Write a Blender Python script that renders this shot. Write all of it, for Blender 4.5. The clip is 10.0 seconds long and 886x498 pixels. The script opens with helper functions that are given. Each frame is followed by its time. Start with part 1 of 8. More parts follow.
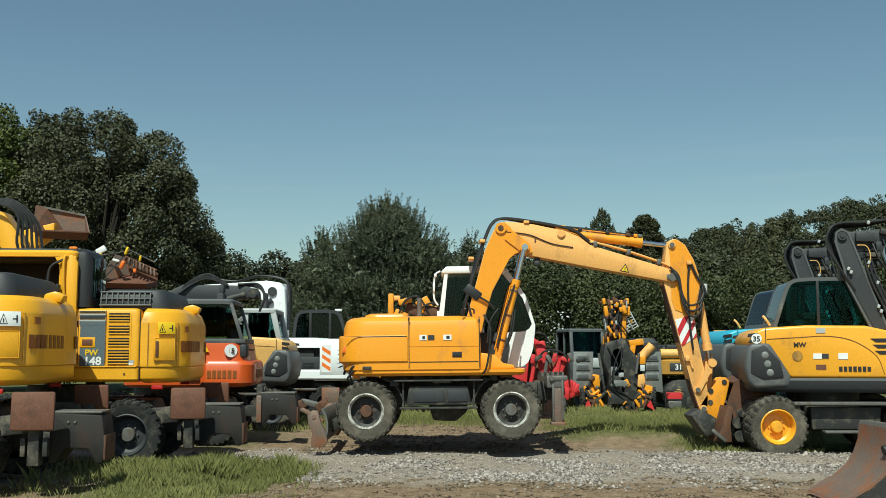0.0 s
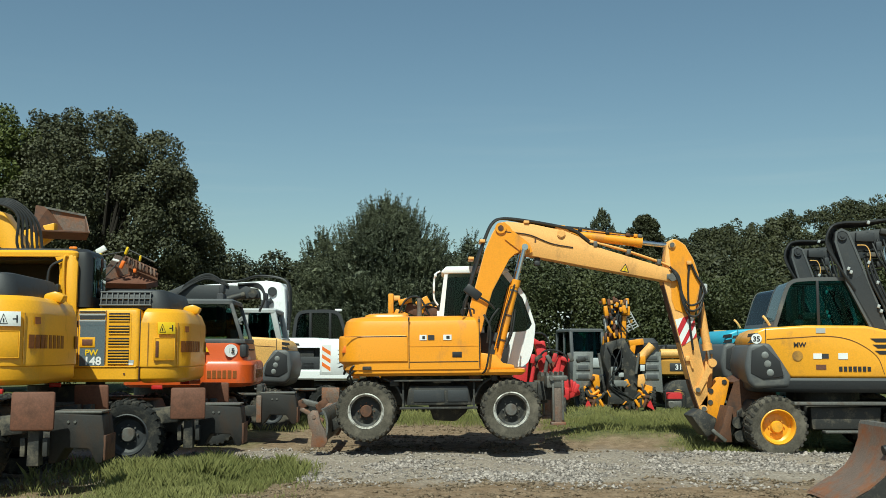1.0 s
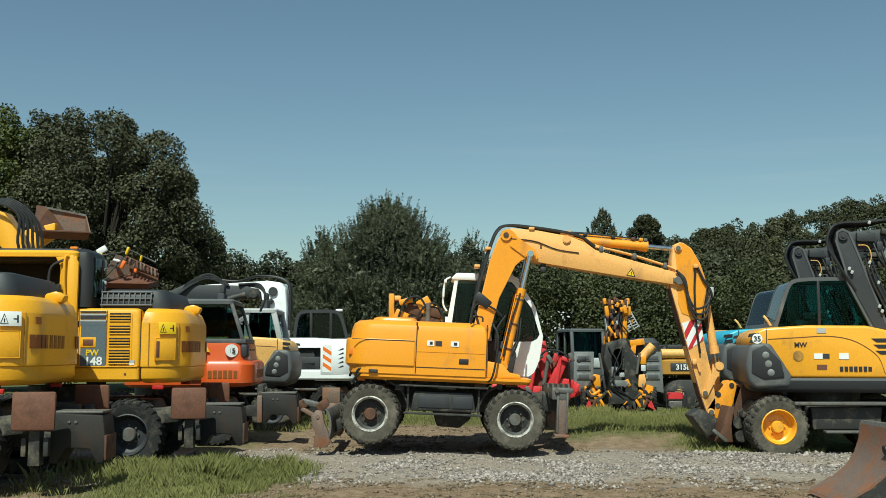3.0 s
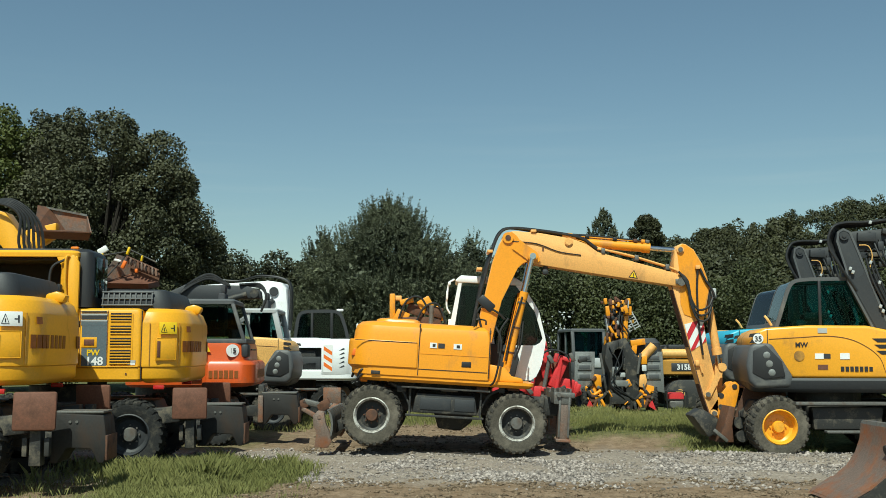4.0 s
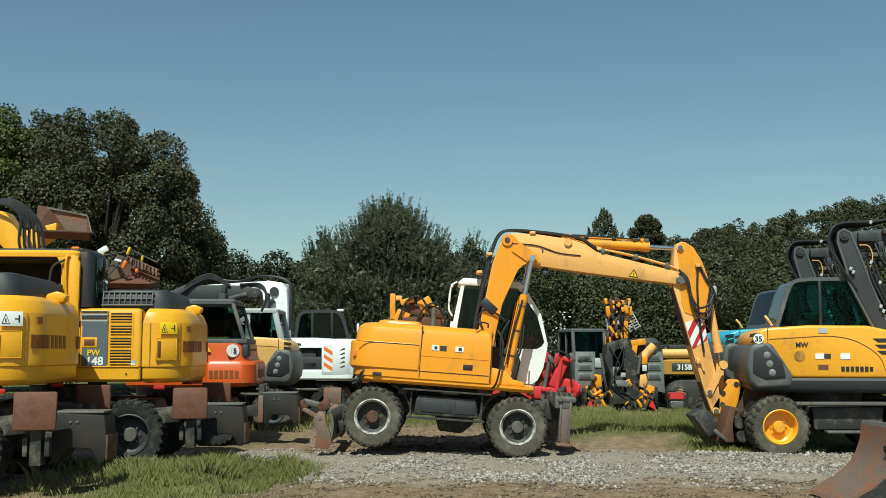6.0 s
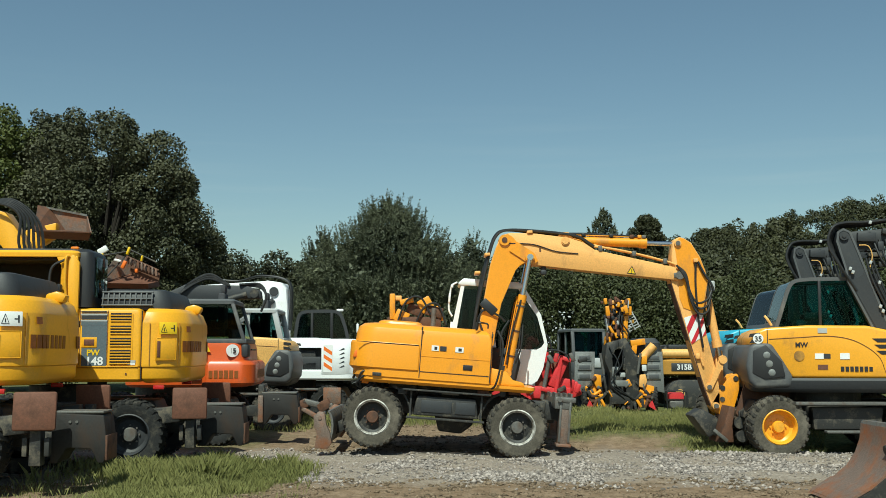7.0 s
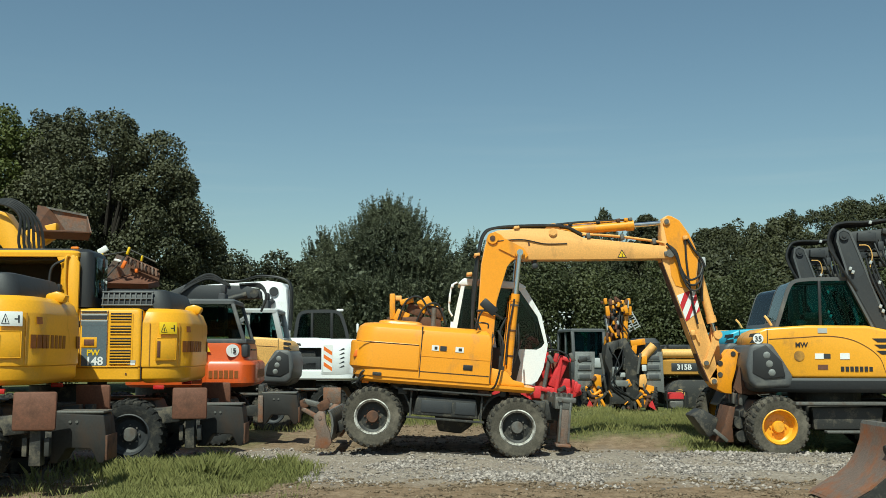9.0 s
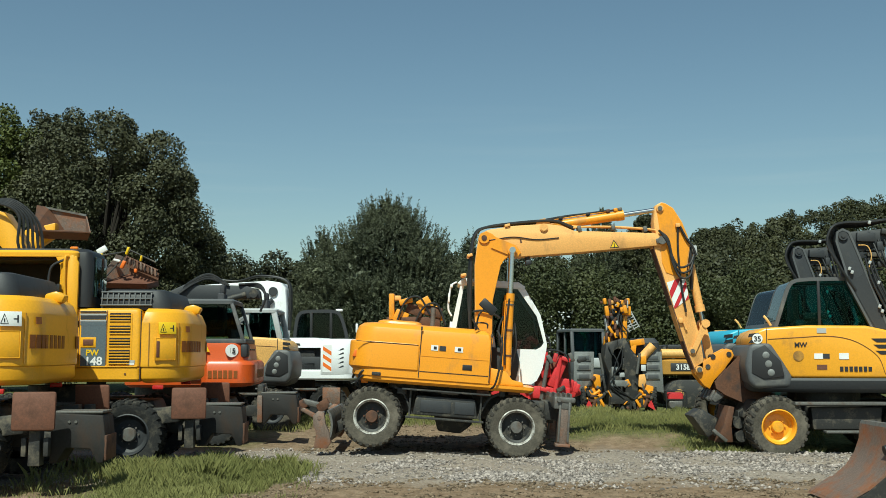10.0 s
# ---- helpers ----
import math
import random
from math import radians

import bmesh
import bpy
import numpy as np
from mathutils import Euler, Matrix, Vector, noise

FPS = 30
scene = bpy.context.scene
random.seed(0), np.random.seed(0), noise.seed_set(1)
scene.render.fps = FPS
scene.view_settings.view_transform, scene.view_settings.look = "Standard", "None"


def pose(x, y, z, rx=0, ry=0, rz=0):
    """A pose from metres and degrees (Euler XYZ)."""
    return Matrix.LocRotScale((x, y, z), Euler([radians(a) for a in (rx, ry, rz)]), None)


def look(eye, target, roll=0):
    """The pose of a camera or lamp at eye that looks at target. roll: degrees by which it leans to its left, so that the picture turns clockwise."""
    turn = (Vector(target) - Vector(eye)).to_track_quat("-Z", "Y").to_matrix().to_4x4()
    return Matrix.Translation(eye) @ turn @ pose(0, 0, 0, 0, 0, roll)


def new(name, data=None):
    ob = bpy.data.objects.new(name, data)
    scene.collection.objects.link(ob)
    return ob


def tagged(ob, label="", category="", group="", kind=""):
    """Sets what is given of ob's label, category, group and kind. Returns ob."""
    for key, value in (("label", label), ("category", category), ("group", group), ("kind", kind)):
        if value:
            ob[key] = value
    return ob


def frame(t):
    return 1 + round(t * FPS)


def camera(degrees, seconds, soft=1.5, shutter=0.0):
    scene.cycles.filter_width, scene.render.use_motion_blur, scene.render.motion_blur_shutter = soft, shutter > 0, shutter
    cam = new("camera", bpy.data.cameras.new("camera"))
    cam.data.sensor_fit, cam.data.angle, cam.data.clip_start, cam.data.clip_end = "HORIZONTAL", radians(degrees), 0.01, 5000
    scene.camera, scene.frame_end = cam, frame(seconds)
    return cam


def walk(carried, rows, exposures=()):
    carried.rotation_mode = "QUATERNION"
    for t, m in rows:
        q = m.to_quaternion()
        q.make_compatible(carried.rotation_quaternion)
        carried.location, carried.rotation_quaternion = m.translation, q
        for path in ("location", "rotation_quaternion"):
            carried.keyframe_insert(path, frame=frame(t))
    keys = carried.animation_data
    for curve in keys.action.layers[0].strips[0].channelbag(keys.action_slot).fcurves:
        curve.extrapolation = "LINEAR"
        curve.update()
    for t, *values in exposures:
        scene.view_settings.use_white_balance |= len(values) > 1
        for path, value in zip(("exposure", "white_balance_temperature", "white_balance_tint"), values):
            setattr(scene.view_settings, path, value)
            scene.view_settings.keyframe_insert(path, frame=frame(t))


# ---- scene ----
# ---------- camera ----------
EYE = (0.0, 0.0, 1.75)
TILT = 5.597
cam = camera(46.0, 10.0, soft=0.72)


def aim(pan, nod=0.0):
    """The tripod head, turned by a little pan and nod in degrees."""
    return pose(*EYE, 90 + TILT + nod, 0, pan)


walk(cam, [(0.0, aim(0)), (2.2, aim(0)), (2.7, aim(0.02)), (4.0, aim(0.085)), (5.0, aim(0.095)), (5.5, aim(0.11)),
           (7.0, aim(0.085)), (7.5, aim(0.11)), (8.0, aim(0.085)), (8.5, aim(0.11)), (9.0, aim(0.085)), (9.5, aim(0.08)),
           (10.0, aim(0.045))], exposures=[(0.0, 0.06, 6350, -11), (10.0, 0.06, 6350, -11)])

# ---------- world and sun ----------
SUN_FROM = Vector((-0.16, -0.68, 1.0)).normalized()
world = bpy.data.worlds.new("sky")
scene.world = world
world.use_nodes = True
wn = world.node_tree.nodes
sky = wn.new("ShaderNodeTexSky")
sky.sky_type, sky.sun_disc = "NISHITA", False
sky.sun_elevation = math.asin(SUN_FROM.z)
sky.sun_rotation = math.atan2(SUN_FROM.x, SUN_FROM.y)
sky.air_density, sky.dust_density, sky.ozone_density = 1.0, 0.6, 0.15
wn["Background"].inputs["Strength"].default_value = 0.084
# thin streaks of cirrus, low over the trees
tc = wn.new("ShaderNodeTexCoord")
mp = wn.new("ShaderNodeMapping")
mp.inputs["Scale"].default_value = (2.2, 2.2, 38.0)
cn = wn.new("ShaderNodeTexNoise")
cn.inputs["Scale"].default_value, cn.inputs["Detail"].default_value = 2.0, 5.0
cr = wn.new("ShaderNodeMapRange")
cr.inputs["From Min"].default_value, cr.inputs["From Max"].default_value = 0.52, 0.85
cr.inputs["To Max"].default_value = 0.16
sep = wn.new("ShaderNodeSeparateXYZ")
low = wn.new("ShaderNodeMapRange")
low.inputs["From Min"].default_value, low.inputs["From Max"].default_value = 0.26, 0.12
mu = wn.new("ShaderNodeMath")
mu.operation = "MULTIPLY"
mixw = wn.new("ShaderNodeMix")
mixw.data_type = "RGBA"
mixw.inputs["B"].default_value = (7.0, 7.2, 7.6, 1)
wl = world.node_tree.links.new
wl(tc.outputs["Generated"], mp.inputs["Vector"])
wl(mp.outputs["Vector"], cn.inputs["Vector"])
wl(cn.outputs["Fac"], cr.inputs["Value"])
wl(tc.outputs["Generated"], sep.inputs[0])
wl(sep.outputs["Z"], low.inputs["Value"])
wl(cr.outputs[0], mu.inputs[0])
wl(low.outputs[0], mu.inputs[1])
wl(mu.outputs[0], mixw.inputs["Factor"])
wl(sky.outputs["Color"], mixw.inputs["A"])
wl(mixw.outputs["Result"], wn["Background"].inputs["Color"])

sun = new("sun", bpy.data.lights.new("sun", "SUN"))
sun.data.energy, sun.data.angle, sun.data.color = 5.0, radians(0.53), (1.0, 0.965, 0.91)
sun.matrix_world = look(SUN_FROM * 60, (0, 0, 0))


# ---------- materials ----------
def material(name, color, rough=0.5, metal=0.0, spec=0.5, stain=None, stain_amount=0.5, stain_scale=1.5, grain=0.08,
             grain_scale=40.0, bump=0.1, bump_scale=60.0, streak=1.0, coat=0.0, by_piece=0.0):
    """Paint, rubber, steel or stone: a base colour with fine grain, patches of stain, and relief."""
    m = bpy.data.materials.new(name)
    m.use_nodes = True
    n, link = m.node_tree.nodes, m.node_tree.links.new
    b = n["Principled BSDF"]
    b.inputs["Metallic"].default_value = metal
    b.inputs["Specular IOR Level"].default_value = spec
    b.inputs["Coat Weight"].default_value = coat
    b.inputs["Coat Roughness"].default_value = 0.15
    co = n.new("ShaderNodeTexCoord")
    g = n.new("ShaderNodeTexNoise")
    g.inputs["Scale"].default_value, g.inputs["Detail"].default_value = grain_scale, 4.0
    link(co.outputs["Object"], g.inputs["Vector"])
    hsv = n.new("ShaderNodeHueSaturation")
    hsv.inputs["Color"].default_value = (*color, 1)
    mr = n.new("ShaderNodeMapRange")
    mr.inputs["From Min"].default_value, mr.inputs["From Max"].default_value = 0.3, 0.7
    mr.inputs["To Min"].default_value, mr.inputs["To Max"].default_value = 1 - grain * 2, 1 + grain * 2
    link(g.outputs["Fac"], mr.inputs["Value"])
    if by_piece:
        geo = n.new("ShaderNodeNewGeometry")
        pm = n.new("ShaderNodeMapRange")
        pm.inputs["To Min"].default_value, pm.inputs["To Max"].default_value = 1 - by_piece, 1 + by_piece
        link(geo.outputs["Random Per Island"], pm.inputs["Value"])
        mm = n.new("ShaderNodeMath")
        mm.operation = "MULTIPLY"
        link(pm.outputs[0], mm.inputs[0])
        link(mr.outputs[0], mm.inputs[1])
        link(mm.outputs[0], hsv.inputs["Value"])
    else:
        link(mr.outputs[0], hsv.inputs["Value"])
    last = hsv.outputs["Color"]
    if stain:
        mp = n.new("ShaderNodeMapping")
        mp.inputs["Scale"].default_value = (1, 1, 1 / streak)
        s = n.new("ShaderNodeTexNoise")
        s.inputs["Scale"].default_value, s.inputs["Detail"].default_value, s.inputs["Roughness"].default_value = stain_scale, 8.0, 0.68
        link(co.outputs["Object"], mp.inputs["Vector"])
        link(mp.outputs["Vector"], s.inputs["Vector"])
        sr = n.new("ShaderNodeMapRange")
        sr.inputs["From Min"].default_value, sr.inputs["From Max"].default_value = 0.62 - stain_amount * 0.25, 0.8 - stain_amount * 0.2
        link(s.outputs["Fac"], sr.inputs["Value"])
        mx = n.new("ShaderNodeMix")
        mx.data_type = "RGBA"
        mx.inputs["B"].default_value = (*stain, 1)
        link(sr.outputs[0], mx.inputs["Factor"])
        link(last, mx.inputs["A"])
        last = mx.outputs["Result"]
        rr = n.new("ShaderNodeMapRange")
        rr.inputs["To Min"].default_value, rr.inputs["To Max"].default_value = rough, min(1, rough + 0.35)
        link(sr.outputs[0], rr.inputs["Value"])
        link(rr.outputs[0], b.inputs["Roughness"])
    else:
        b.inputs["Roughness"].default_value = rough
    link(last, b.inputs["Base Color"])
    if bump:
        bn = n.new("ShaderNodeTexNoise")
        bn.inputs["Scale"].default_value, bn.inputs["Detail"].default_value = bump_scale, 6.0
        link(co.outputs["Object"], bn.inputs["Vector"])
        bp = n.new("ShaderNodeBump")
        bp.inputs["Strength"].default_value, bp.inputs["Distance"].default_value = bump, 0.01
        link(bn.outputs["Fac"], bp.inputs["Height"])
        link(bp.outputs[0], b.inputs["Normal"])
    return m


M = {
    "orange_yellow": material("orange_yellow_paint", (0.82, 0.315, 0.018), 0.36, stain=(0.46, 0.20, 0.04), stain_amount=0.32, stain_scale=2.2, grain=0.03, bump=0.03, streak=2, coat=0.1),
    "faded_yellow": material("faded_yellow_paint", (0.82, 0.42, 0.125), 0.55, stain=(0.42, 0.22, 0.08), stain_amount=0.35, stain_scale=3.0, grain=0.05, bump=0.05, streak=2),
    "yellow": material("yellow_paint", (0.80, 0.385, 0.020), 0.34, stain=(0.42, 0.23, 0.04), stain_amount=0.16, stain_scale=2.4, grain=0.03, bump=0.03, streak=2, coat=0.1),
    "warm_yellow": material("warm_yellow_paint", (0.82, 0.37, 0.028), 0.34, stain=(0.46, 0.22, 0.04), stain_amount=0.22, stain_scale=2.0, grain=0.03, bump=0.03, coat=0.12),
    "orange": material("orange_paint", (0.56, 0.085, 0.012), 0.4, stain=(0.26, 0.07, 0.025), stain_amount=0.32, stain_scale=2.0, grain=0.03, bump=0.03, coat=0.1),
    "dark_yellow": material("dim_grimy_yellow_paint", (0.40, 0.20, 0.03), 0.6, stain=(0.10, 0.06, 0.03), stain_amount=0.45, stain_scale=3, grain=0.06, bump=0.06),
    "peach": material("faded_orange_paint", (0.74, 0.42, 0.13), 0.5, stain=(0.5, 0.3, 0.12), stain_amount=0.15, bump=0.03),
    "white": material("white_paint", (0.80, 0.81, 0.82), 0.45, stain=(0.5, 0.49, 0.46), stain_amount=0.12, stain_scale=2.5, grain=0.02, bump=0.03, streak=2),
    "dirty_white": material("dirty_white_rim_paint", (0.60, 0.58, 0.54), 0.6, stain=(0.11, 0.09, 0.07), stain_amount=0.85, stain_scale=6, grain=0.05, bump=0.1),
    "silver": material("silver_grey_paint", (0.42, 0.43, 0.43), 0.45, stain=(0.25, 0.24, 0.22), stain_amount=0.2, grain=0.03, bump=0.03),
    "ramp_grey": material("weathered_ramp_steel", (0.20, 0.205, 0.20), 0.6, metal=0.2, stain=(0.10, 0.09, 0.08), stain_amount=0.4, stain_scale=5, grain=0.08, bump=0.2),
    "blue": material("light_blue_paint", (0.05, 0.36, 0.52), 0.4, stain=(0.1, 0.28, 0.36), stain_amount=0.1, grain=0.03, bump=0.03),
    "red": material("red_paint", (0.60, 0.036, 0.042), 0.45, stain=(0.2, 0.04, 0.04), stain_amount=0.25, stain_scale=4, grain=0.05, bump=0.05),
    "charcoal": material("charcoal_paint", (0.030, 0.032, 0.036), 0.6, stain=(0.070, 0.065, 0.058), stain_amount=0.12, stain_scale=3, grain=0.06, bump=0.06),
    "grey_plastic": material("grey_plastic", (0.085, 0.088, 0.092), 0.55, stain=(0.2, 0.19, 0.17), stain_amount=0.2, grain=0.05, bump=0.06),
    "slate": material("slate_grey_decal", (0.10, 0.13, 0.15), 0.5, stain=(0.2, 0.19, 0.17), stain_amount=0.1, bump=0.0),
    "worn_black": material("grimy_black_steel", (0.014, 0.0125, 0.012), 0.7, stain=(0.045, 0.027, 0.018), stain_amount=0.50, stain_scale=3.0, grain=0.1, bump=0.2, bump_scale=35, streak=3),
    "chassis": material("dusty_black_steel", (0.028, 0.027, 0.026), 0.6, stain=(0.16, 0.135, 0.10), stain_amount=0.42, stain_scale=5, grain=0.1, bump=0.15, bump_scale=40),
    "rubber": material("dusty_tyre_rubber", (0.075, 0.066, 0.053), 0.88, spec=0.2, stain=(0.165, 0.143, 0.115), stain_amount=0.70, stain_scale=3.2, grain=0.12, bump=0.3, bump_scale=50),
    "tread_rubber": material("earthy_tread_rubber", (0.045, 0.041, 0.036), 0.88, spec=0.2, stain=(0.15, 0.125, 0.095), stain_amount=0.45, stain_scale=6, grain=0.14, bump=0.3, bump_scale=50, by_piece=0.25),
    "black_rubber": material("dark_tyre_rubber", (0.022, 0.022, 0.022), 0.8, spec=0.25, stain=(0.09, 0.08, 0.065), stain_amount=0.45, stain_scale=7, grain=0.12, bump=0.3, bump_scale=50),
    "hose": material("black_hose", (0.016, 0.016, 0.017), 0.5, stain=(0.06, 0.055, 0.05), stain_amount=0.3, stain_scale=12, bump=0.1),
    "rust": material("rusty_steel", (0.125, 0.055, 0.030), 0.72, metal=0.15, stain=(0.06, 0.042, 0.036), stain_amount=0.55, stain_scale=5, grain=0.12, bump=0.35, bump_scale=35),
    "worn_rust": material("worn_rusty_steel", (0.185, 0.135, 0.11), 0.5, metal=0.25, stain=(0.29, 0.10, 0.035), stain_amount=0.62, stain_scale=2.6, grain=0.12, bump=0.3, bump_scale=35),
    "dull_steel": material("dull_grey_steel", (0.15, 0.145, 0.135), 0.55, metal=0.4, stain=(0.10, 0.06, 0.04), stain_amount=0.45, stain_scale=5, grain=0.1, bump=0.25, bump_scale=40),
    "chrome": material("polished_rod", (0.62, 0.63, 0.64), 0.18, metal=1.0, grain=0.02, bump=0.0),
    "mudplate": material("brown_primed_plate", (0.135, 0.052, 0.029), 0.7, stain=(0.085, 0.042, 0.028), stain_amount=0.4, stain_scale=4, grain=0.08, bump=0.2),
    "dark_interior": material("dark_cab_interior", (0.018, 0.018, 0.019), 0.75, bump=0.05),
    "seat_fabric": material("grey_seat_fabric", (0.05, 0.05, 0.055), 0.9, bump=0.2),
    "lamp": material("lamp_lens", (0.62, 0.64, 0.65), 0.12, grain=0.02, bump=0.05, bump_scale=90),
    "amber": material("amber_lens", (0.75, 0.19, 0.01), 0.25, bump=0.0),
    "red_lens": material("red_lens", (0.45, 0.02, 0.02), 0.25, bump=0.0),
    "decal_white": material("white_decal", (0.78, 0.78, 0.77), 0.45, grain=0.02, bump=0.0),
    "decal_black": material("black_decal", (0.02, 0.02, 0.022), 0.5, grain=0.02, bump=0.0),
    "decal_red": material("red_decal", (0.50, 0.018, 0.03), 0.45, stain=(0.4, 0.2, 0.18), stain_amount=0.1, bump=0.0),
    "decal_yellow": material("yellow_decal", (0.80, 0.52, 0.015), 0.45, grain=0.02, bump=0.0),
    "decal_orange": material("orange_decal", (0.8, 0.17, 0.02), 0.45, grain=0.02, bump=0.0),
    "dark_red_letters": material("dull_red_letters", (0.22, 0.07, 0.012), 0.5, bump=0.0),
}


def glass(name, tint, rough=0.02, ior=1.33):
    m = bpy.data.materials.new(name)
    m.use_nodes = True
    n, link = m.node_tree.nodes, m.node_tree.links.new
    n.remove(n["Principled BSDF"])
    t = n.new("ShaderNodeBsdfTransparent")
    t.inputs["Color"].default_value = (*tint, 1)
    g = n.new("ShaderNodeBsdfGlossy")
    g.inputs["Roughness"].default_value = rough
    f = n.new("ShaderNodeFresnel")
    f.inputs["IOR"].default_value = ior
    mx = n.new("ShaderNodeMixShader")
    link(f.outputs[0], mx.inputs[0])
    link(t.outputs[0], mx.inputs[1])
    link(g.outputs[0], mx.inputs[2])
    link(mx.outputs[0], n["Material Output"].inputs["Surface"])
    return m


M["glass"] = glass("tinted_cab_glass", (0.42, 0.55, 0.54))
M["green_glass"] = glass("green_cab_glass", (0.42, 0.73, 0.71), ior=1.2)


# ---------- mesh tools ----------
def part(name, bm, mat, parent=None, label="", smooth=True, at=None):
    """Link a bmesh as one mesh object under a thing or a part."""
    me = bpy.data.meshes.new(name)
    bmesh.ops.recalc_face_normals(bm, faces=bm.faces)
    bm.to_mesh(me)
    bm.free()
    me.materials.append(M[mat] if isinstance(mat, str) else mat)
    if smooth:
        me.set_sharp_from_angle(angle=radians(35))
        for p in me.polygons:
            p.use_smooth = True
    ob = new(name, me)
    if parent:
        ob.parent = parent
    if at is not None:
        ob.matrix_basis = at
    if label:
        ob["label"] = label
    return ob


def thing(name, label, category, at, group=""):
    ob = new(name)
    ob.empty_display_size = 0.2
    ob.matrix_basis = at
    return tagged(ob, label, category, group)


def BM():
    return bmesh.new()


def soften(bm, geom_faces, width, seg=2):
    if width > 0:
        edges = list({e for f in geom_faces for e in f.edges if len(e.link_faces) == 2 and e.calc_face_angle(0) > 0.6})
        bmesh.ops.bevel(bm, geom=edges, offset=width, segments=seg, affect="EDGES", profile=0.5, clamp_overlap=True)
    return bm


def box(bm, c, s, bevel=0.0, turn=None):
    r = bmesh.ops.create_cube(bm, size=1)
    m = Matrix.Translation(c) @ (turn.to_4x4() if turn else Matrix()) @ Matrix.Diagonal((*s, 1))
    bmesh.ops.transform(bm, matrix=m, verts=r["verts"])
    soften(bm, {f for v in r["verts"] for f in v.link_faces}, bevel)
    return bm


def prism(bm, outline, y0, y1, bevel=0.0, seg=2, axis="y"):
    """A side outline of (x, z) points pushed through from y0 to y1."""
    def put(a, b, k):
        return {"y": (a, k, b), "x": (k, a, b), "z": (a, b, k)}[axis]
    n = len(outline)
    va = [bm.verts.new(put(a, b, y0)) for a, b in outline]
    vb = [bm.verts.new(put(a, b, y1)) for a, b in outline]
    fs = [bm.faces.new(va), bm.faces.new(vb[::-1])]
    fs += [bm.faces.new((va[i], vb[i], vb[(i + 1) % n], va[(i + 1) % n])) for i in range(n)]
    bmesh.ops.recalc_face_normals(bm, faces=fs)
    soften(bm, fs, bevel, seg)
    return bm


def loft(bm, sections):
    """Join equal rings of points, closing both ends."""
    rings = [[bm.verts.new(p) for p in s] for s in sections]
    n = len(rings[0])
    for a, b in zip(rings, rings[1:]):
        for i in range(n):
            bm.faces.new((a[i], a[(i + 1) % n], b[(i + 1) % n], b[i]))
    bm.faces.new(rings[0][::-1])
    bm.faces.new(rings[-1])
    return bm


def plan(x0, x1, half, r0, r1, steps=5):
    """A footprint with rounded corners: radius r0 at the x0 end and r1 at the x1 end."""
    pts = []
    for cx, cy, r, a0 in ((x1 - r1, half - r1, r1, 0), (x0 + r0, half - r0, r0, 90), (x0 + r0, -half + r0, r0, 180), (x1 - r1, -half + r1, r1, 270)):
        for i in range(steps + 1):
            a = radians(a0 + 90 * i / steps)
            pts.append((cx + r * math.cos(a), cy + r * math.sin(a)))
    return pts


def slab(bm, foot, levels):
    """A body over a footprint: levels are (z, inset), so its edges and flanks are shaped."""
    cx = sum(p[0] for p in foot) / len(foot)
    hx = max(abs(p[0] - cx) for p in foot)
    hy = max(abs(p[1]) for p in foot)
    return loft(bm, [[(cx + (x - cx) * (1 - d / hx), y * (1 - d / hy), z) for x, y in foot] for z, d in levels])


def rod(bm, a, b, r, seg=14, r2=None):
    a, b = Vector(a), Vector(b)
    d = b - a
    m = Matrix.Translation((a + b) / 2) @ d.to_track_quat("Z", "Y").to_matrix().to_4x4()
    bmesh.ops.create_cone(bm, cap_ends=True, segments=seg, radius1=r, radius2=r if r2 is None else r2, depth=d.length, matrix=m)
    return bm


def hose(bm, pts, r, seg=7, sub=6):
    """A round hose through the points, along a smooth curve."""
    p = [Vector(q) for q in pts]
    p = [2 * p[0] - p[1]] + p + [2 * p[-1] - p[-2]]
    path = []
    for i in range(1, len(p) - 2):
        for k in range(sub):
            t = k / sub
            path.append(0.5 * (2 * p[i] + (p[i + 1] - p[i - 1]) * t + (2 * p[i - 1] - 5 * p[i] + 4 * p[i + 1] - p[i + 2]) * t * t
                               + (3 * p[i] - p[i - 1] - 3 * p[i + 1] + p[i + 2]) * t ** 3))
    path.append(p[-2])
    secs = []
    for i, c in enumerate(path):
        d = (path[min(i + 1, len(path) - 1)] - path[max(i - 1, 0)]).normalized()
        u = d.cross(Vector((0.13, 1, 0.21))).normalized()
        v = d.cross(u)
        secs.append([c + r * (math.cos(6.2832 * k / seg) * u + math.sin(6.2832 * k / seg) * v) for k in range(seg)])
    return loft(bm, secs)


def lathe(bm, profile, seg=40, axis_y=0.0):
    """Turn (radius, y) points round the y axis."""
    rings = []
    for i in range(seg):
        a = 2 * math.pi * i / seg
        rings.append([bm.verts.new((r * math.cos(a), y + axis_y, r * math.sin(a))) for r, y in profile])
    for i in range(seg):
        a, b = rings[i], rings[(i + 1) % seg]
        for k in range(len(profile) - 1):
            bm.faces.new((a[k], a[k + 1], b[k + 1], b[k]))
    return bm


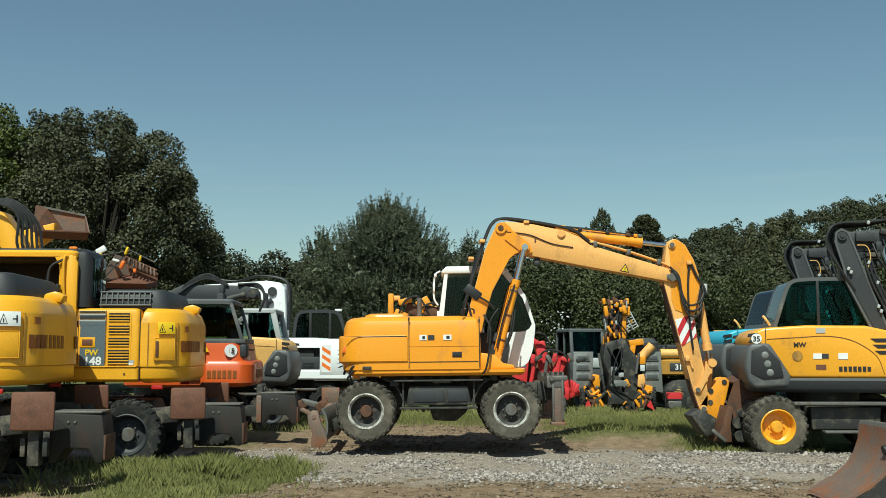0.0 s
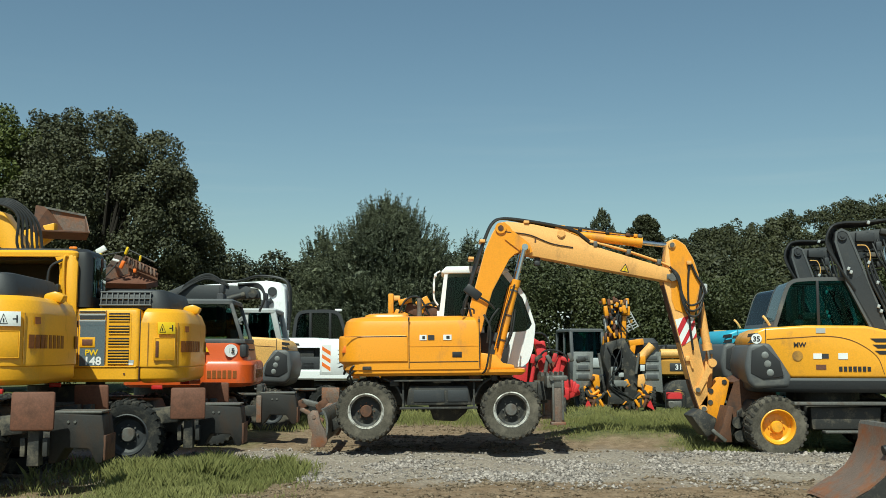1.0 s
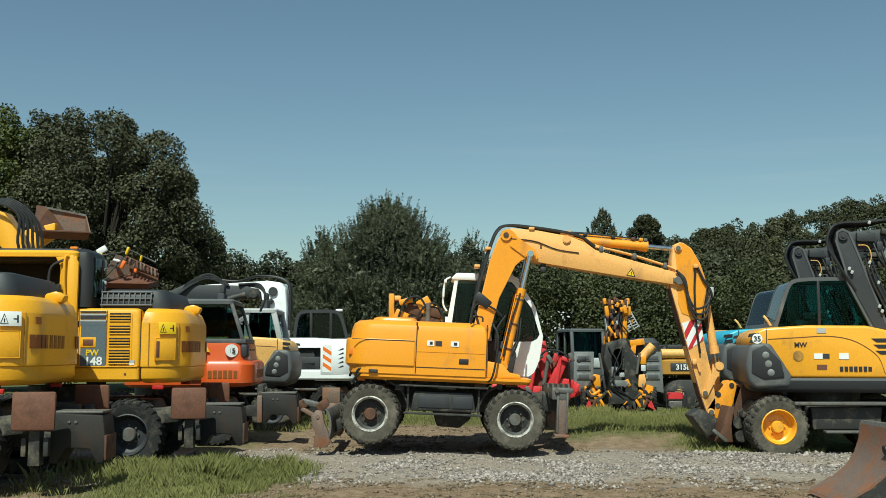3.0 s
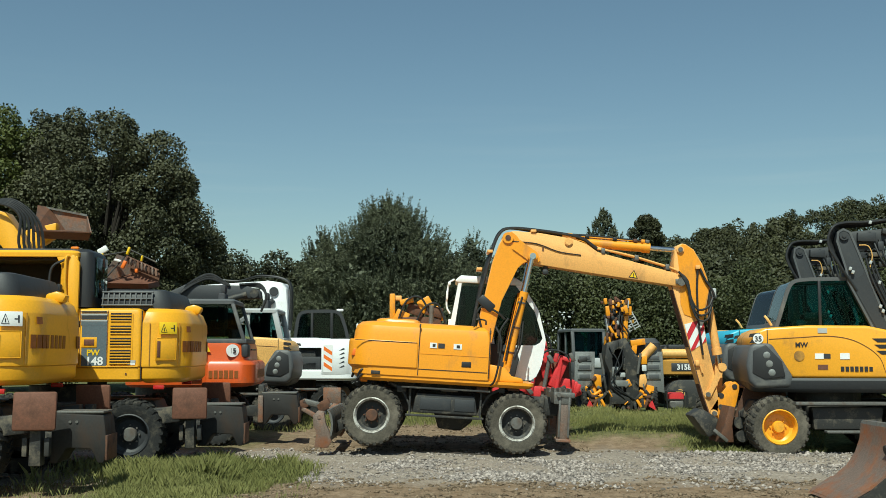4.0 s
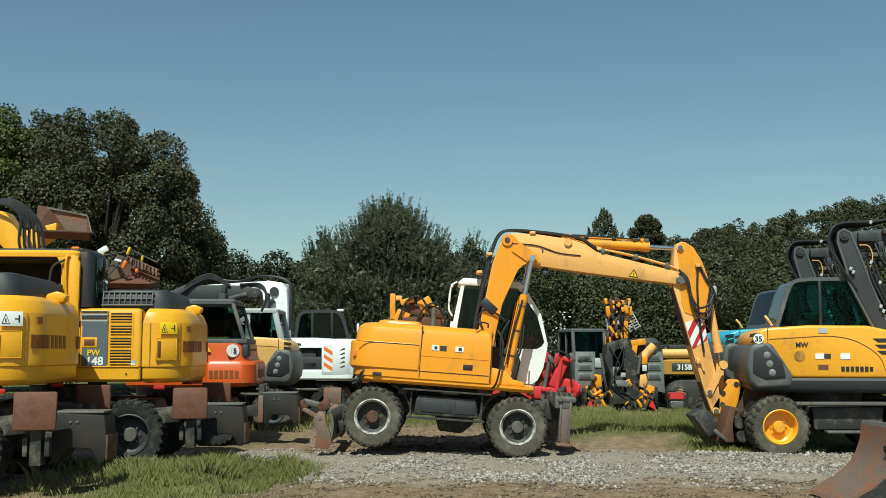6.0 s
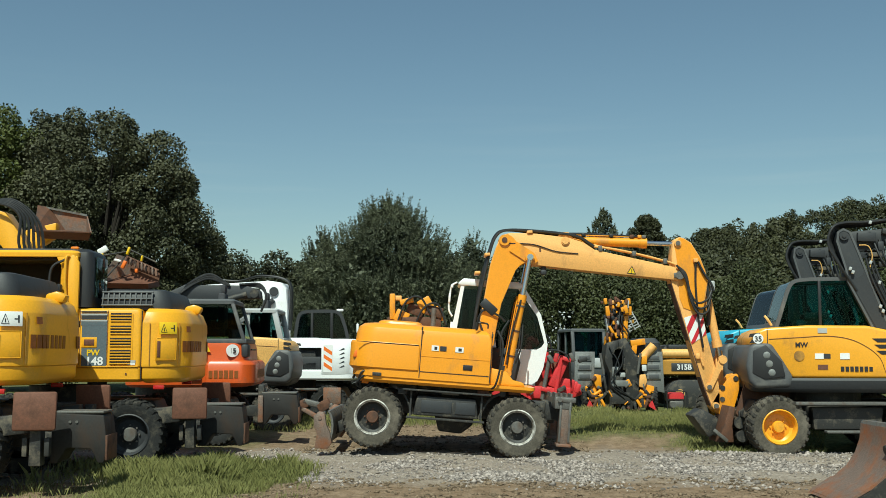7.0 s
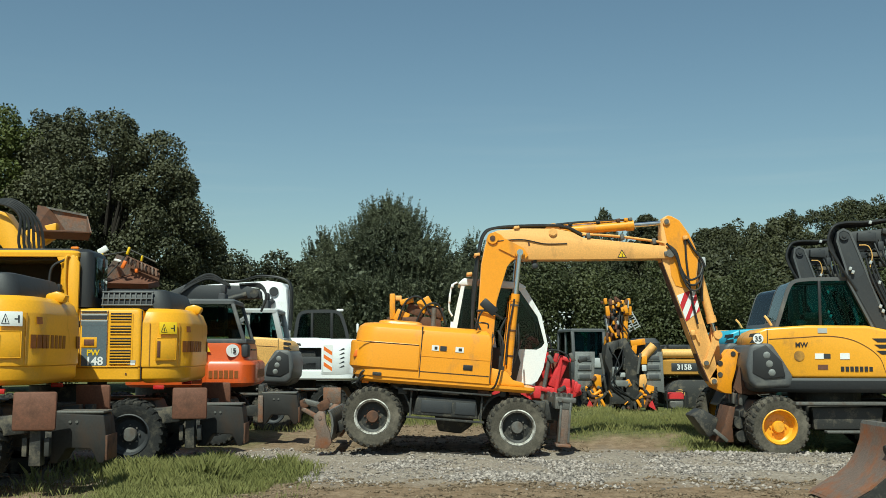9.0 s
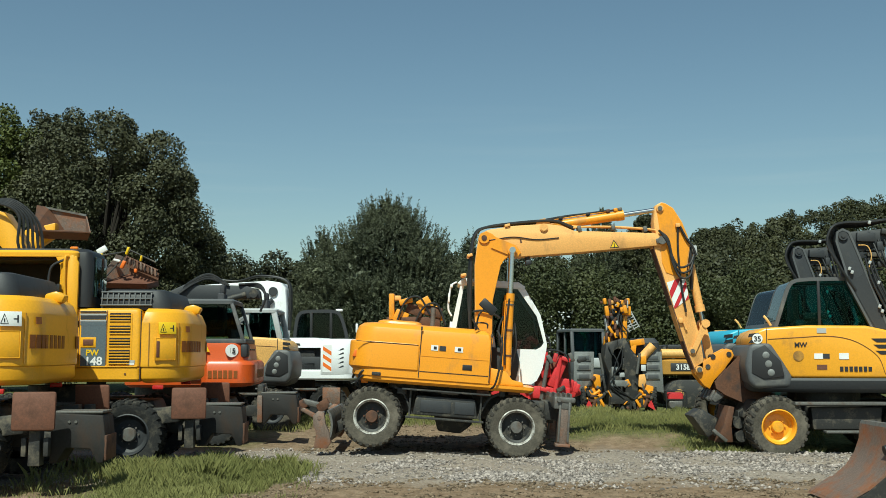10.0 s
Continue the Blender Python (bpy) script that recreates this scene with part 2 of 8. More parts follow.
def letters(text, size, mat, parent, at, name="lettering", label=""):
    """Flat letters, slightly raised, turned into a mesh of their own."""
    cu = bpy.data.curves.new(name, "FONT")
    cu.body, cu.size, cu.extrude, cu.resolution_u, cu.align_x, cu.offset = text, size, 0.003, 3, "CENTER", size * 0.025
    tmp = new("tmp", cu)
    me = bpy.data.meshes.new_from_object(tmp.evaluated_get(bpy.context.evaluated_depsgraph_get()))
    bpy.data.objects.remove(tmp)
    me.name = name
    me.materials.clear()
    me.materials.append(M[mat])
    ob = new(name, me)
    ob.parent, ob.matrix_basis = parent, at
    if label:
        ob["label"] = label
    return ob


RIGHT = pose(0, 0, 0, 90, 0, 0)       # reads from a machine's right flank
LEFT = pose(0, 0, 0, 90, 0, 180)      # reads from its left flank
REAR = pose(0, 0, 0, 90, 0, -90)      # reads from behind


def place(x, y, z, base):
    return Matrix.Translation((x, y, z)) @ base


def hoses(parent, r, *paths, mat="hose", name="hose"):
    """Separate hoses along the given points."""
    for pts in paths:
        b = BM()
        hose(b, pts, r)
        part(name, b, mat, parent)
# ---------- ground ----------
def fbm(x, y, s, seed=0.0):
    return noise.fractal(Vector((x / s + seed, y / s - seed, seed)), 1.0, 2.0, 4)


def smooth_step(a, b, v):
    k = min(1.0, max(0.0, (v - a) / (b - a)))
    return k * k * (3 - 2 * k)


def ground_z(x, y):
    """Height of the yard: ruts on the track, a low grass bank beyond it, a rising wooded hill far off."""
    z = 0.035 * fbm(x, y, 1.3, 3.1) * smooth_step(9, 12, y) + 0.02 * fbm(x, y, 0.35, 7.7)
    bank = smooth_step(18.8, 20.6, y) * smooth_step(1.6, 3.6, x)
    z += 0.20 * bank * (1 - smooth_step(26, 34, y))
    z += 0.10 * smooth_step(3.4, 4.3, x) * math.exp(-((y - 17.2) / 0.8) ** 2)
    if y > 19 and -3 < x < 4:
        z += 0.10 * smooth_step(19.5, 22, y) * max(0, fbm(x, y, 2.2, 5.0) + 0.4) * (1 - smooth_step(30, 40, y))
    z -= 0.03 * math.exp(-((y - 18.0) / 1.0) ** 2) * smooth_step(0.2, 0.9, x) * (1 - smooth_step(1.6, 2.6, x))
    if y > 60:
        z += smooth_step(70, 240, y) * (12.6 + 18 * smooth_step(0, 116, x))
    return z


def build_ground():
    xs = [-1500, -700, -300, -150, -80, -45, -25, -16] + [-10 + 0.1 * i for i in range(201)] + [16, 25, 45, 80, 120, 170, 230, 300, 700, 1500]
    ys = [-600, -200, -60, -15, 0, 6, 9] + [11 + 0.1 * i for i in range(110)] + [22.2 + 0.45 * i for i in range(40)] + [42, 46, 52, 60, 75, 95, 120, 150, 190, 240, 300, 380, 600, 1200, 2500]
    verts = [(x, y, ground_z(x, y)) for y in ys for x in xs]
    n = len(xs)
    faces = [(j * n + i, j * n + i + 1, (j + 1) * n + i + 1, (j + 1) * n + i) for j in range(len(ys) - 1) for i in range(n - 1)]
    me = bpy.data.meshes.new("ground")
    me.from_pydata(verts, [], faces)
    for p in me.polygons:
        p.use_smooth = True
    m = bpy.data.materials.new("yard_ground")
    m.use_nodes = True
    nd, link = m.node_tree.nodes, m.node_tree.links.new
    b = nd["Principled BSDF"]
    b.inputs["Roughness"].default_value, b.inputs["Specular IOR Level"].default_value = 0.95, 0.15
    co = nd.new("ShaderNodeTexCoord")

    def tex(scale, detail=6.0, rough=0.6, stretch=None):
        t = nd.new("ShaderNodeTexNoise")
        t.inputs["Scale"].default_value, t.inputs["Detail"].default_value, t.inputs["Roughness"].default_value = scale, detail, rough
        if stretch:
            q = nd.new("ShaderNodeMapping")
            q.inputs["Scale"].default_value = stretch
            link(co.outputs["Object"], q.inputs["Vector"])
            link(q.outputs["Vector"], t.inputs["Vector"])
        else:
            link(co.outputs["Object"], t.inputs["Vector"])
        return t.outputs["Fac"]

    def span(v, a, b_, lo=0.0, hi=1.0, kind="SMOOTHSTEP"):
        r = nd.new("ShaderNodeMapRange")
        r.interpolation_type = kind
        r.inputs["From Min"].default_value, r.inputs["From Max"].default_value = a, b_
        r.inputs["To Min"].default_value, r.inputs["To Max"].default_value = lo, hi
        link(v, r.inputs["Value"])
        return r.outputs[0]

    def calc(op, a, b_):
        q = nd.new("ShaderNodeMath")
        q.operation = op
        for i, v in enumerate((a, b_)):
            if isinstance(v, (int, float)):
                q.inputs[i].default_value = v
            else:
                link(v, q.inputs[i])
        return q.outputs[0]

    def blend(f, a, b_):
        q = nd.new("ShaderNodeMix")
        q.data_type = "RGBA"
        link(f, q.inputs["Factor"])
        for k, v in (("A", a), ("B", b_)):
            if isinstance(v, tuple):
                q.inputs[k].default_value = (*v, 1)
            else:
                link(v, q.inputs[k])
        return q.outputs["Result"]

    sp = nd.new("ShaderNodeSeparateXYZ")
    link(co.outputs["Object"], sp.inputs[0])
    X, Y = sp.outputs["X"], sp.outputs["Y"]
    patchy, fine, mid = tex(0.9), tex(22, 8), tex(5.0, 8, 0.7)
    wob = calc("MULTIPLY_ADD", patchy, 2.4)
    nd.active = wob.node
    wob.node.inputs[2].default_value = -1.2
    Yw, Xw = calc("ADD", Y, wob), calc("ADD", X, wob)
    dirt = blend(span(mid, 0.35, 0.68), (0.168, 0.112, 0.070), (0.285, 0.203, 0.136))
    dirt = blend(span(fine, 0.52, 0.72), dirt, (0.10, 0.075, 0.052))
    gravel = blend(span(fine, 0.35, 0.65), (0.20, 0.160, 0.128), (0.335, 0.285, 0.240))
    band = calc("MULTIPLY", span(Yw, 13.7, 14.6), span(Yw, 19.4, 18.2))
    col = blend(band, dirt, gravel)
    turf = blend(span(tex(9, 8, 0.7), 0.35, 0.65), (0.06, 0.072, 0.024), (0.15, 0.145, 0.06))
    turf = blend(span(tex(1.7), 0.58, 0.75), turf, (0.20, 0.165, 0.085))
    left = calc("MULTIPLY", calc("MULTIPLY", span(Xw, -2.0, -2.9), span(Yw, 17.2, 16.2)), span(Xw, -4.9, -4.1))
    rightb = calc("MULTIPLY", span(Xw, 1.9, 3.0), span(Yw, 19.4, 20.8))
    rightb = calc("MAXIMUM", rightb, calc("MULTIPLY", span(Xw, 4.0, 4.7), span(Yw, 17.3, 18.0)))
    far = span(Yw, 24.5, 27)
    under = calc("MULTIPLY", span(Xw, -3.0, -4.0), span(Yw, 18, 20))
    green = calc("MAXIMUM", calc("MAXIMUM", left, rightb), calc("MAXIMUM", far, calc("MULTIPLY", under, 0.6)))
    col = blend(green, col, turf)
    link(col, b.inputs["Base Color"])
    bp = nd.new("ShaderNodeBump")
    bp.inputs["Strength"].default_value, bp.inputs["Distance"].default_value = 0.8, 0.05
    link(calc("ADD", mid, calc("MULTIPLY", fine, 0.6)), bp.inputs["Height"])
    link(bp.outputs[0], b.inputs["Normal"])
    me.materials.append(m)
    tagged(new("ground", me), "rutted brown dirt yard with gravel track and grass", "ground", kind="structure")


build_ground()


def soup(name, verts, faces, mat, label, category, kind="stuff", smooth=False, parent=None):
    """One mesh of very many small pieces, straight from arrays."""
    me = bpy.data.meshes.new(name)
    v = np.asarray(verts, dtype=np.float32).reshape(-1, 3)
    f = np.asarray(faces, dtype=np.int32)
    k = f.shape[1]
    me.vertices.add(len(v))
    me.vertices.foreach_set("co", v.ravel())
    me.loops.add(f.size)
    me.loops.foreach_set("vertex_index", f.ravel())
    me.polygons.add(len(f))
    me.polygons.foreach_set("loop_start", np.arange(len(f), dtype=np.int32) * k)
    me.update(calc_edges=True)
    me.materials.append(mat)
    ob = new(name, me)
    if parent:
        ob.parent = parent
    return tagged(ob, label, category, kind=kind)


def leaf_material(name, dark, light):
    m = bpy.data.materials.new(name)
    m.use_nodes = True
    n, link = m.node_tree.nodes, m.node_tree.links.new
    b = n["Principled BSDF"]
    b.inputs["Roughness"].default_value, b.inputs["Specular IOR Level"].default_value = 0.6, 0.3
    geo = n.new("ShaderNodeNewGeometry")
    co = n.new("ShaderNodeTexCoord")
    ns = n.new("ShaderNodeTexNoise")
    ns.inputs["Scale"].default_value, ns.inputs["Detail"].default_value = 0.22, 5.0
    link(co.outputs["Object"], ns.inputs["Vector"])
    ad = n.new("ShaderNodeMath")
    ad.operation = "MULTIPLY_ADD"
    ad.inputs[1].default_value = 0.28
    link(geo.outputs["Random Per Island"], ad.inputs[0])
    sr = n.new("ShaderNodeMapRange")
    sr.inputs["From Min"].default_value, sr.inputs["From Max"].default_value = 0.3, 0.7
    sr.inputs["To Max"].default_value = 0.7
    link(ns.outputs["Fac"], sr.inputs["Value"])
    link(sr.outputs[0], ad.inputs[2])
    mx = n.new("ShaderNodeMix")
    mx.data_type = "RGBA"
    mx.inputs["A"].default_value, mx.inputs["B"].default_value = (*dark, 1), (*light, 1)
    link(ad.outputs[0], mx.inputs["Factor"])
    link(mx.outputs["Result"], b.inputs["Base Color"])
    return m


M["oak_leaf"] = leaf_material("oak_leaves", (0.030, 0.033, 0.016), (0.088, 0.086, 0.042))
M["bright_leaf"] = leaf_material("yellowish_leaves", (0.035, 0.048, 0.010), (0.10, 0.11, 0.025))
M["pine_leaf"] = leaf_material("pine_needles", (0.030, 0.038, 0.021), (0.135, 0.142, 0.082))
M["shrub_leaf"] = leaf_material("shrub_leaves", (0.024, 0.031, 0.011), (0.082, 0.086, 0.030))
M["hill_leaf"] = leaf_material("hill_forest_leaves", (0.018, 0.021, 0.009), (0.066, 0.065, 0.025))
M["grass"] = leaf_material("grass_blades", (0.078, 0.092, 0.022), (0.31, 0.29, 0.11))
M["bark"] = material("dark_bark", (0.028, 0.022, 0.017), 0.9, stain=(0.045, 0.04, 0.03), stain_amount=0.4, stain_scale=3, bump=0.8, bump_scale=12)

rng = np.random.default_rng(7)


def leaf_quads(centres, size, up=0.35, spread=0.5, long=1.5, out=None, axis=None):
    """Small leaf clumps: bent diamonds with random turns."""
    n = len(centres)
    d = rng.normal(size=(n, 3))
    if out is not None:
        d += out * 1.3
    d[:, 2] += up
    d /= np.linalg.norm(d, axis=1)[:, None]
    a = np.cross(d, rng.normal(size=(n, 3)))
    if axis is not None:
        a = axis + 0.75 * rng.normal(size=(n, 3))
    a /= np.linalg.norm(a, axis=1)[:, None]
    b = np.cross(d, a)
    b /= np.linalg.norm(b, axis=1)[:, None]
    s = (size * (1 - spread / 2 + spread * rng.random(n)))[:, None]
    v = np.stack([centres - a * s * long * 0.5, centres - b * s * 0.5 + d * s * 0.12, centres + a * s * long * 0.5, centres + b * s * 0.5 + d * s * 0.12], 1)
    f = np.arange(n * 4).reshape(n, 4)
    return v.reshape(-1, 3), f


def puffs(blobs, per_m2, shell=0.35):
    """Points near the surfaces of many overlapping balls (x, y, z, r), those deep inside others left out; with outward ways."""
    pts, outs = [], []
    B = np.array(blobs)
    for x, y, z, r in blobs:
        k = int(per_m2 * 12.57 * r * r)
        d = rng.normal(size=(k, 3))
        d /= np.linalg.norm(d, axis=1)[:, None]
        rr = r * (1 - shell * rng.random(k) ** 1.5 + 0.10 * rng.normal(size=k))
        p = np.array([x, y, z]) + d * rr[:, None]
        q = ((p[:, None, :] - B[None, :, :3]) ** 2).sum(2) < (0.55 * B[None, :, 3]) ** 2
        keep = ~q.any(1)
        pts.append(p[keep])
        outs.append(d[keep])
    return np.concatenate(pts), np.concatenate(outs)


def limb(bm, pts, r0, r1):
    p = [Vector(q) for q in pts]
    secs = []
    for i, c in enumerate(p):
        d = (p[min(i + 1, len(p) - 1)] - p[max(i - 1, 0)]).normalized()
        u = d.cross(Vector((0.31, 0.9, 0.11))).normalized()
        v = d.cross(u)
        r = r0 + (r1 - r0) * i / (len(p) - 1)
        secs.append([c + r * (math.cos(0.7854 * k) * u + math.sin(0.7854 * k) * v) for k in range(8)])
    return loft(bm, secs)


def broadleaf(label, at, height, blobs, mat, per_m2, size, trunk_r, category="tree"):
    """A leafy tree: tapered trunk, limbs to the crown's masses, and a crown of small leaf clumps."""
    root = thing("tree", label, category, at)
    bm = BM()
    limb(bm, [(0, 0, -0.3), (0.05, 0.1, height * 0.2), (-0.1, 0, height * 0.45), (0.1, 0, height * 0.75)], trunk_r, trunk_r * 0.25)
    part("trunk", bm, "bark", root)
    for i, (x, y, z, r) in enumerate(blobs[::3]):
        bm = BM()
        limb(bm, [(0, 0, height * 0.22 + 0.03 * i), (x * 0.4, y * 0.4, height * 0.2 + z * 0.45), (x * 0.9, y * 0.9, z)], trunk_r * 0.38, 0.03)
        part("limb", bm, "bark", root)
    c, o = puffs(blobs, per_m2)
    v, f = leaf_quads(c, size, out=o)
    crown = soup("crown", v, f, M[mat], "", "", kind="", parent=root)
    return root


def crown_blobs(w, d, z0, z1, n, r0, r1, seed, lean=0.0):
    """Leaf masses filling an uneven dome."""
    rr = random.Random(seed)
    out = []
    while len(out) < n:
        u, v, t = rr.uniform(-1, 1), rr.uniform(-1, 1), rr.random()
        lim = math.sqrt(max(0.02, 1 - (abs(t - 0.32) / 0.72) ** 2.2))
        if u * u + v * v > lim * lim:
            continue
        if u * u + v * v < (lim * 0.35) ** 2 and t < 0.75:
            continue
        r = rr.uniform(r0, r1)
        out.append((u * w + lean * t, v * d, z0 + t * (z1 - z0), r))
    return out


def outline_at(rows, z):
    """Width of an outline of (z, width) rows at a height."""
    if z <= rows[0][0]:
        return rows[0][1]
    for (a, wa), (b, wb) in zip(rows, rows[1:]):
        if z <= b:
            return wa + (wb - wa) * (z - a) / (b - a)
    return 0.0


def dome_blobs(rows, depth, n, r0, r1, seed, lean=0.0):
    """Leaf masses set just inside a crown outline of (z, half width) rows, most of them near its skin."""
    rr = random.Random(seed)
    z0, z1 = rows[0][0], rows[-1][0]
    out = []
    while len(out) < n:
        z, r = rr.uniform(z0, z1), rr.uniform(r0, r1)
        w = outline_at(rows, z) - 0.45 * r
        if w <= 0 or rr.random() > (0.25 + w / 6):
            continue
        a, k = rr.uniform(0, 6.2832), rr.random() ** 0.33
        out.append((w * k * math.cos(a) + lean * z, depth * w * k * math.sin(a), z - 0.4 * r, r))
    return out


def pine(label, at, rows, seed, shoots=1500, needle=0.030):
    """A bushy pine: branch tips turned up all over an uneven cone, each a brush of needles, over a dark inside of twigs."""
    rr = random.Random(seed)
    root = thing("pine_tree", label, "tree", at)
    top = rows[-1][0]
    bm = BM()
    limb(bm, [(0, 0, -0.3), (0, 0, top * 0.4), (0, 0, top * 0.93)], 0.22, 0.02)
    part("trunk", bm, "bark", root)
    base, way, length = [], [], []
    while len(base) < shoots:
        z = rows[0][0] + (top - rows[0][0]) * rr.random()
        a = rr.uniform(0, 6.2832)
        tier = 0.86 + 0.12 * math.sin(z * 4.4 + 2.0 * math.sin(a * 2 + seed)) + 0.10 * math.sin(3 * a + seed + 2.3 * z)
        w = outline_at(rows, z) * min(1.08, max(0.55, tier))
        if rr.random() > 0.12 + w / rows[0][1]:
            continue
        k = 1 - 0.5 * rr.random() ** 2.2
        base.append((w * k * math.cos(a), 0.8 * w * k * math.sin(a), z))
        tilt = 0.75 * (1 - z / top) + 0.16
        way.append((tilt * math.cos(a) + rr.gauss(0, 0.12), tilt * math.sin(a) + rr.gauss(0, 0.12), 1.0))
        length.append(rr.uniform(0.32, 0.62) * (1.5 if z > top * 0.78 and k > 0.9 else 1.0))
    base, way, length = np.array(base), np.array(way), np.array(length)
    way /= np.linalg.norm(way, axis=1)[:, None]
    per = 30
    u = rng.random((shoots, per))
    c = base[:, None] + way[:, None] * (length[:, None] * u)[..., None]
    ax = way[:, None] * 0.9 + rng.normal(size=(shoots, per, 3)) * 0.36
    ax /= np.linalg.norm(ax, axis=2)[..., None]
    c = c + ax * 0.06
    o = np.repeat((base * (1, 1, 0) / (np.linalg.norm(base[:, :2], axis=1)[:, None] + 0.01))[:, None], per, 1)
    v, f = leaf_quads(c.reshape(-1, 3), needle, up=0.2, long=5.0, out=o.reshape(-1, 3), axis=ax.reshape(-1, 3))
    soup("crown", v, f, M["pine_leaf"], "", "", kind="", parent=root)
    # twigs and old needles inside
    q = base[rng.integers(0, shoots, shoots * 3)] * np.array([0.78, 0.78, 1.0]) + rng.normal(size=(shoots * 3, 3)) * 0.12
    v, f = leaf_quads(q, 0.16, up=0.1, long=2.2)
    soup("inner_foliage", v, f, M["pine_leaf"], "", "", kind="", parent=root)
    return root
# ---------- trees ----------
OAK = [(1.2, 5.0), (3.0, 5.4), (5.0, 5.6), (6.6, 5.75), (7.7, 5.75), (8.7, 5.3), (9.7, 4.8), (10.7, 4.0), (11.6, 2.8), (12.3, 1.1)]
broadleaf("broad dark green oak behind the parked excavators", pose(-15.55, 47, 0), 11.8,
          dome_blobs(OAK, 0.8, 290, 0.40, 0.95, 3), "oak_leaf", 125, 0.092, 0.45)
TALL = [(1.2, 2.6), (5.0, 3.0), (8.0, 2.8), (10.5, 2.4), (11.8, 1.9), (12.9, 1.3), (13.7, 0.6)]
broadleaf("slim taller tree standing behind the oak", pose(-18.3, 49, 0), 12.0,
          dome_blobs(TALL, 0.8, 90, 0.40, 0.80, 8), "oak_leaf", 120, 0.092, 0.3)
BRIGHT = [(1.2, 3.4), (5.0, 3.8), (8.5, 3.3), (10.5, 2.5), (11.6, 1.6), (12.3, 0.5)]
broadleaf("tall leafy tree with yellowish green foliage", pose(-19.8, 46, 0), 11.6,
          dome_blobs(BRIGHT, 0.8, 120, 0.45, 0.9, 5), "bright_leaf", 115, 0.098, 0.4)
pine("dense bushy pine with upswept shoots", pose(-2.52, 47, 0), [(0.6, 4.6), (3.0, 4.6), (4.9, 4.0), (5.9, 3.3), (6.5, 2.7), (7.1, 2.0), (7.7, 1.1), (8.2, 0.35)], 4, 4800)
pine("smaller pine beside the bushy one", pose(-5.7, 49, 0), [(0.6, 1.9), (4.0, 1.7), (5.6, 1.1), (6.6, 0.5), (7.0, 0.1)], 9, 900)
pine("slender pine in the tree row", pose(1.4, 53, 0), [(0.6, 2.4), (4.5, 2.0), (6.0, 1.2), (6.9, 0.3), (7.2, 0.1)], 12, 900)
for i, (x, y, h, w) in enumerate([(-9.2, 58, 7.8, 2.6), (-6.9, 60, 8.0, 2.6), (-3.5, 64, 8.0, 3.0), (-11.8, 59, 7.7, 2.6), (-14.5, 62, 8.0, 2.8), (0.8, 57, 7.6, 2.4), (3.0, 60, 8.1, 2.6), (5.2, 62, 8.0, 2.6)]):
    broadleaf("leafy tree in the row at the yard's edge", pose(x, y, 0), h, crown_blobs(w, 2.2, 0.8, h - 0.9, 22, 0.7, 1.3, 30 + i),
              "hill_leaf", 75, 0.125, 0.2)
for i, (x, y, h, w) in enumerate([(4.4, 44, 5.9, 2.6), (7.6, 45, 6.2, 2.8), (10.6, 44, 6.3, 2.6), (13.4, 45, 6.0, 2.8), (16.5, 44, 5.8, 2.6), (19.6, 45, 6, 2.8), (1.6, 46, 4.6, 2.2)]):
    broadleaf("bushy green shrub with arching branches", pose(x, y, 0), h, crown_blobs(w, 2.0, 0.5, h - 0.9, 26, 0.7, 1.2, 60 + i),
              "shrub_leaf", 125, 0.084, 0.14, category="shrub")
# tree tops that stand out on the skyline
h = 18.7 - ground_z(19.6, 128)
pine("spiky conifer standing above the skyline", pose(19.6, 128, ground_z(19.6, 128)), [(0.5, 4.2), (h * 0.5, 3.6), (h * 0.72, 2.9), (h * 0.86, 1.6), (h, 0.2)], 21, 1300, 0.08)
h = 18.2 - ground_z(24.9, 128)
broadleaf("round-topped tree standing above the skyline", pose(24.9, 128, ground_z(24.9, 128)), h * 0.9,
          dome_blobs([(h * 0.1, 3.4), (h * 0.5, 3.0), (h * 0.75, 2.6), (h * 0.92, 1.8), (h, 0.9)], 1.0, 170, 0.4, 0.75, 24), "hill_leaf", 80, 0.18, 0.3)


def hill_forest():
    """The wood on the hill, crown beside crown."""
    rr = random.Random(11)
    blobs = []
    for i in range(560):
        y = 92 + 150 * rr.random()
        x = rr.uniform(0.02 * y, 0.46 * y)
        z = ground_z(x, y)
        h = rr.uniform(5.2, 7.8)
        w = rr.uniform(2.2, 4.2)
        for k in range(6):
            t = rr.random()
            blobs.append((x + rr.gauss(0, w * 0.42) * (1.15 - t), y + rr.gauss(0, w * 0.4) * (1.15 - t), z + h * (0.45 + 0.5 * t), w * rr.uniform(0.26, 0.46)))
    c, o = [], []
    for x, y, z, r in blobs:
        k = int(46 * r * r)
        d = rng.normal(size=(k, 3))
        d[:, 1] -= 0.7
        d[:, 2] += 0.4
        d /= np.linalg.norm(d, axis=1)[:, None]
        c.append(np.array([x, y, z]) + d * (r * (0.75 + 0.35 * rng.random(k)))[:, None])
        o.append(d)
    v, f = leaf_quads(np.concatenate(c), 0.33, out=np.concatenate(o))
    soup("hill_forest", v, f, M["hill_leaf"], "mixed green woodland covering the hill behind", "woodland")


hill_forest()
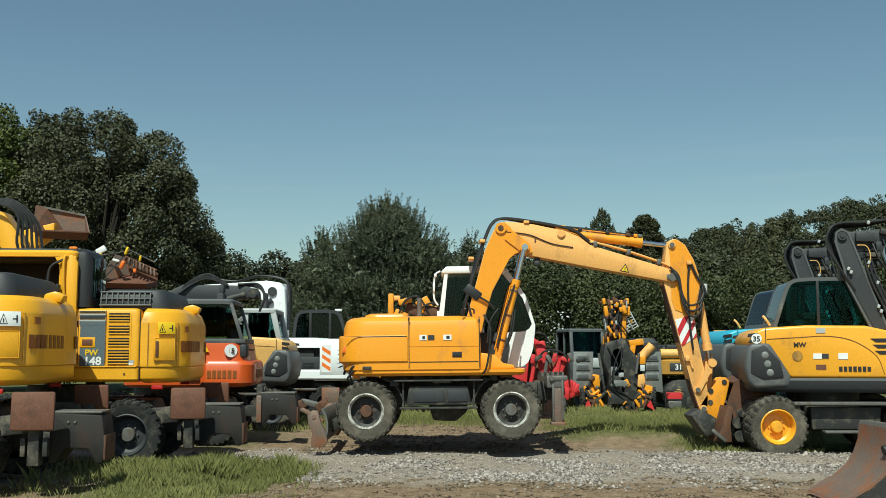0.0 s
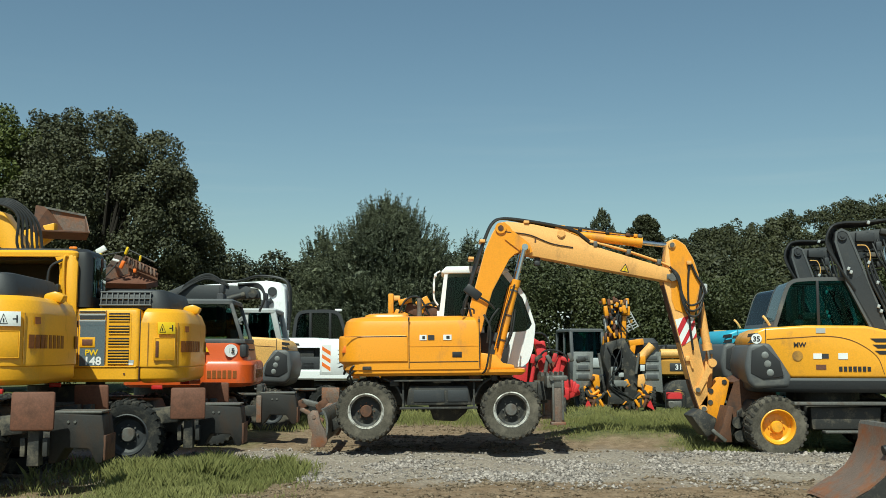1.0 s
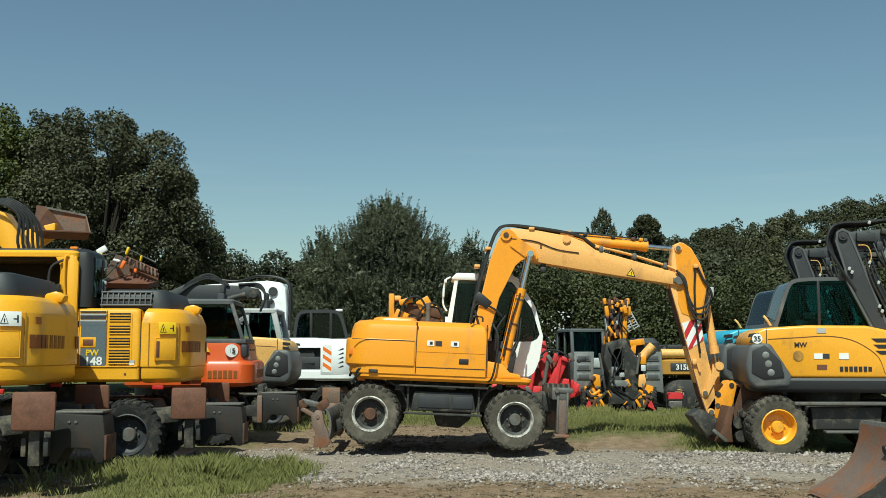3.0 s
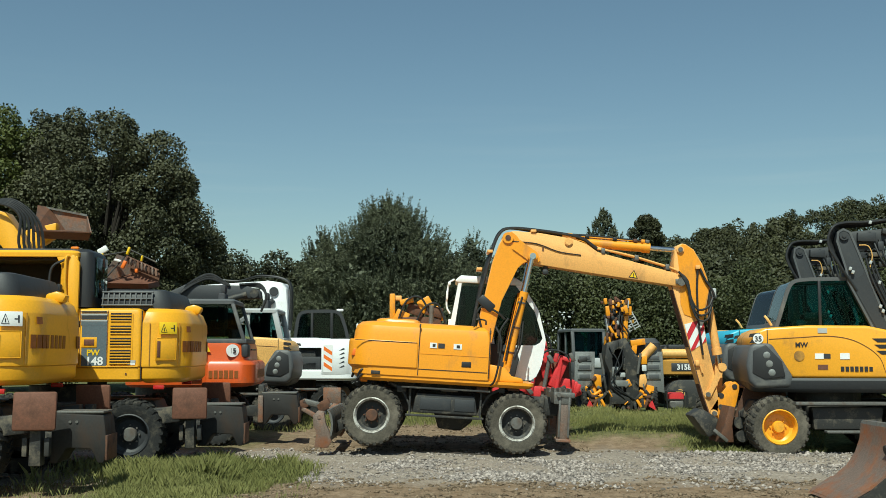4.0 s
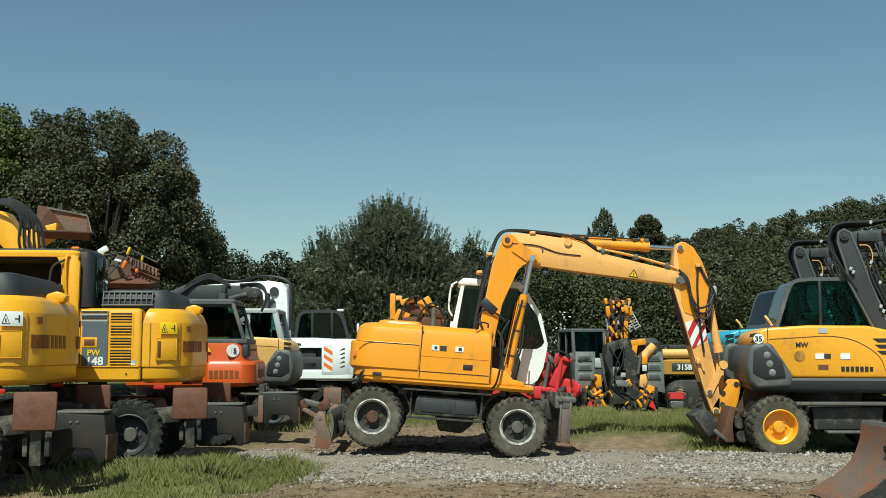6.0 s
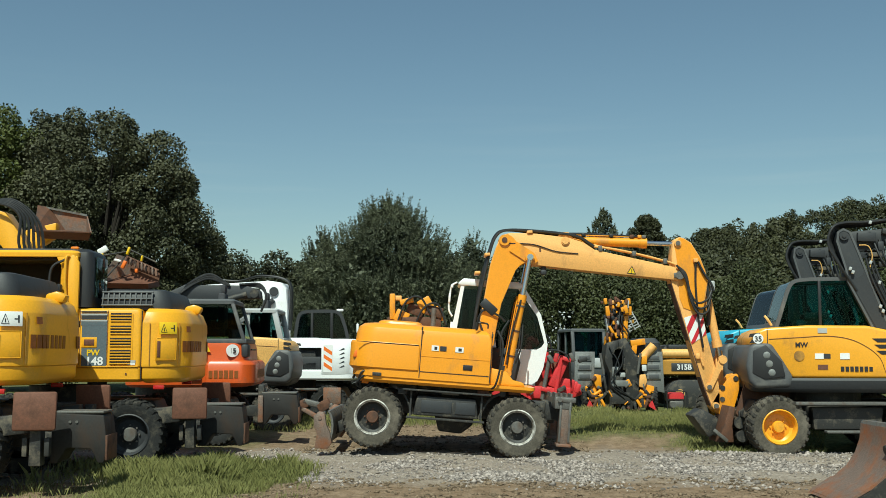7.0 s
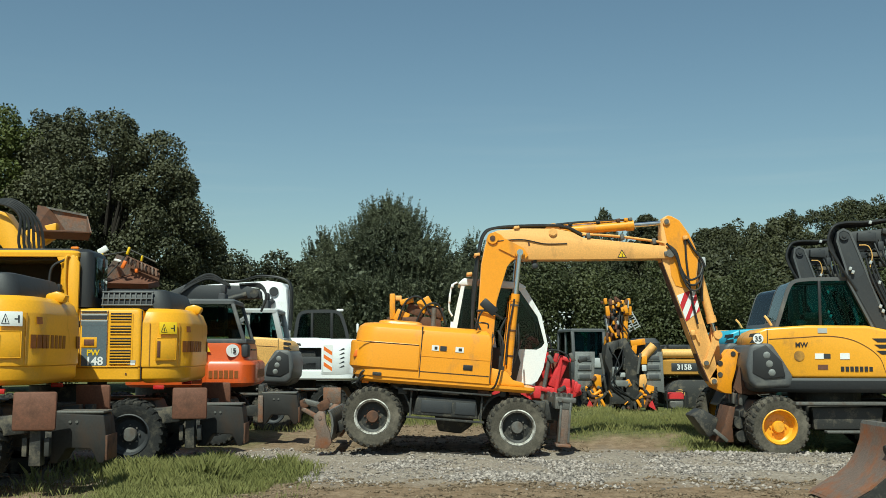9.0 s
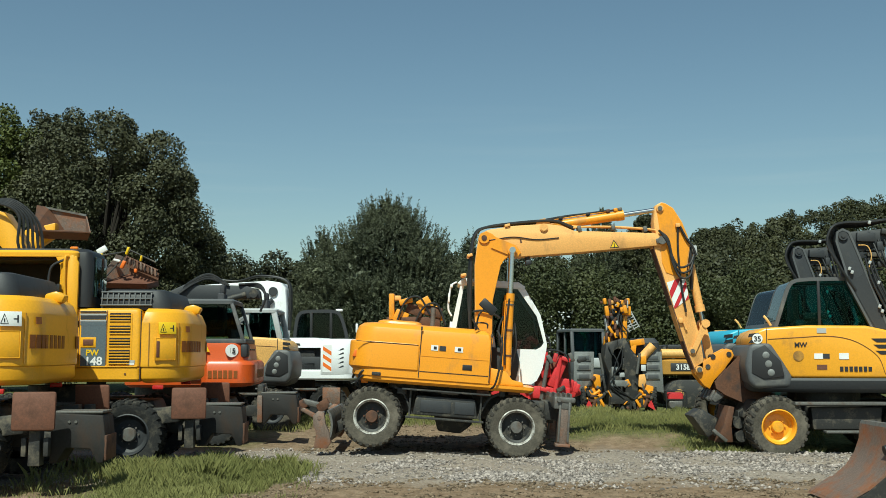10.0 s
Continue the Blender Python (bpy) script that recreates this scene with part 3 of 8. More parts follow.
# ---------- wheels and common machine pieces ----------
def wheel(parent, x, y, z, r, w, out, rim, tyre="rubber", name="wheel", ring=None, lugs=26, rim_r=0.56, dish=None):
    """A lugged tyre on a dished rim. out is -1 or 1: the flank that shows."""
    hub = new(name)
    hub.parent = parent
    hub.matrix_basis = pose(x, y, z, 0, 0, 0 if out < 0 else 180)
    hub.empty_display_size = 0.1
    h, ri = w / 2, r * rim_r
    bm = BM()
    lathe(bm, [(ri, -h * 0.72), (ri * 1.06, -h * 0.86), (r * 0.78, -h), (r * 0.90, -h * 0.95), (r * 0.955, -h * 0.74), (r * 0.965, 0),
               (r * 0.955, h * 0.74), (r * 0.90, h * 0.95), (r * 0.78, h), (ri * 1.06, h * 0.86), (ri, h * 0.72)], 44)
    part("tyre", bm, tyre, hub)
    bm = BM()
    for i in range(lugs):
        for s in (-1, 1):
            a = 2 * math.pi * (i + (0.5 if s > 0 else 0)) / lugs
            lm = Matrix.Rotation(-a, 4, "Y")
            q = bmesh.ops.create_cube(bm, size=1)["verts"]
            for v in q:
                lx, ly, lz = v.co
                taper = 0.8 if lx > 0 else 1.0
                v.co = lm @ Vector((r * 0.965 + lx * r * 0.09 - (r * 0.06 if ly * s > 0.2 else 0), s * h * 0.52 + ly * h * 0.98, lz * r * 0.115 * taper + ly * s * r * 0.10))
    tr = part("tread", bm, "tread_rubber" if tyre == "rubber" else tyre, hub)
    tr["kind"] = "stuff"
    bm = BM()
    lathe(bm, [(ri * 1.05, -h * 0.84), (ri * 0.99, -h * 0.90), (ri * 0.93, -h * 0.80), (ri * 0.88, -h * 0.30), (ri * 0.74, -h * 0.16), (ri * 0.52, -h * 0.22), (0.001, -h * 0.22)], 36)
    rm = part("rim", bm, dish or rim, hub)
    if dish:
        bm = BM()
        lathe(bm, [(ri * 1.055, -h * 0.85), (ri * 0.99, -h * 0.915), (ri * 0.94, -h * 0.84), (ri * 0.90, -h * 0.70), (ri * 0.88, -h * 0.70), (ri * 0.92, -h * 0.80)], 36)
        part("rim_ring", bm, rim, hub)
    bm = BM()
    lathe(bm, [(ri * 0.36, -h * 0.18), (ri * 0.36, -h * 0.50), (ri * 0.31, -h * 0.60), (0.001, -h * 0.62)], 24)
    for k in range(8):
        a = k * math.pi / 4
        rod(bm, (ri * 0.46 * math.cos(a), -h * 0.2, ri * 0.46 * math.sin(a)), (ri * 0.46 * math.cos(a), -h * 0.36, ri * 0.46 * math.sin(a)), ri * 0.05, 6)
    part("hub_cap", bm, ring or "dull_steel", hub)
    return hub


def cab(parent, x0, x1, y0, y1, z0, z1, frame_mat, pane="glass", slope=0.25, rear_slope=0.1, post=0.07, open_pane=False, mid=0.5, low=0.0, name="cab"):
    """A glazed cab: sill, posts and roof in one frame, panes of real glass, seat and console inside."""
    zt = z1 - 0.09
    foot = {("r", 0): (x0, z0), ("r", 1): (x0 + rear_slope, zt), ("f", 0): (x1, z0), ("f", 1): (x1 - slope, zt)}
    bm = BM()
    prism(bm, [(x0 - post / 2, z0 - 0.005), (x1 + post / 2, z0 - 0.005), (x1 + post / 2, z0 + 0.085), (x0 - post / 2, z0 + 0.085)], y0 - post / 2, y1 + post / 2, 0.015)
    body = part(name, bm, frame_mat, parent)
    for y in (y0, y1):
        for a, b in ((("r", 0), ("r", 1)), (("f", 0), ("f", 1))):
            (ax, az), (bx, bz) = foot[a], foot[b]
            bm = BM()
            prism(bm, [(ax - post / 2, az), (ax + post / 2, az), (bx + post / 2, bz), (bx - post / 2, bz)], y - post / 2, y + post / 2, 0.018)
            part("cab_post", bm, frame_mat, body)
        mx = x0 + (x1 - x0) * mid
        bm = BM()
        prism(bm, [(mx - post * 0.4, z0), (mx + post * 0.4, z0), (mx + post * 0.4, zt), (mx - post * 0.4, zt)], y - post * 0.35, y + post * 0.35, 0.012)
        part("cab_post", bm, frame_mat, body)
    bm = BM()
    cx, hw = (x0 + rear_slope + x1 - slope) / 2, (x1 - slope - x0 - rear_slope) / 2 + post * 0.6
    cy, hd = (y0 + y1) / 2, (y1 - y0) / 2 + post * 0.6
    secs = []
    for z, d in ((zt - 0.01, 0.0), (zt + 0.05, 0.0), (z1 - 0.005, 0.035), (z1, 0.12)):
        secs.append([(cx + px, cy + py, z) for px, py in plan(-hw + d, hw - d, hd - d, 0.09, 0.09, 3)])
    loft(bm, secs)
    part("cab_roof", bm, frame_mat, body)
    mx = x0 + (x1 - x0) * mid

    def pane_quad(pts, nm="window"):
        b2 = BM()
        n = (Vector(pts[1]) - Vector(pts[0])).cross(Vector(pts[2]) - Vector(pts[0])).normalized() * 0.004
        va = [b2.verts.new(Vector(q) + n) for q in pts]
        vb = [b2.verts.new(Vector(q) - n) for q in pts]
        k = len(pts)
        b2.faces.new(va)
        b2.faces.new(vb[::-1])
        for i in range(k):
            b2.faces.new((va[i], vb[i], vb[(i + 1) % k], va[(i + 1) % k]))
        part(nm, b2, pane, body, smooth=False)

    e = post / 2
    for y in (y0, y1):
        pane_quad([(x0 + e, y, z0 + 0.08), (mx - e, y, z0 + 0.08), (mx - e, y, zt), (x0 + rear_slope + e, y, zt)], "side_window")
        if not (open_pane and y == y1):
            pane_quad([(mx + e, y, z0 + 0.08), (x1 - e, y, z0 + 0.08), (x1 - slope - e, y, zt), (mx + e, y, zt)], "side_window")
    pane_quad([(x1, y0 + e, z0 + 0.08), (x1, y1 - e, z0 + 0.08), (x1 - slope, y1 - e, zt), (x1 - slope, y0 + e, zt)], "windscreen")
    xr = x0 + rear_slope * 0.37 / (zt - z0)
    pane_quad([(xr, y0 + e, z0 + 0.37), (xr, y1 - e, z0 + 0.37), (x0 + rear_slope, y1 - e, zt), (x0 + rear_slope, y0 + e, zt)], "rear_window")
    bm = BM()
    x0 += rear_slope
    box(bm, (x0 + 0.04, cy, z0 + 0.14), (0.06, y1 - y0 - 0.1, 0.26), 0.01)
    box(bm, (x0 + 0.50, cy, z0 + 0.22), (0.50, 0.5, 0.16), 0.05)
    box(bm, (x0 + 0.28, cy, z0 + 0.62), (0.14, 0.48, 0.72), 0.05)
    box(bm, (x0 + 0.27, cy, z0 + 1.06), (0.10, 0.28, 0.18), 0.04)
    part("seat", bm, "seat_fabric", body)
    bm = BM()
    for s in (-0.3, 0.3):
        box(bm, (x0 + 0.62, cy + s, z0 + 0.36), (0.5, 0.12, 0.16), 0.03)
        rod(bm, (x0 + 0.82, cy + s, z0 + 0.4), (x0 + 0.86, cy + s, z0 + 0.64), 0.02, 8)
    rod(bm, (x1 - 0.30, cy, z0 + 0.05), (x1 - 0.42, cy, z0 + 0.62), 0.035, 8)
    box(bm, ((x0 + x1) / 2, cy, z0 + 0.015), (x1 - x0 - 0.05, y1 - y0 - 0.05, 0.03), 0)
    part("console", bm, "dark_interior", body)
    return body


def ram(parent, r, length, barrel_mat="orange_yellow", name="cylinder"):
    """A hydraulic cylinder lying along +x from its base eye, of that barrel length. Its rod is a part of its own, made by ram_rod."""
    bm = BM()
    rod(bm, (0.0, 0, 0), (length, 0, 0), r, 18)
    rod(bm, (length - 0.12, 0, 0), (length + 0.015, 0, 0), r * 1.14, 18)
    rod(bm, (0, -r * 1.1, 0), (0, r * 1.1, 0), r * 0.95, 14)
    rod(bm, (0.12, 0, r * 1.25), (length - 0.1, 0, r * 1.25), r * 0.16, 7)
    return part(name, bm, barrel_mat, parent)


def ram_rod(parent, r, length, name="piston_rod"):
    """The rod lies along -x from its eye."""
    bm = BM()
    rod(bm, (-length, 0, 0), (0, 0, 0), r, 14)
    rod(bm, (0, -r * 1.2, 0), (0, r * 1.2, 0), r * 1.25, 14)
    return part(name, bm, "chrome", parent)


def chaikin(poly, k=2):
    """Round a polygon's corners by cutting them."""
    for _ in range(k):
        out = []
        for i, a in enumerate(poly):
            b = poly[(i + 1) % len(poly)]
            out += [(a[0] * 0.8 + b[0] * 0.2, a[1] * 0.8 + b[1] * 0.2), (a[0] * 0.2 + b[0] * 0.8, a[1] * 0.2 + b[1] * 0.8)]
        poly = out
    return poly


def inset(poly, d):
    """Move a clockwise outline's points inwards by d."""
    out, n = [], len(poly)
    for i in range(n):
        a, b, c = Vector(poly[i - 1]), Vector(poly[i]), Vector(poly[(i + 1) % n])
        u, v = (b - a).normalized(), (c - b).normalized()
        m = Vector((u.y, -u.x)) + Vector((v.y, -v.x))
        m = m / max(0.4, m.length_squared) * 2
        out.append((b.x + m.x * d, b.y + m.y * d))
    return out


def ring_plate(bm, shell, hole, y0, y1):
    """A flat frame between two outlines of equal count."""
    v = [[bm.verts.new((a, yy, b)) for a, b in rg] for rg, yy in ((shell, y0), (hole, y0), (hole, y1), (shell, y1))]
    n = len(shell)
    for a, b in ((0, 1), (1, 2), (2, 3), (3, 0)):
        for i in range(n):
            bm.faces.new((v[a][i], v[a][(i + 1) % n], v[b][(i + 1) % n], v[b][i]))
    return bm


def arch_cab(parent, outline, y0, y1, frame_mat, pane, post=0.06, mids=(), name="cab", floor=2.2):
    """A cab of two bowed side frames, with panes of glass, a roof skin, seat, levers and a steering column."""
    shell = chaikin(outline)
    hole = inset(shell, post)
    body = None
    for y, t in ((y0, -0.03), (y1, 0.03)):
        ob = part("side_frame" if body else name, ring_plate(BM(), shell, hole, y - 0.03, y + 0.03), frame_mat, body or parent)
        body = body or ob
        part("side_window", prism(BM(), hole, y - 0.004, y + 0.004), pane, body, smooth=False)
        for mx in mids:
            zs = [b for a, b in hole]
            part("window_post", box(BM(), (mx, y + t * 0.2, (min(zs) + max(zs)) / 2), (post * 0.75, 0.05, max(zs) - min(zs)), 0.01), "decal_black", body)
    roof, rear, front = BM(), BM(), BM()
    middle = sum(a for a, b in shell) / len(shell)
    for i in range(len(shell)):
        a, b = hole[i], hole[(i + 1) % len(shell)]
        c, d = inset(shell, 0.006)[i], inset(shell, 0.006)[(i + 1) % len(shell)]
        top = abs(b[0] - a[0]) > 2.2 * abs(b[1] - a[1]) and (a[1] + b[1]) / 2 > floor
        low = (a[1] + b[1]) / 2 < floor
        dst = roof if (top or low) else rear if a[0] < middle else front
        e, g = (inset(shell, 0.03)[i], inset(shell, 0.03)[(i + 1) % len(shell)]) if dst is roof else (inset(shell, 0.014)[i], inset(shell, 0.014)[(i + 1) % len(shell)])
        q = [[dst.verts.new((p[0], yy, p[1])) for p in (c, d, g, e)] for yy in (y0 + 0.03, y1 - 0.03)]
        dst.faces.new(q[0])
        dst.faces.new(q[1][::-1])
        for k in range(4):
            dst.faces.new((q[0][k], q[1][k], q[1][(k + 1) % 4], q[0][(k + 1) % 4]))
    for dst in (roof, rear, front):
        bmesh.ops.remove_doubles(dst, verts=dst.verts, dist=0.0005)
    part("cab_roof", roof, frame_mat, body)
    part("rear_window", rear, pane, body, smooth=False)
    part("windscreen", front, pane, body, smooth=False)
    x0, cy = min(a for a, b in outline) + 0.45, (y0 + y1) / 2
    bm = BM()
    box(bm, (x0 + 0.25, cy, floor + 0.02), (0.48, 0.5, 0.14), 0.05)
    box(bm, (x0 + 0.02, cy, floor + 0.34), (0.13, 0.46, 0.58), 0.05)
    part("seat", bm, "seat_fabric", body)
    bm = BM()
    for k in (-0.3, 0.3):
        box(bm, (x0 + 0.35, cy + k, floor + 0.14), (0.4, 0.1, 0.12), 0.03)
        rod(bm, (x0 + 0.52, cy + k, floor + 0.2), (x0 + 0.55, cy + k, floor + 0.40), 0.018, 8)
    rod(bm, (x0 + 1.0, cy, floor - 0.2), (x0 + 0.86, cy, floor + 0.36), 0.03, 8)
    rod(bm, (x0 + 0.83, cy, floor + 0.35), (x0 + 0.87, cy, floor + 0.37), 0.17, 18)
    part("controls", bm, "dark_interior", body)
    return body


# ---------- the working excavator ----------
# It lifts its front wheels with boom and bucket, its rear on the dozer blade.
# (seconds, lift under the rear axle, lift under the front axle, shift along the track)
BASE = (-0.067, 18.9)
HALF = 1.225
LIFTS = [(0.0, 0.225, 0.252, 0.0), (2.0, 0.225, 0.252, 0.0), (2.2, 0.219, 0.225, 0.004), (2.5, 0.198, 0.150, 0.022), (2.7, 0.190, 0.118, 0.026), (3.4, 0.174, 0.055, 0.029),
         (4.0, 0.163, 0.022, 0.030), (4.5, 0.152, -0.010, 0.030), (5.0, 0.143, -0.020, 0.030), (5.5, 0.141, -0.032, 0.030), (7.0, 0.134, -0.046, 0.032), (8.0, 0.132, -0.050, 0.034),
         (9.0, 0.138, -0.046, 0.032), (10.0, 0.140, -0.044, 0.032)]


def root_pose(rear, front, dx):
    """The machine's pose for given lifts under its two axles."""
    tip = math.degrees(math.atan2(rear - front, 2 * HALF))
    return pose(BASE[0] + dx, BASE[1], (rear + front) / 2, 0, tip, 0)


EXC = thing("wheeled_excavator", "orange-yellow wheeled excavator with white cab, propped on blade and bucket", "excavator", root_pose(*LIFTS[0][1:]))


def main_undercarriage():
    for x, rim, ring in ((-HALF, "dirty_white", "rust"), (HALF, "dirty_white", "dull_steel")):
        for y, out in ((-0.99, -1), (0.99, 1)):
            wheel(EXC, x, y, 0.515, 0.52, 0.42, out, rim, ring=ring, dish="chassis")
        bm = BM()
        rod(bm, (x, -0.8, 0.515), (x, 0.8, 0.515), 0.11)
        box(bm, (x, 0, 0.55), (0.36, 0.5, 0.42), 0.06)
        part("axle", bm, "chassis", EXC)
    bm = BM()
    prism(bm, [(-1.55, 0.72), (-1.4, 0.98), (1.4, 0.98), (1.55, 0.72), (1.2, 0.58), (-1.2, 0.58)], -0.42, 0.42, 0.03)
    rod(bm, (0.0, 0, 0.9), (0.0, 0, 1.19), 0.62, 32)
    prism(bm, [(-0.1, 0.3), (0.3, 0.28), (0.5, 0.45), (0.5, 0.62), (-0.2, 0.62)], -0.3, 0.3, 0.04)
    part("chassis", bm, "chassis", EXC)
    for s in (-1, 1):
        bm = BM()
        prism(bm, [(-0.55, 0.60), (-0.50, 0.93), (0.50, 0.93), (0.56, 0.60)], s * 0.45, s * 1.08, 0.03)
        tb = part("tool_box", bm, "chassis", EXC, "dusty black steel tool box")
        bm = BM()
        box(bm, (-0.16, s * 1.085, 0.76), (0.52, 0.02, 0.2), 0.008)
        box(bm, (0.33, s * 1.085, 0.76), (0.34, 0.02, 0.2), 0.008)
        part("lid", bm, "charcoal", tb)
        bm = BM()
        box(bm, (0.0, s * 1.05, 1.02), (1.5, 0.22, 0.03), 0.006)
        box(bm, (0.0, s * 1.12, 0.56), (1.32, 0.10, 0.035), 0.006)
        for xx in (-0.6, 0.6):
            box(bm, (xx, s * 1.05, 0.8), (0.03, 0.03, 0.46), 0)
        part("step", bm, "chassis", EXC)
        for ax in (-HALF, HALF):
            bm = BM()
            sgn = -1 if ax > 0 else 1
            hose(bm, [(ax + sgn * 0.30, s * 1.0, 1.06), (ax + sgn * 0.48, s * 1.0, 0.96), (ax + sgn * 0.60, s * 1.0, 0.76), (ax + sgn * 0.66, s * 1.0, 0.60)], 0.025)
            part("mudguard_stay", bm, "chassis", EXC)
    # front support frame with its upright post
    bm = BM()
    box(bm, (1.72, 0, 0.76), (0.42, 0.5, 0.36), 0.02)
    box(bm, (1.92, -0.35, 0.80), (0.36, 0.16, 0.32), 0.015)
    box(bm, (1.92, 0.35, 0.80), (0.36, 0.16, 0.32), 0.015)
    part("front_bracket", bm, "chassis", EXC)
    for s in (-0.85, 0.85):
        bm = BM()
        prism(bm, [(1.93, 0.28), (2.14, 0.28), (2.12, 1.00), (1.95, 1.00)], s - 0.09, s + 0.09, 0.012)
        box(bm, (2.035, s, 0.265), (0.25, 0.26, 0.05), 0.008)
        post = part("support_post", bm, "worn_rust", EXC, "worn rusty steel support post")
        part("guide_rail", box(BM(), (1.955, s - 0.1, 0.66), (0.035, 0.03, 0.68), 0.006), "dull_steel", post)
        part("guide_rail", box(BM(), (2.115, s - 0.1, 0.66), (0.035, 0.03, 0.68), 0.006), "dull_steel", post)
        bm = BM()
        box(bm, (2.05, s, 1.03), (0.32, 0.24, 0.09), 0.025)
        rod(bm, (1.93, s - 0.15, 1.03), (1.93, s + 0.15, 1.03), 0.04, 12)
        part("post_cap", bm, "dull_steel", post)
    bm = BM()
    box(bm, (2.0, 0, 0.97), (0.3, 1.9, 0.2), 0.015)
    for k in range(5):
        box(bm, (1.78 + 0.09 * k, -0.6, 1.10), (0.03, 0.5, 0.07), 0)
    part("cross_beam", bm, "dull_steel", EXC)
    # dozer blade at the back: curved mouldboard, end plates, push arms
    bm = BM()
    arc = [(-2.02 + 0.13 * math.cos(a), 0.01 + 0.27 + 0.30 * math.sin(a)) for a in np.linspace(-1.25, 1.25, 8)]
    arc2 = [(x + 0.035, z) for x, z in arc[::-1]]
    prism(bm, arc + arc2, -1.2, 1.2)
    bl = part("dozer_blade", bm, "dull_steel", EXC, "scraped grey dozer blade lowered to the ground")
    for s in (-1.2, 1.2):
        bm = BM()
        prism(bm, [(-2.14, -0.06), (-1.92, -0.06), (-1.86, 0.04), (-1.90, 0.20), (-1.98, 0.36), (-2.02, 0.54), (-2.12, 0.55), (-2.20, 0.46), (-2.18, 0.30), (-2.12, 0.18)], s - 0.05, s + 0.05, 0.012)
        rod(bm, (-2.09, s - 0.06, 0.44), (-2.09, s + 0.06, 0.44), 0.035, 12)
        part("end_plate", bm, "worn_rust", bl, "rusty brown end plate with pin")
    for s in (-0.45, 0.45):
        bm = BM()
        prism(bm, [(-1.92, 0.10), (-1.30, 0.48), (-1.20, 0.66), (-1.34, 0.66), (-1.94, 0.30)], s - 0.05, s + 0.05, 0.01)
        part("push_arm", bm, "chassis", bl)


def main_house():
    # engine body: rounded tail, flank panels, hood hump
    bm = BM()
    slab(bm, plan(-1.64, 0.72, 1.20, 0.42, 0.04, 7), [(1.155, 0.06), (1.21, 0.0), (1.30, -0.0), (1.68, 0.0), (1.92, 0.015), (2.03, 0.05), (2.09, 0.13), (2.115, 0.30)])
    part("engine_house", bm, "orange_yellow", EXC)
    bm = BM()
    slab(bm, plan(-1.30, -0.50, 0.80, 0.25, 0.1, 5), [(2.08, 0.0), (2.15, 0.03), (2.175, 0.10)])
    part("hood_hump", bm, "orange_yellow", EXC)
    bm = BM()
    slab(bm, plan(-1.715, -0.505, 1.225, 0.46, 0.03, 7), [(1.30, 0.06), (1.355, 0.0), (1.74, 0.0), (1.765, 0.006), (1.785, 0.02)])
    part("counterweight", bm, "orange_yellow", EXC, "orange-yellow rounded tail weight")
    bm = BM()
    slab(bm, plan(-1.55, 1.48, 1.18, 0.3, 0.1, 4), [(1.10, 0.06), (1.15, 0.0), (1.20, 0.0)])
    prism(bm, [(0.70, 1.2), (1.30, 1.2), (1.28, 1.27), (1.10, 1.30), (0.98, 1.44), (0.72, 1.48)], -1.15, -0.55, 0.02)
    part("floor_frame", bm, "orange_yellow", EXC)
    # panel joints
    for x in (-0.49, 0.70):
        bm = BM()
        box(bm, (x, -1.203, 1.66), (0.014, 0.006, 0.86), 0)
        part("panel_gap", bm, "decal_black", EXC)
    for z in (1.335, 1.60):
        bm = BM()
        box(bm, (0.10, -1.203, z), (1.16, 0.006, 0.012), 0)
        part("panel_gap", bm, "decal_black" if z < 1.5 else "orange_yellow", EXC)
    bm = BM()
    box(bm, (-1.05, -1.222, 1.77), (1.05, 0.01, 0.012), 0)
    part("panel_gap", bm, "decal_black", EXC)
    bm = BM()
    box(bm, (0.32, -1.205, 1.455), (0.16, 0.01, 0.09), 0.004)
    part("door_latch", bm, "decal_black", EXC)
    for x, w in ((-0.25, 0.12), (0.16, 0.14)):
        bm = BM()
        box(bm, (x, -1.205, 1.745), (w, 0.006, 0.09), 0)
        st = part("sticker", bm, "decal_white", EXC, "small white warning sticker")
        bm = BM()
        box(bm, (x + 0.01, -1.2095, 1.745), (w * 0.4, 0.004, 0.05), 0)
        part("sign", bm, "decal_black", st)
    bm = BM()
    box(bm, (-0.115, -1.205, 1.745), (0.11, 0.006, 0.08), 0)
    part("sticker", bm, "charcoal", EXC)
    bm = BM()
    prism(bm, [(-1.64, 1.50), (-1.56, 1.50), (-1.56, 1.62), (-1.60, 1.62)], -1.10, -1.0, 0.01)
    part("tail_recess", bm, "decal_orange", EXC)
    bm = BM()
    rod(bm, (-0.33, -0.2, 2.05), (-0.33, -0.2, 2.46), 0.045)
    part("exhaust_pipe", bm, "dull_steel", EXC)
    bm = BM()
    hose(bm, [(0.62, -1.1, 2.14), (0.60, -1.1, 2.22), (0.42, -1.1, 2.22), (0.40, -1.1, 2.14)], 0.014)
    part("grab_rail", bm, "hose", EXC)
    # slew-ring skirt and hoses below the house
    bm = BM()
    box(bm, (-0.2, 0, 1.07), (1.6, 1.5, 0.12), 0.02)
    part("turntable", bm, "chassis", EXC)
    for k, (a, b) in enumerate(((-1.5, -1.2), (-1.62, -1.3), (-0.9, -0.6))):
        bm = BM()
        hose(bm, [(a, -0.95 + 0.1 * k, 1.14), (a + 0.08, -1.0, 1.26), (b, -1.0, 1.22), (b + 0.1, -0.9, 1.05), (b + 0.06, -0.8, 0.9)], 0.022)
        part("hose", bm, "hose", EXC)
    bm = BM()
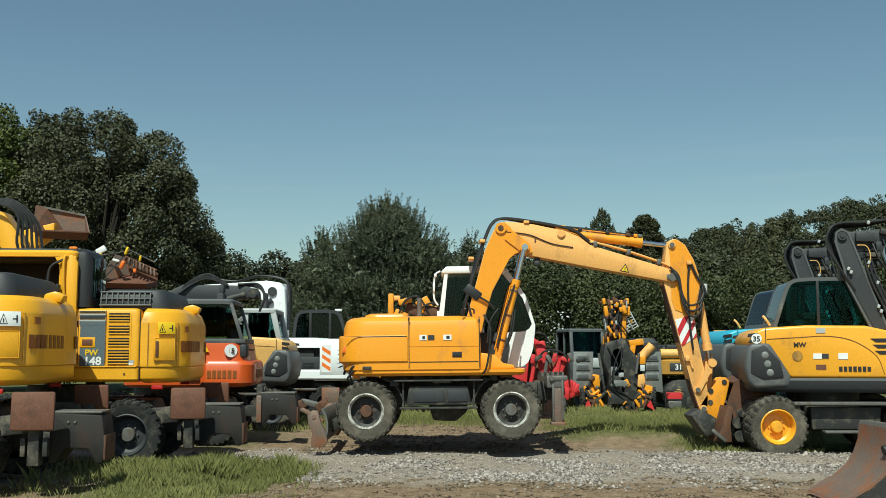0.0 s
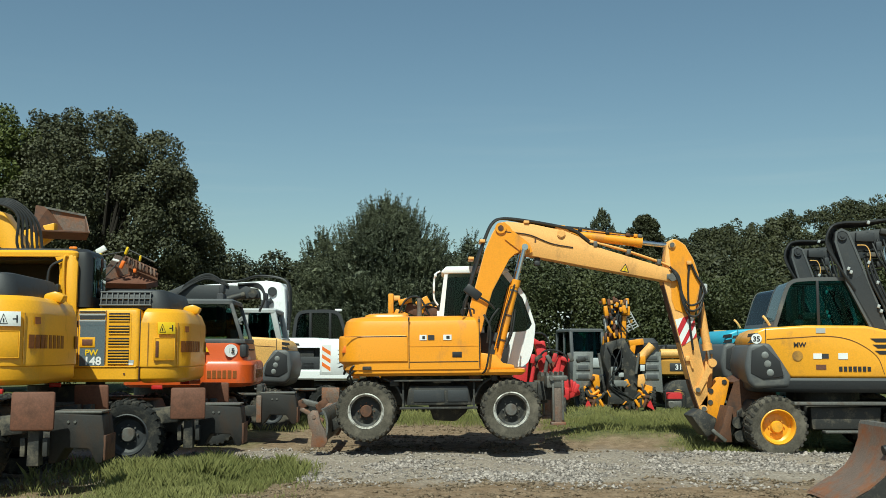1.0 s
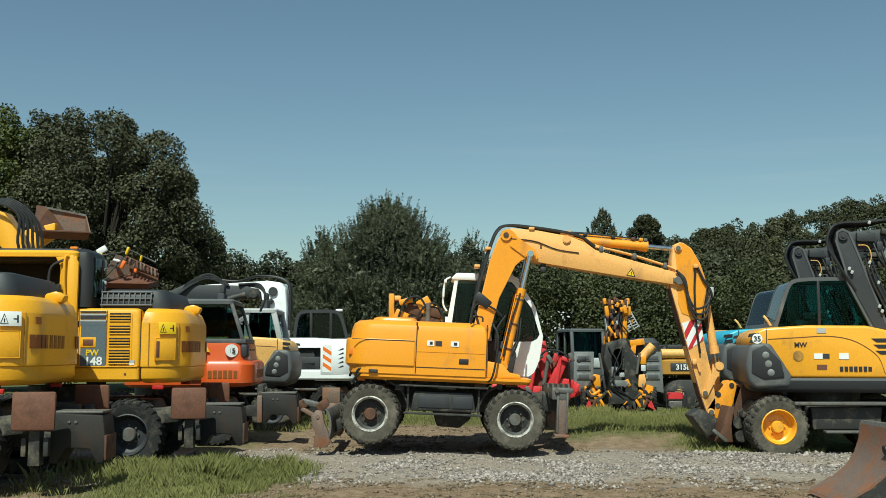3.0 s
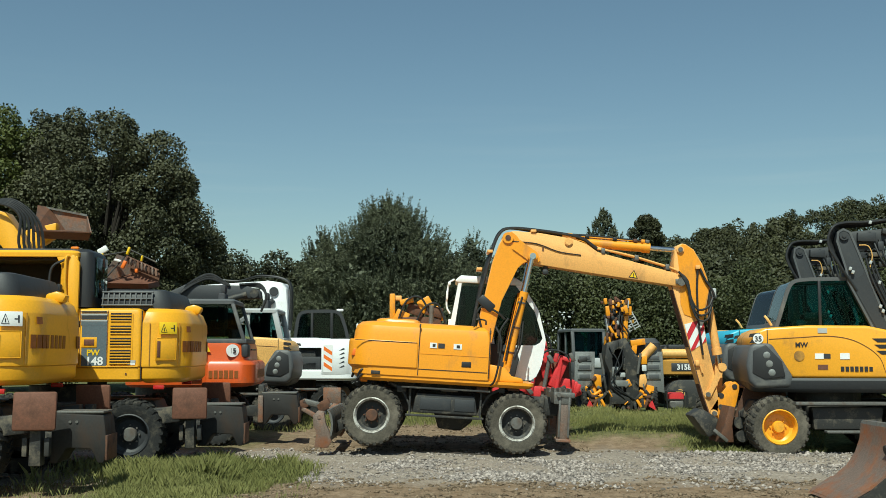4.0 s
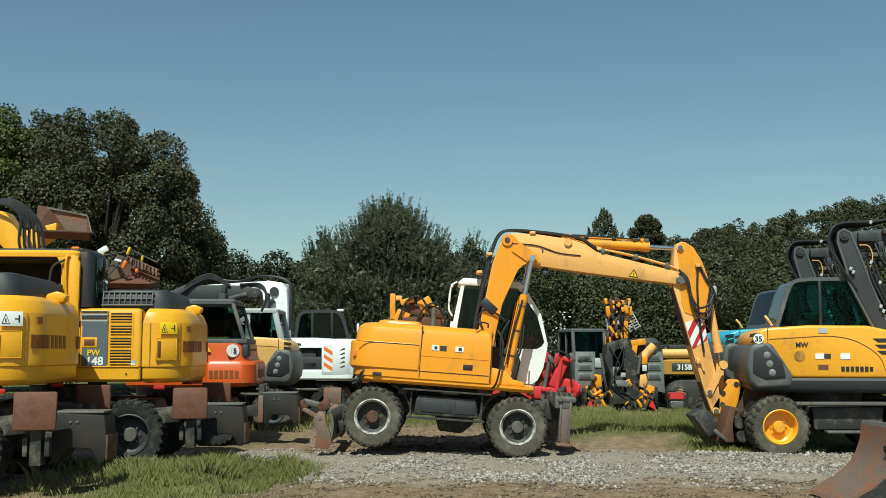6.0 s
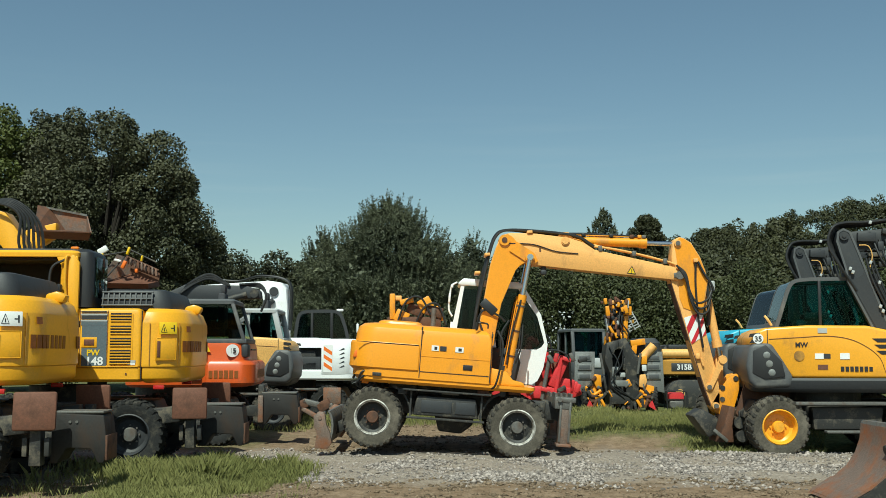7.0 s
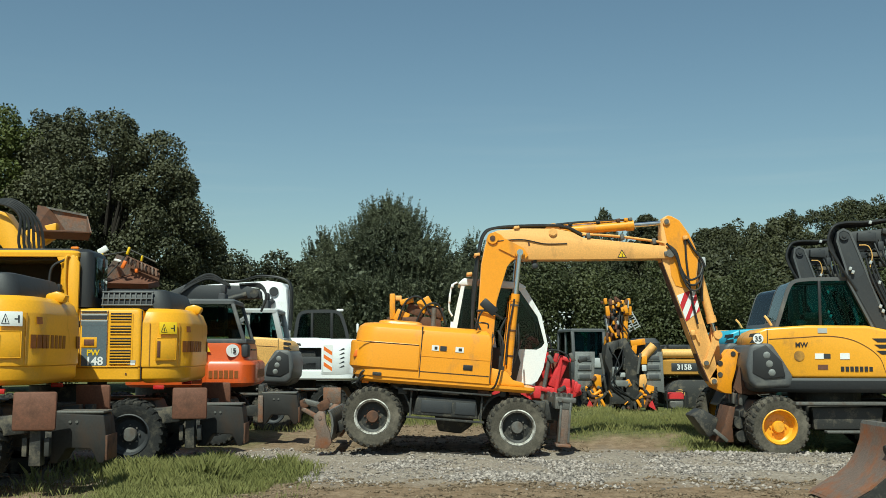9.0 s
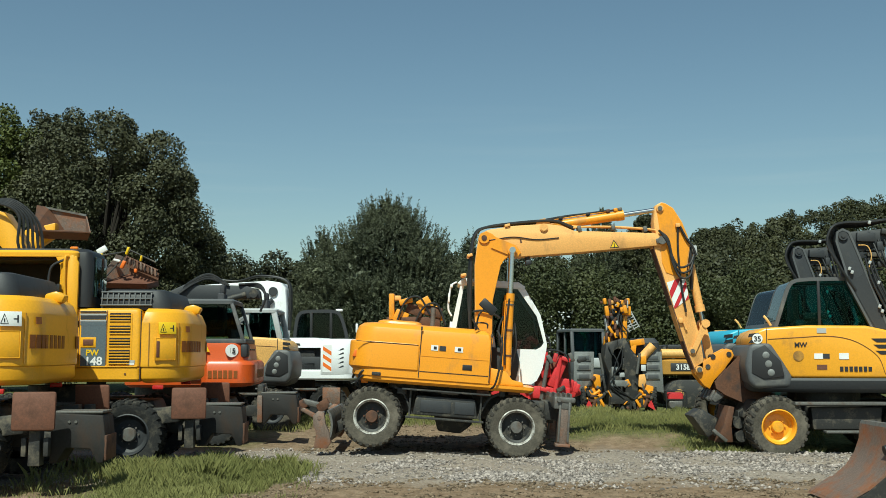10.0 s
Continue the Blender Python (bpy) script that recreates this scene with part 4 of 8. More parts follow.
    box(bm, (-1.40, -1.02, 1.10), (0.12, 0.05, 0.07), 0.01)
    part("marker_lamp", bm, "amber", EXC)
    # black wing mirror on a bent stalk beside the boom
    bm = BM()
    box(bm, (0.60, -1.24, 2.50), (0.30, 0.05, 0.16), 0.03, Matrix.Rotation(radians(38), 3, "Y"))
    mirror = part("wing_mirror", bm, "decal_black", EXC)
    hoses(mirror, 0.016, [(0.42, -1.16, 2.10), (0.46, -1.22, 2.36), (0.58, -1.24, 2.50)], name="stalk")
    for x, z, w in ((-0.49, 2.06, 0.10), (0.70, 2.02, 0.10), (-1.2, 1.24, 0.5)):
        part("hinge", box(BM(), (x, -1.212, z), (w * 0.3, 0.02, 0.06), 0.006), "chassis", EXC)
    hoses(EXC, 0.018, [(0.78, -1.22, 2.12), (0.88, -1.26, 1.9), (0.86, -1.26, 1.5), (0.80, -1.24, 1.2), (0.72, -1.1, 1.12)],
          [(-1.30, -1.06, 1.16), (-1.42, -1.14, 1.28), (-1.50, -1.12, 1.16), (-1.46, -1.0, 0.98)], [(-1.22, -1.06, 1.16), (-1.36, -1.12, 1.24), (-1.54, -1.1, 1.06), (-1.40, -0.95, 0.95)])
    for x, z, w, h, m_ in ((0.06, 1.0, 0.30, 0.05, "dull_steel"), (-0.75, 0.98, 0.16, 0.10, "chassis"), (0.62, 1.04, 0.20, 0.10, "rust"), (0.95, 1.06, 0.10, 0.12, "hose"), (1.15, 1.08, 0.20, 0.06, "rust")):
        part("fitting", box(BM(), (x, -0.98, z), (w, 0.12, h), 0.015), m_, EXC)


def main_cab():
    """White cab on the far flank, its front swept back under the roof."""
    shell = [(0.02, 1.2), (0.02, 2.2), (0.13, 2.98), (0.24, 3.04), (1.15, 3.04), (1.30, 2.96), (1.62, 2.50), (1.78, 1.95), (1.72, 1.5), (1.60, 1.22)]
    hole = [(0.09, 2.02), (0.19, 2.95), (1.15, 2.965), (1.555, 2.46), (1.715, 1.99), (1.64, 1.86), (0.85, 1.82), (0.80, 2.05)]
    body = None
    for y0 in (0.22, 1.16):
        bm = BM()
        # ring between shell and hole, from matched resampled outlines
        def ring(poly, n=64):
            p = [Vector(q) for q in poly]
            ctr = Vector((0.85, 2.25))
            out = []
            for k in range(n):
                a = 2 * math.pi * k / n
                d = Vector((math.cos(a), math.sin(a)))
                best = None
                for i in range(len(p)):
                    u, v = p[i] - ctr, p[(i + 1) % len(p)] - p[i]
                    den = d.x * v.y - d.y * v.x
                    if abs(den) < 1e-9:
                        continue
                    tt = (u.x * v.y - u.y * v.x) / den
                    ss = (u.x * d.y - u.y * d.x) / den
                    if tt > 0 and -1e-6 <= ss <= 1 + 1e-6 and (best is None or tt > best):
                        best = tt
                out.append(ctr + d * best)
            return out
        so, ho = ring(shell), ring(hole)
        v = [[bm.verts.new((q.x, yy, q.y)) for q in rg] for rg, yy in ((so, y0), (ho, y0), (ho, y0 + 0.06), (so, y0 + 0.06))]
        n = len(so)
        for a, b in ((0, 1), (1, 2), (2, 3), (3, 0)):
            for i in range(n):
                bm.faces.new((v[a][i], v[a][(i + 1) % n], v[b][(i + 1) % n], v[b][i]))
        ob = part("cab" if body is None else "cab_side", bm, "white", EXC if body is None else body, smooth=True)
        if body is None:
            body = ob
        bm = BM()
        prism(bm, [(q.x, q.y) for q in ho], y0 + 0.026, y0 + 0.034)
        part("side_window", bm, "glass", body, smooth=False)
    bm = BM()
    prism(bm, [(0.06, 2.96), (0.16, 3.06), (1.18, 3.06), (1.32, 2.98), (1.28, 2.93), (0.10, 2.93)], 0.20, 1.24, 0.02)
    part("cab_roof", bm, "white", body)
    bm = BM()
    prism(bm, [(1.28, 2.94), (1.32, 2.94), (1.63, 2.50), (1.75, 2.0), (1.71, 2.0), (1.59, 2.50)], 0.29, 1.15)
    part("windscreen", bm, "glass", body, smooth=False)
    bm = BM()
    prism(bm, [(1.56, 1.22), (1.70, 1.5), (1.75, 2.0), (1.71, 2.0), (1.64, 1.5), (1.50, 1.22)], 0.28, 1.16)
    prism(bm, [(-0.02, 1.2), (-0.02, 2.25), (0.03, 2.25), (0.03, 1.2)], 0.28, 1.16)
    prism(bm, [(0.0, 1.2), (1.6, 1.2), (1.6, 1.25), (0.0, 1.25)], 0.28, 1.16)
    part("cab_panel", bm, "white", body)
    part("side_cover", prism(BM(), [(0.72, 1.24), (1.24, 1.24), (1.30, 1.60), (1.22, 1.84), (0.72, 1.84)], 0.17, 0.205, 0.01), "charcoal", body)
    bm = BM()
    box(bm, (0.45, 0.72, 1.75), (0.5, 0.5, 0.16), 0.05)
    box(bm, (0.24, 0.72, 2.16), (0.14, 0.48, 0.74), 0.05)
    box(bm, (0.23, 0.72, 2.62), (0.10, 0.28, 0.2), 0.04)
    box(bm, (0.45, 0.72, 1.45), (0.4, 0.4, 0.45), 0.03)
    part("seat", bm, "seat_fabric", body)
    bm = BM()
    box(bm, (0.7, 0.42, 1.9), (0.5, 0.12, 0.16), 0.03)
    rod(bm, (1.2, 0.72, 1.3), (1.05, 0.72, 2.0), 0.05, 10)
    box(bm, (0.8, 0.72, 1.35), (1.4, 0.8, 0.2), 0.02)
    part("console", bm, "dark_interior", body)
    bm = BM()
    hose(bm, [(0.0, 0.24, 2.35), (-0.07, 0.24, 2.5), (-0.05, 0.24, 2.88), (0.05, 0.24, 2.98)], 0.018)
    box(bm, (-0.07, 0.24, 2.68), (0.04, 0.1, 0.16), 0.01)
    box(bm, (-0.04, 0.24, 2.90), (0.05, 0.12, 0.06), 0.01)
    part("mirror_stay", bm, "white", body)


main_undercarriage()
main_house()
main_cab()
# ---------- its boom, stick and bucket ----------
# Each link is shaped in the pose it has on the ground; the turns below are degrees away from that pose.
LINK_Y = -0.05
REST = root_pose(0.143, -0.020, 0.030)
FOOT = REST.inverted() @ Vector((0.701, BASE[1] + LINK_Y, 1.882))
STICK_PIN = Vector((3.542, 0, 1.097))
BUCKET_PIN = Vector((0.535, 0, -2.33))
BOOM_TURN = [(0.0, -2.15), (2.0, -2.15), (2.2, -1.9), (2.5, -1.4), (2.7, -1.15), (3.4, -0.75), (4.0, -0.45), (4.5, -0.2), (5.0, 0.0), (5.5, 0.35), (6.2, 1.2), (7.0, 2.4), (7.5, 3.5),
             (8.0, 4.5), (8.5, 6.4), (9.0, 9.0), (9.5, 11.4), (10.0, 13.15)]
STICK_TURN = [(0.0, -0.7), (2.0, -0.7), (2.7, -0.4), (4.0, -0.05), (5.0, 0.0), (5.5, 0.2), (6.2, 0.8), (7.0, 1.5), (7.5, 1.8), (8.0, 2.1), (8.5, 3.0), (9.0, 4.9), (9.5, 3.7), (10.0, 2.1)]
BUCKET_TURN = [(0.0, 13.0), (5.5, 13.0), (6.2, 13.6), (7.0, 14.5), (8.0, 15.0), (8.5, 15.5), (9.0, 15.5), (9.5, 5.0), (10.0, -11.0)]

BOOM_SIDE = [(-0.16, 0.02), (-0.133, 0.148), (0.02, 0.80), (0.163, 1.429), (0.281, 1.742), (0.36, 1.90), (0.43, 1.965), (0.556, 1.990), (1.004, 1.957), (1.589, 1.859), (1.86, 1.76), (2.053, 1.62),
             (2.752, 1.436), (3.449, 1.253), (3.594, 1.156), (3.615, 1.08), (3.54, 1.000), (3.366, 1.031), (1.97, 1.233), (0.96, 1.39), (0.80, 1.46), (0.70, 1.42), (0.62, 1.32), (0.334, 0.728), (0.20, 0.20), (0.17, 0.02),
             (0.10, -0.12), (-0.05, -0.15), (-0.14, -0.10)]


def plate(bm, outline, y, t):
    return prism(bm, outline, y - t / 2, y + t / 2)


def main_boom():
    bm = BM()
    prism(bm, BOOM_SIDE, -0.20, 0.20, 0.015)
    rod(bm, (0.0, -0.27, 0), (0.0, 0.27, 0), 0.11, 20)
    rod(bm, (0.44, -0.23, 1.86), (0.44, 0.23, 1.86), 0.075, 16)
    boom = part("boom", bm, "faded_yellow", EXC, "faded yellow boom with orange lower leg")
    # freshly painted lower leg and knee, plated over the box section
    for s in (-0.207, 0.207):
        bm = BM()
        prism(bm, [(-0.14, 0.0), (-0.12, 0.148), (0.03, 0.80), (0.172, 1.425), (0.29, 1.735), (0.40, 1.93), (0.50, 1.975), (0.60, 1.90), (0.72, 1.72), (0.92, 1.52), (0.92, 1.42), (0.80, 1.45), (0.70, 1.40), (0.61, 1.31), (0.325, 0.728), (0.19, 0.20), (0.155, 0.0), (0.0, -0.13)], s - 0.007, s + 0.007)
        part("leg_plate", bm, "orange_yellow", boom)
        bm = BM()
        prism(bm, [(0.52, 1.66), (0.66, 1.82), (0.96, 1.60), (1.02, 1.46), (0.94, 1.39), (0.80, 1.46)], s * 1.10 - 0.012, s * 1.10 + 0.012)
        rod(bm, (0.876, s * 1.0, 1.526), (0.876, s * 1.45, 1.526), 0.085, 18)
        rod(bm, (0.876, s * 1.4, 1.526), (0.876, s * 1.55, 1.526), 0.05, 12)
        rod(bm, (0.44, s * 1.0, 1.86), (0.44, s * 1.2, 1.86), 0.10, 18)
        part("gusset", bm, "orange_yellow", boom)
    # stick-cylinder bracket, pins
    bm = BM()
    for s in (-0.11, 0.11):
        plate(bm, [(1.38, 1.86), (1.47, 1.97), (1.60, 1.97), (1.72, 1.80)], s, 0.03)
    rod(bm, (1.53, -0.235, 1.80), (1.53, 0.235, 1.80), 0.06, 14)
    rod(bm, (1.53, -0.215, 1.80), (1.53, -0.225, 1.80), 0.075, 18)
    part("bracket", bm, "faded_yellow", boom)
    bm = BM()
    rod(bm, (3.542, -0.245, 1.097), (3.542, 0.245, 1.097), 0.075, 16)
    box(bm, (3.50, -0.222, 1.10), (0.13, 0.03, 0.09), 0.01)
    part("stick_pin", bm, "dull_steel", boom)
    bm = BM()
    rod(bm, (0.44, -0.26, 1.86), (0.44, 0.26, 1.86), 0.05, 14)
    part("knee_pin", bm, "rust", boom)
    bm = BM()
    rod(bm, (1.12, -0.1, 1.30), (1.12, -0.1, 1.36), 0.05, 12)
    box(bm, (1.12, -0.1, 1.26), (0.11, 0.12, 0.10), 0.03)
    part("work_lamp", bm, "charcoal", boom)
    # steel pipes and hoses
    for k in range(3):
        y = -0.17 + 0.05 * k
        bm = BM()
        hose(bm, [(2.05, y, 1.68 + 0.02 * k), (2.4, y, 1.62), (2.8, y, 1.52), (3.30, y, 1.37), (3.48, y, 1.30)], 0.018)
        part("oil_pipe", bm, "faded_yellow", boom)
    for xx, zz in ((2.15, 1.66), (2.75, 1.54), (3.30, 1.38)):
        bm = BM()
        box(bm, (xx, -0.12, zz - 0.02), (0.07, 0.2, 0.10), 0.01)
        part("pipe_clamp", bm, "dull_steel", boom)
    for k in range(5):
        y, e = -0.15 + 0.075 * k, 0.03 * k
        bm = BM()
        hose(bm, [(-0.22, y, 0.02), (-0.14, y, 0.50), (0.03 - 0.01 * k, y, 1.15), (0.17, y, 1.66 + 0.01 * k), (0.30, y, 1.95 + 0.01 * k), (0.50, y, 2.045 + 0.008 * k), (1.00, y, 2.01), (1.55, y, 1.93),
                  (1.80, y, 1.86), (1.96, y, 1.75), (2.08, y, 1.66)], 0.026)
        part("hose", bm, "hose", boom)
    bm = BM()
    hose(bm, [(-0.05, -0.24, 0.62), (0.10, -0.26, 0.60), (0.28, -0.26, 0.50), (0.38, -0.25, 0.40)], 0.020)
    part("hose", bm, "hose", boom)
    bm = BM()
    hose(bm, [(-0.10, -0.24, 0.50), (0.0, -0.26, 0.10), (0.02, -0.27, -0.30), (0.0, -0.25, -0.60)], 0.020)
    part("hose", bm, "hose", boom)
    bm = BM()
    hose(bm, [(0.45, -0.24, 0.42), (0.30, -0.3, 0.18), (0.26, -0.3, -0.2)], 0.018)
    part("hose", bm, "hose", boom)
    bm = BM()
    hose(bm, [(0.50, -0.212, 1.80), (0.95, -0.215, 1.76), (1.35, -0.212, 1.62), (1.75, -0.21, 1.56)], 0.010)
    part("cable", bm, "hose", boom)
    for xx, zz in ((0.17, 1.62), (-0.02, 1.30), (0.95, 1.99)):
        bm = BM()
        box(bm, (xx - 0.05, 0, zz), (0.10, 0.46, 0.05), 0.01)
        part("hose_clamp", bm, "faded_yellow", boom)
    # warning sign and stencilled mark
    bm = BM()
    prism(bm, [(2.60, 1.17), (2.765, 1.145), (2.70, 1.305)], -0.2055, -0.2005)
    tri = part("warning_triangle", bm, "decal_black", boom, "yellow warning triangle with black border")
    bm = BM()
    prism(bm, [(2.622, 1.18), (2.742, 1.162), (2.695, 1.277)], -0.2085, -0.2045)
    part("triangle_field", bm, "decal_yellow", tri)
    bm = BM()
    box(bm, (2.69, -0.2095, 1.215), (0.014, 0.004, 0.05), 0)
    box(bm, (2.687, -0.2095, 1.178), (0.014, 0.004, 0.012), 0)
    part("mark", bm, "decal_black", tri)
    bm = BM()
    box(bm, (1.07, -0.203, 1.66), (0.03, 0.004, 0.07), 0)
    part("mark", bm, "rust", boom)
    return boom


STICK_SIDE = [(-0.075, 0.60), (-0.04, 0.66), (0.04, 0.695), (0.113, 0.676), (0.247, 0.586), (0.397, 0.324), (0.48, 0.08), (0.52, -0.12), (0.46, -0.40), (0.40, -0.70), (0.445, -1.069), (0.60, -1.80), (0.635, -2.15), (0.62, -2.36),
              (0.56, -2.42), (0.50, -2.40), (0.45, -2.30), (0.345, -2.001), (0.186, -1.451), (-0.009, -0.6), (-0.168, -0.078), (-0.12, 0.0), (-0.10, 0.1), (-0.12, 0.35)]


def main_stick():
    bm = BM()
    prism(bm, STICK_SIDE, -0.15, 0.15, 0.014)
    rod(bm, (0, -0.19, 0.58), (0, 0.19, 0.58), 0.065, 14)
    rod(bm, (0.44, -0.17, -2.0), (0.44, 0.17, -2.0), 0.07, 14)
    rod(bm, (0.535, -0.2, -2.33), (0.535, 0.2, -2.33), 0.065, 14)
    stick = part("stick", bm, "faded_yellow", EXC, "yellow dipper stick with red-white stripe panel")
    for s in (-0.156, 0.156):
        bm = BM()
        prism(bm, [(-0.06, 0.595), (0.04, 0.68), (0.113, 0.66), (0.235, 0.576), (0.38, 0.32), (0.465, 0.08), (0.50, -0.12), (0.43, -0.42), (0.39, -0.70), (0.33, -0.69), (0.05, -0.58), (-0.01, -0.40), (-0.02, 0.2)], s - 0.006, s + 0.006)
        part("side_plate", bm, "orange_yellow", stick)
    # dark edge along the underside
    bm = BM()
    prism(bm, [(-0.165, -0.08), (-0.15, -0.08), (0.36, -2.0), (0.47, -2.33), (0.45, -2.33), (0.34, -2.0)], -0.153, 0.153)
    part("edge_strip", bm, "rust", stick)
    base = [(0.05, -0.76), (0.385, -0.665), (0.435, -1.06), (0.165, -1.235)]
    bm = BM()
    prism(bm, base, -0.1585, -0.1545)
    panel = part("stripe_panel", bm, "decal_white", stick, "white panel with red diagonal stripes")

    def inside(u, v):
        a = Vector(base[0]).lerp(Vector(base[1]), u)
        b = Vector(base[3]).lerp(Vector(base[2]), u)
        q = a.lerp(b, v)
        return (q.x, q.y)
    for quad in ([(0.0, 0.36), (0.42, 0.0), (0.78, 0.0), (0.0, 0.62)], [(0.0, 0.92), (1.0, 0.18), (1.0, 0.46), (0.25, 1.0), (0.0, 1.0)], [(0.72, 1.0), (1.0, 0.80), (1.0, 1.0)]):
        bm = BM()
        prism(bm, [inside(*q) for q in quad], -0.1615, -0.158)
        part("red_stripe", bm, "decal_red", panel)
    # linkage pins and lugs
    for x, z, e in ((0.44, -2.0, 0.20), (0.535, -2.33, 0.235), (0.0, 0.58, 0.21)):
        bm = BM()
        rod(bm, (x, -e, z), (x, e, z), 0.042, 12)
        part("pin", bm, "dull_steel", stick)
    bm = BM()
    box(bm, (0.30, -0.19, 0.26), (0.08, 0.08, 0.07), 0.01)
    part("fitting", bm, "faded_yellow", stick)
    bm = BM()
    box(bm, (0.26, -0.18, -1.45), (0.08, 0.06, 0.10), 0.02)
    rod(bm, (0.31, -0.18, -1.48), (0.35, -0.18, -1.62), 0.02, 8)
    part("fitting", bm, "faded_yellow", stick)
    for k in range(3):
        bm = BM()
        hose(bm, [(-0.05, -0.2 - 0.02 * k, 0.18), (0.10, -0.24, 0.02 - 0.05 * k), (0.16, -0.25, -0.30 - 0.06 * k), (0.28, -0.26, -0.50 - 0.09 * k), (0.46, -0.25, -0.45 - 0.10 * k), (0.56, -0.2, -0.28)], 0.020)
        part("hose", bm, "hose", stick)
    bm = BM()
    hose(bm, [(0.30, -0.19, 0.22), (0.28, -0.19, -0.2), (0.30, -0.2, -0.8), (0.36, -0.19, -1.3)], 0.020)
    part("hose", bm, "hose", stick)
    bm = BM()
    hose(bm, [(0.34, -0.19, 0.24), (0.44, -0.2, 0.02), (0.55, -0.2, -0.15), (0.60, -0.2, -0.3)], 0.022)
    part("hose", bm, "hose", stick)
    bm = BM()
    hose(bm, [(0.52, -0.1, -0.05), (0.50, -0.16, -0.5), (0.50, -0.1, -0.9)], 0.03)
    part("hose", bm, "hose", stick)
    bm = BM()
    box(bm, (0.60, -0.1, -0.20), (0.08, 0.1, 0.18), 0.02)
    part("coupling", bm, "silver", stick)
    # bucket cylinder along the back of the stick, with its links
    cyl_a, cyl_b = Vector((0.50, 0, -0.25)), Vector((0.665, 0, -1.30))
    bm = BM()
    rod(bm, cyl_a, cyl_b, 0.075, 18)
    rod(bm, cyl_b - (cyl_b - cyl_a).normalized() * 0.12, cyl_b, 0.09, 18)
    part("bucket_cylinder", bm, "faded_yellow", stick)
    bm = BM()
    rod(bm, cyl_b, (0.70, 0, -1.52), 0.04, 14)
    part("piston_rod", bm, "chrome", stick)
    for s in (-0.17, 0.17):
        bm = BM()
        prism(bm, [(0.40, -2.03), (0.48, -2.05), (0.76, -1.52), (0.70, -1.44), (0.64, -1.50)], s - 0.015, s + 0.015)
        rod(bm, (0.70, s - 0.04, -1.52), (0.70, s + 0.04, -1.52), 0.075, 14)
        part("rocker_link", bm, "faded_yellow", stick)
    return stick


def main_bucket():
    bm = BM()
    side = [(0.22, -0.17), (0.56, 0.36), (0.92, 0.42), (1.22, 0.22), (1.22, -0.20), (0.92, -0.46), (0.45, -0.36), (0.27, -0.28)]
    outer = side
    inner = [(x * 0.95 + 0.03, z * 0.92) for x, z in side]
    # shell: back sheet between the two side plates
    for (a, b), (c, d) in zip(zip(outer[1:6], outer[2:7]), zip(inner[1:6], inner[2:7])):
        prism(bm, [a, b, d, c], -0.5, 0.5)
    for s in (-0.5, 0.5):
        prism(bm, side, s - 0.02, s + 0.02)
    bucket = part("bucket", bm, "rust", EXC, "rusty brown digging bucket on yellow hub")
    for s in (-0.13, 0.13):
        bm = BM()
        prism(bm, [(-0.08, 0.03), (0.10, 0.20), (0.24, 0.32), (0.42, 0.46), (0.52, 0.45), (0.58, 0.36), (0.44, 0.08), (0.30, -0.14), (0.25, -0.30), (0.14, -0.26), (-0.04, -0.10)], s - 0.02, s + 0.02, 0.008)
        part("hub_plate", bm, "orange_yellow", bucket)
    for x, z in ((0.0, 0.0), (0.15, 0.08), (0.21, 0.27), (0.48, 0.37)):
        bm = BM()
        rod(bm, (x, -0.165, z), (x, 0.165, z), 0.045, 14)
        part("hub_pin", bm, "chassis", bucket)
    for y in np.linspace(-0.42, 0.42, 5):
        bm = BM()
        prism(bm, [(0.30, -0.30), (0.44, -0.38), (0.30, -0.52), (0.24, -0.48)], y - 0.05, y + 0.05, 0.008)
        part("tooth", bm, "dull_steel", bucket)
    return bucket


BOOM, STICK, BUCKET = main_boom(), main_stick(), main_bucket()
STICK_RAM = ram(EXC, 0.085, 1.48, "orange_yellow", "stick_cylinder")
hoses(STICK_RAM, 0.014, [(0.10, -0.05, 0.12), (0.6, -0.06, 0.125), (1.1, -0.05, 0.12), (1.36, -0.03, 0.11)], [(0.05, 0.05, 0.14), (0.5, 0.06, 0.15), (0.9, 0.05, 0.13)])
for x, m_ in ((0.35, "hose"), (0.85, "hose"), (1.22, "rust"), (1.36, "orange_yellow"), (1.44, "dull_steel")):
    part("fitting", box(BM(), (x, -0.02, 0.11), (0.07, 0.12, 0.06), 0.012), m_, STICK_RAM)
STICK_ROD = ram_rod(EXC, 0.045, 1.35)
BOOM_RAMS = [ram(EXC, 0.068, 1.40, "orange_yellow", "boom_cylinder") for s in (0, 1)]
for cyl in BOOM_RAMS:
    hoses(cyl, 0.016, [(0.15, -0.09, 0.05), (0.6, -0.10, 0.07), (1.1, -0.10, 0.04), (1.32, -0.08, 0.02)], [(0.2, 0.0, -0.10), (0.5, -0.04, -0.14), (0.9, 0.0, -0.10)])
    for x in (0.3, 0.75, 1.2):
        part("hose_clamp", rod(BM(), (x, 0, 0), (x + 0.03, 0, 0), 0.078, 18), "rust" if x < 1 else "dull_steel", cyl)
BOOM_RODS = [ram_rod(EXC, 0.045, 1.25) for s in (0, 1)]
RAM_FOOT = REST.inverted() @ Vector((0.701 + 0.40, BASE[1] + LINK_Y, 1.882 - 0.50))
bm = BM()
prism(bm, [(-0.08, -0.06), (0.08, -0.06), (0.06, 0.66), (-0.06, 0.66)], -0.03, 0.03, 0.01)
BUCKET_LINK = part("bucket_link", bm, "faded_yellow", EXC)


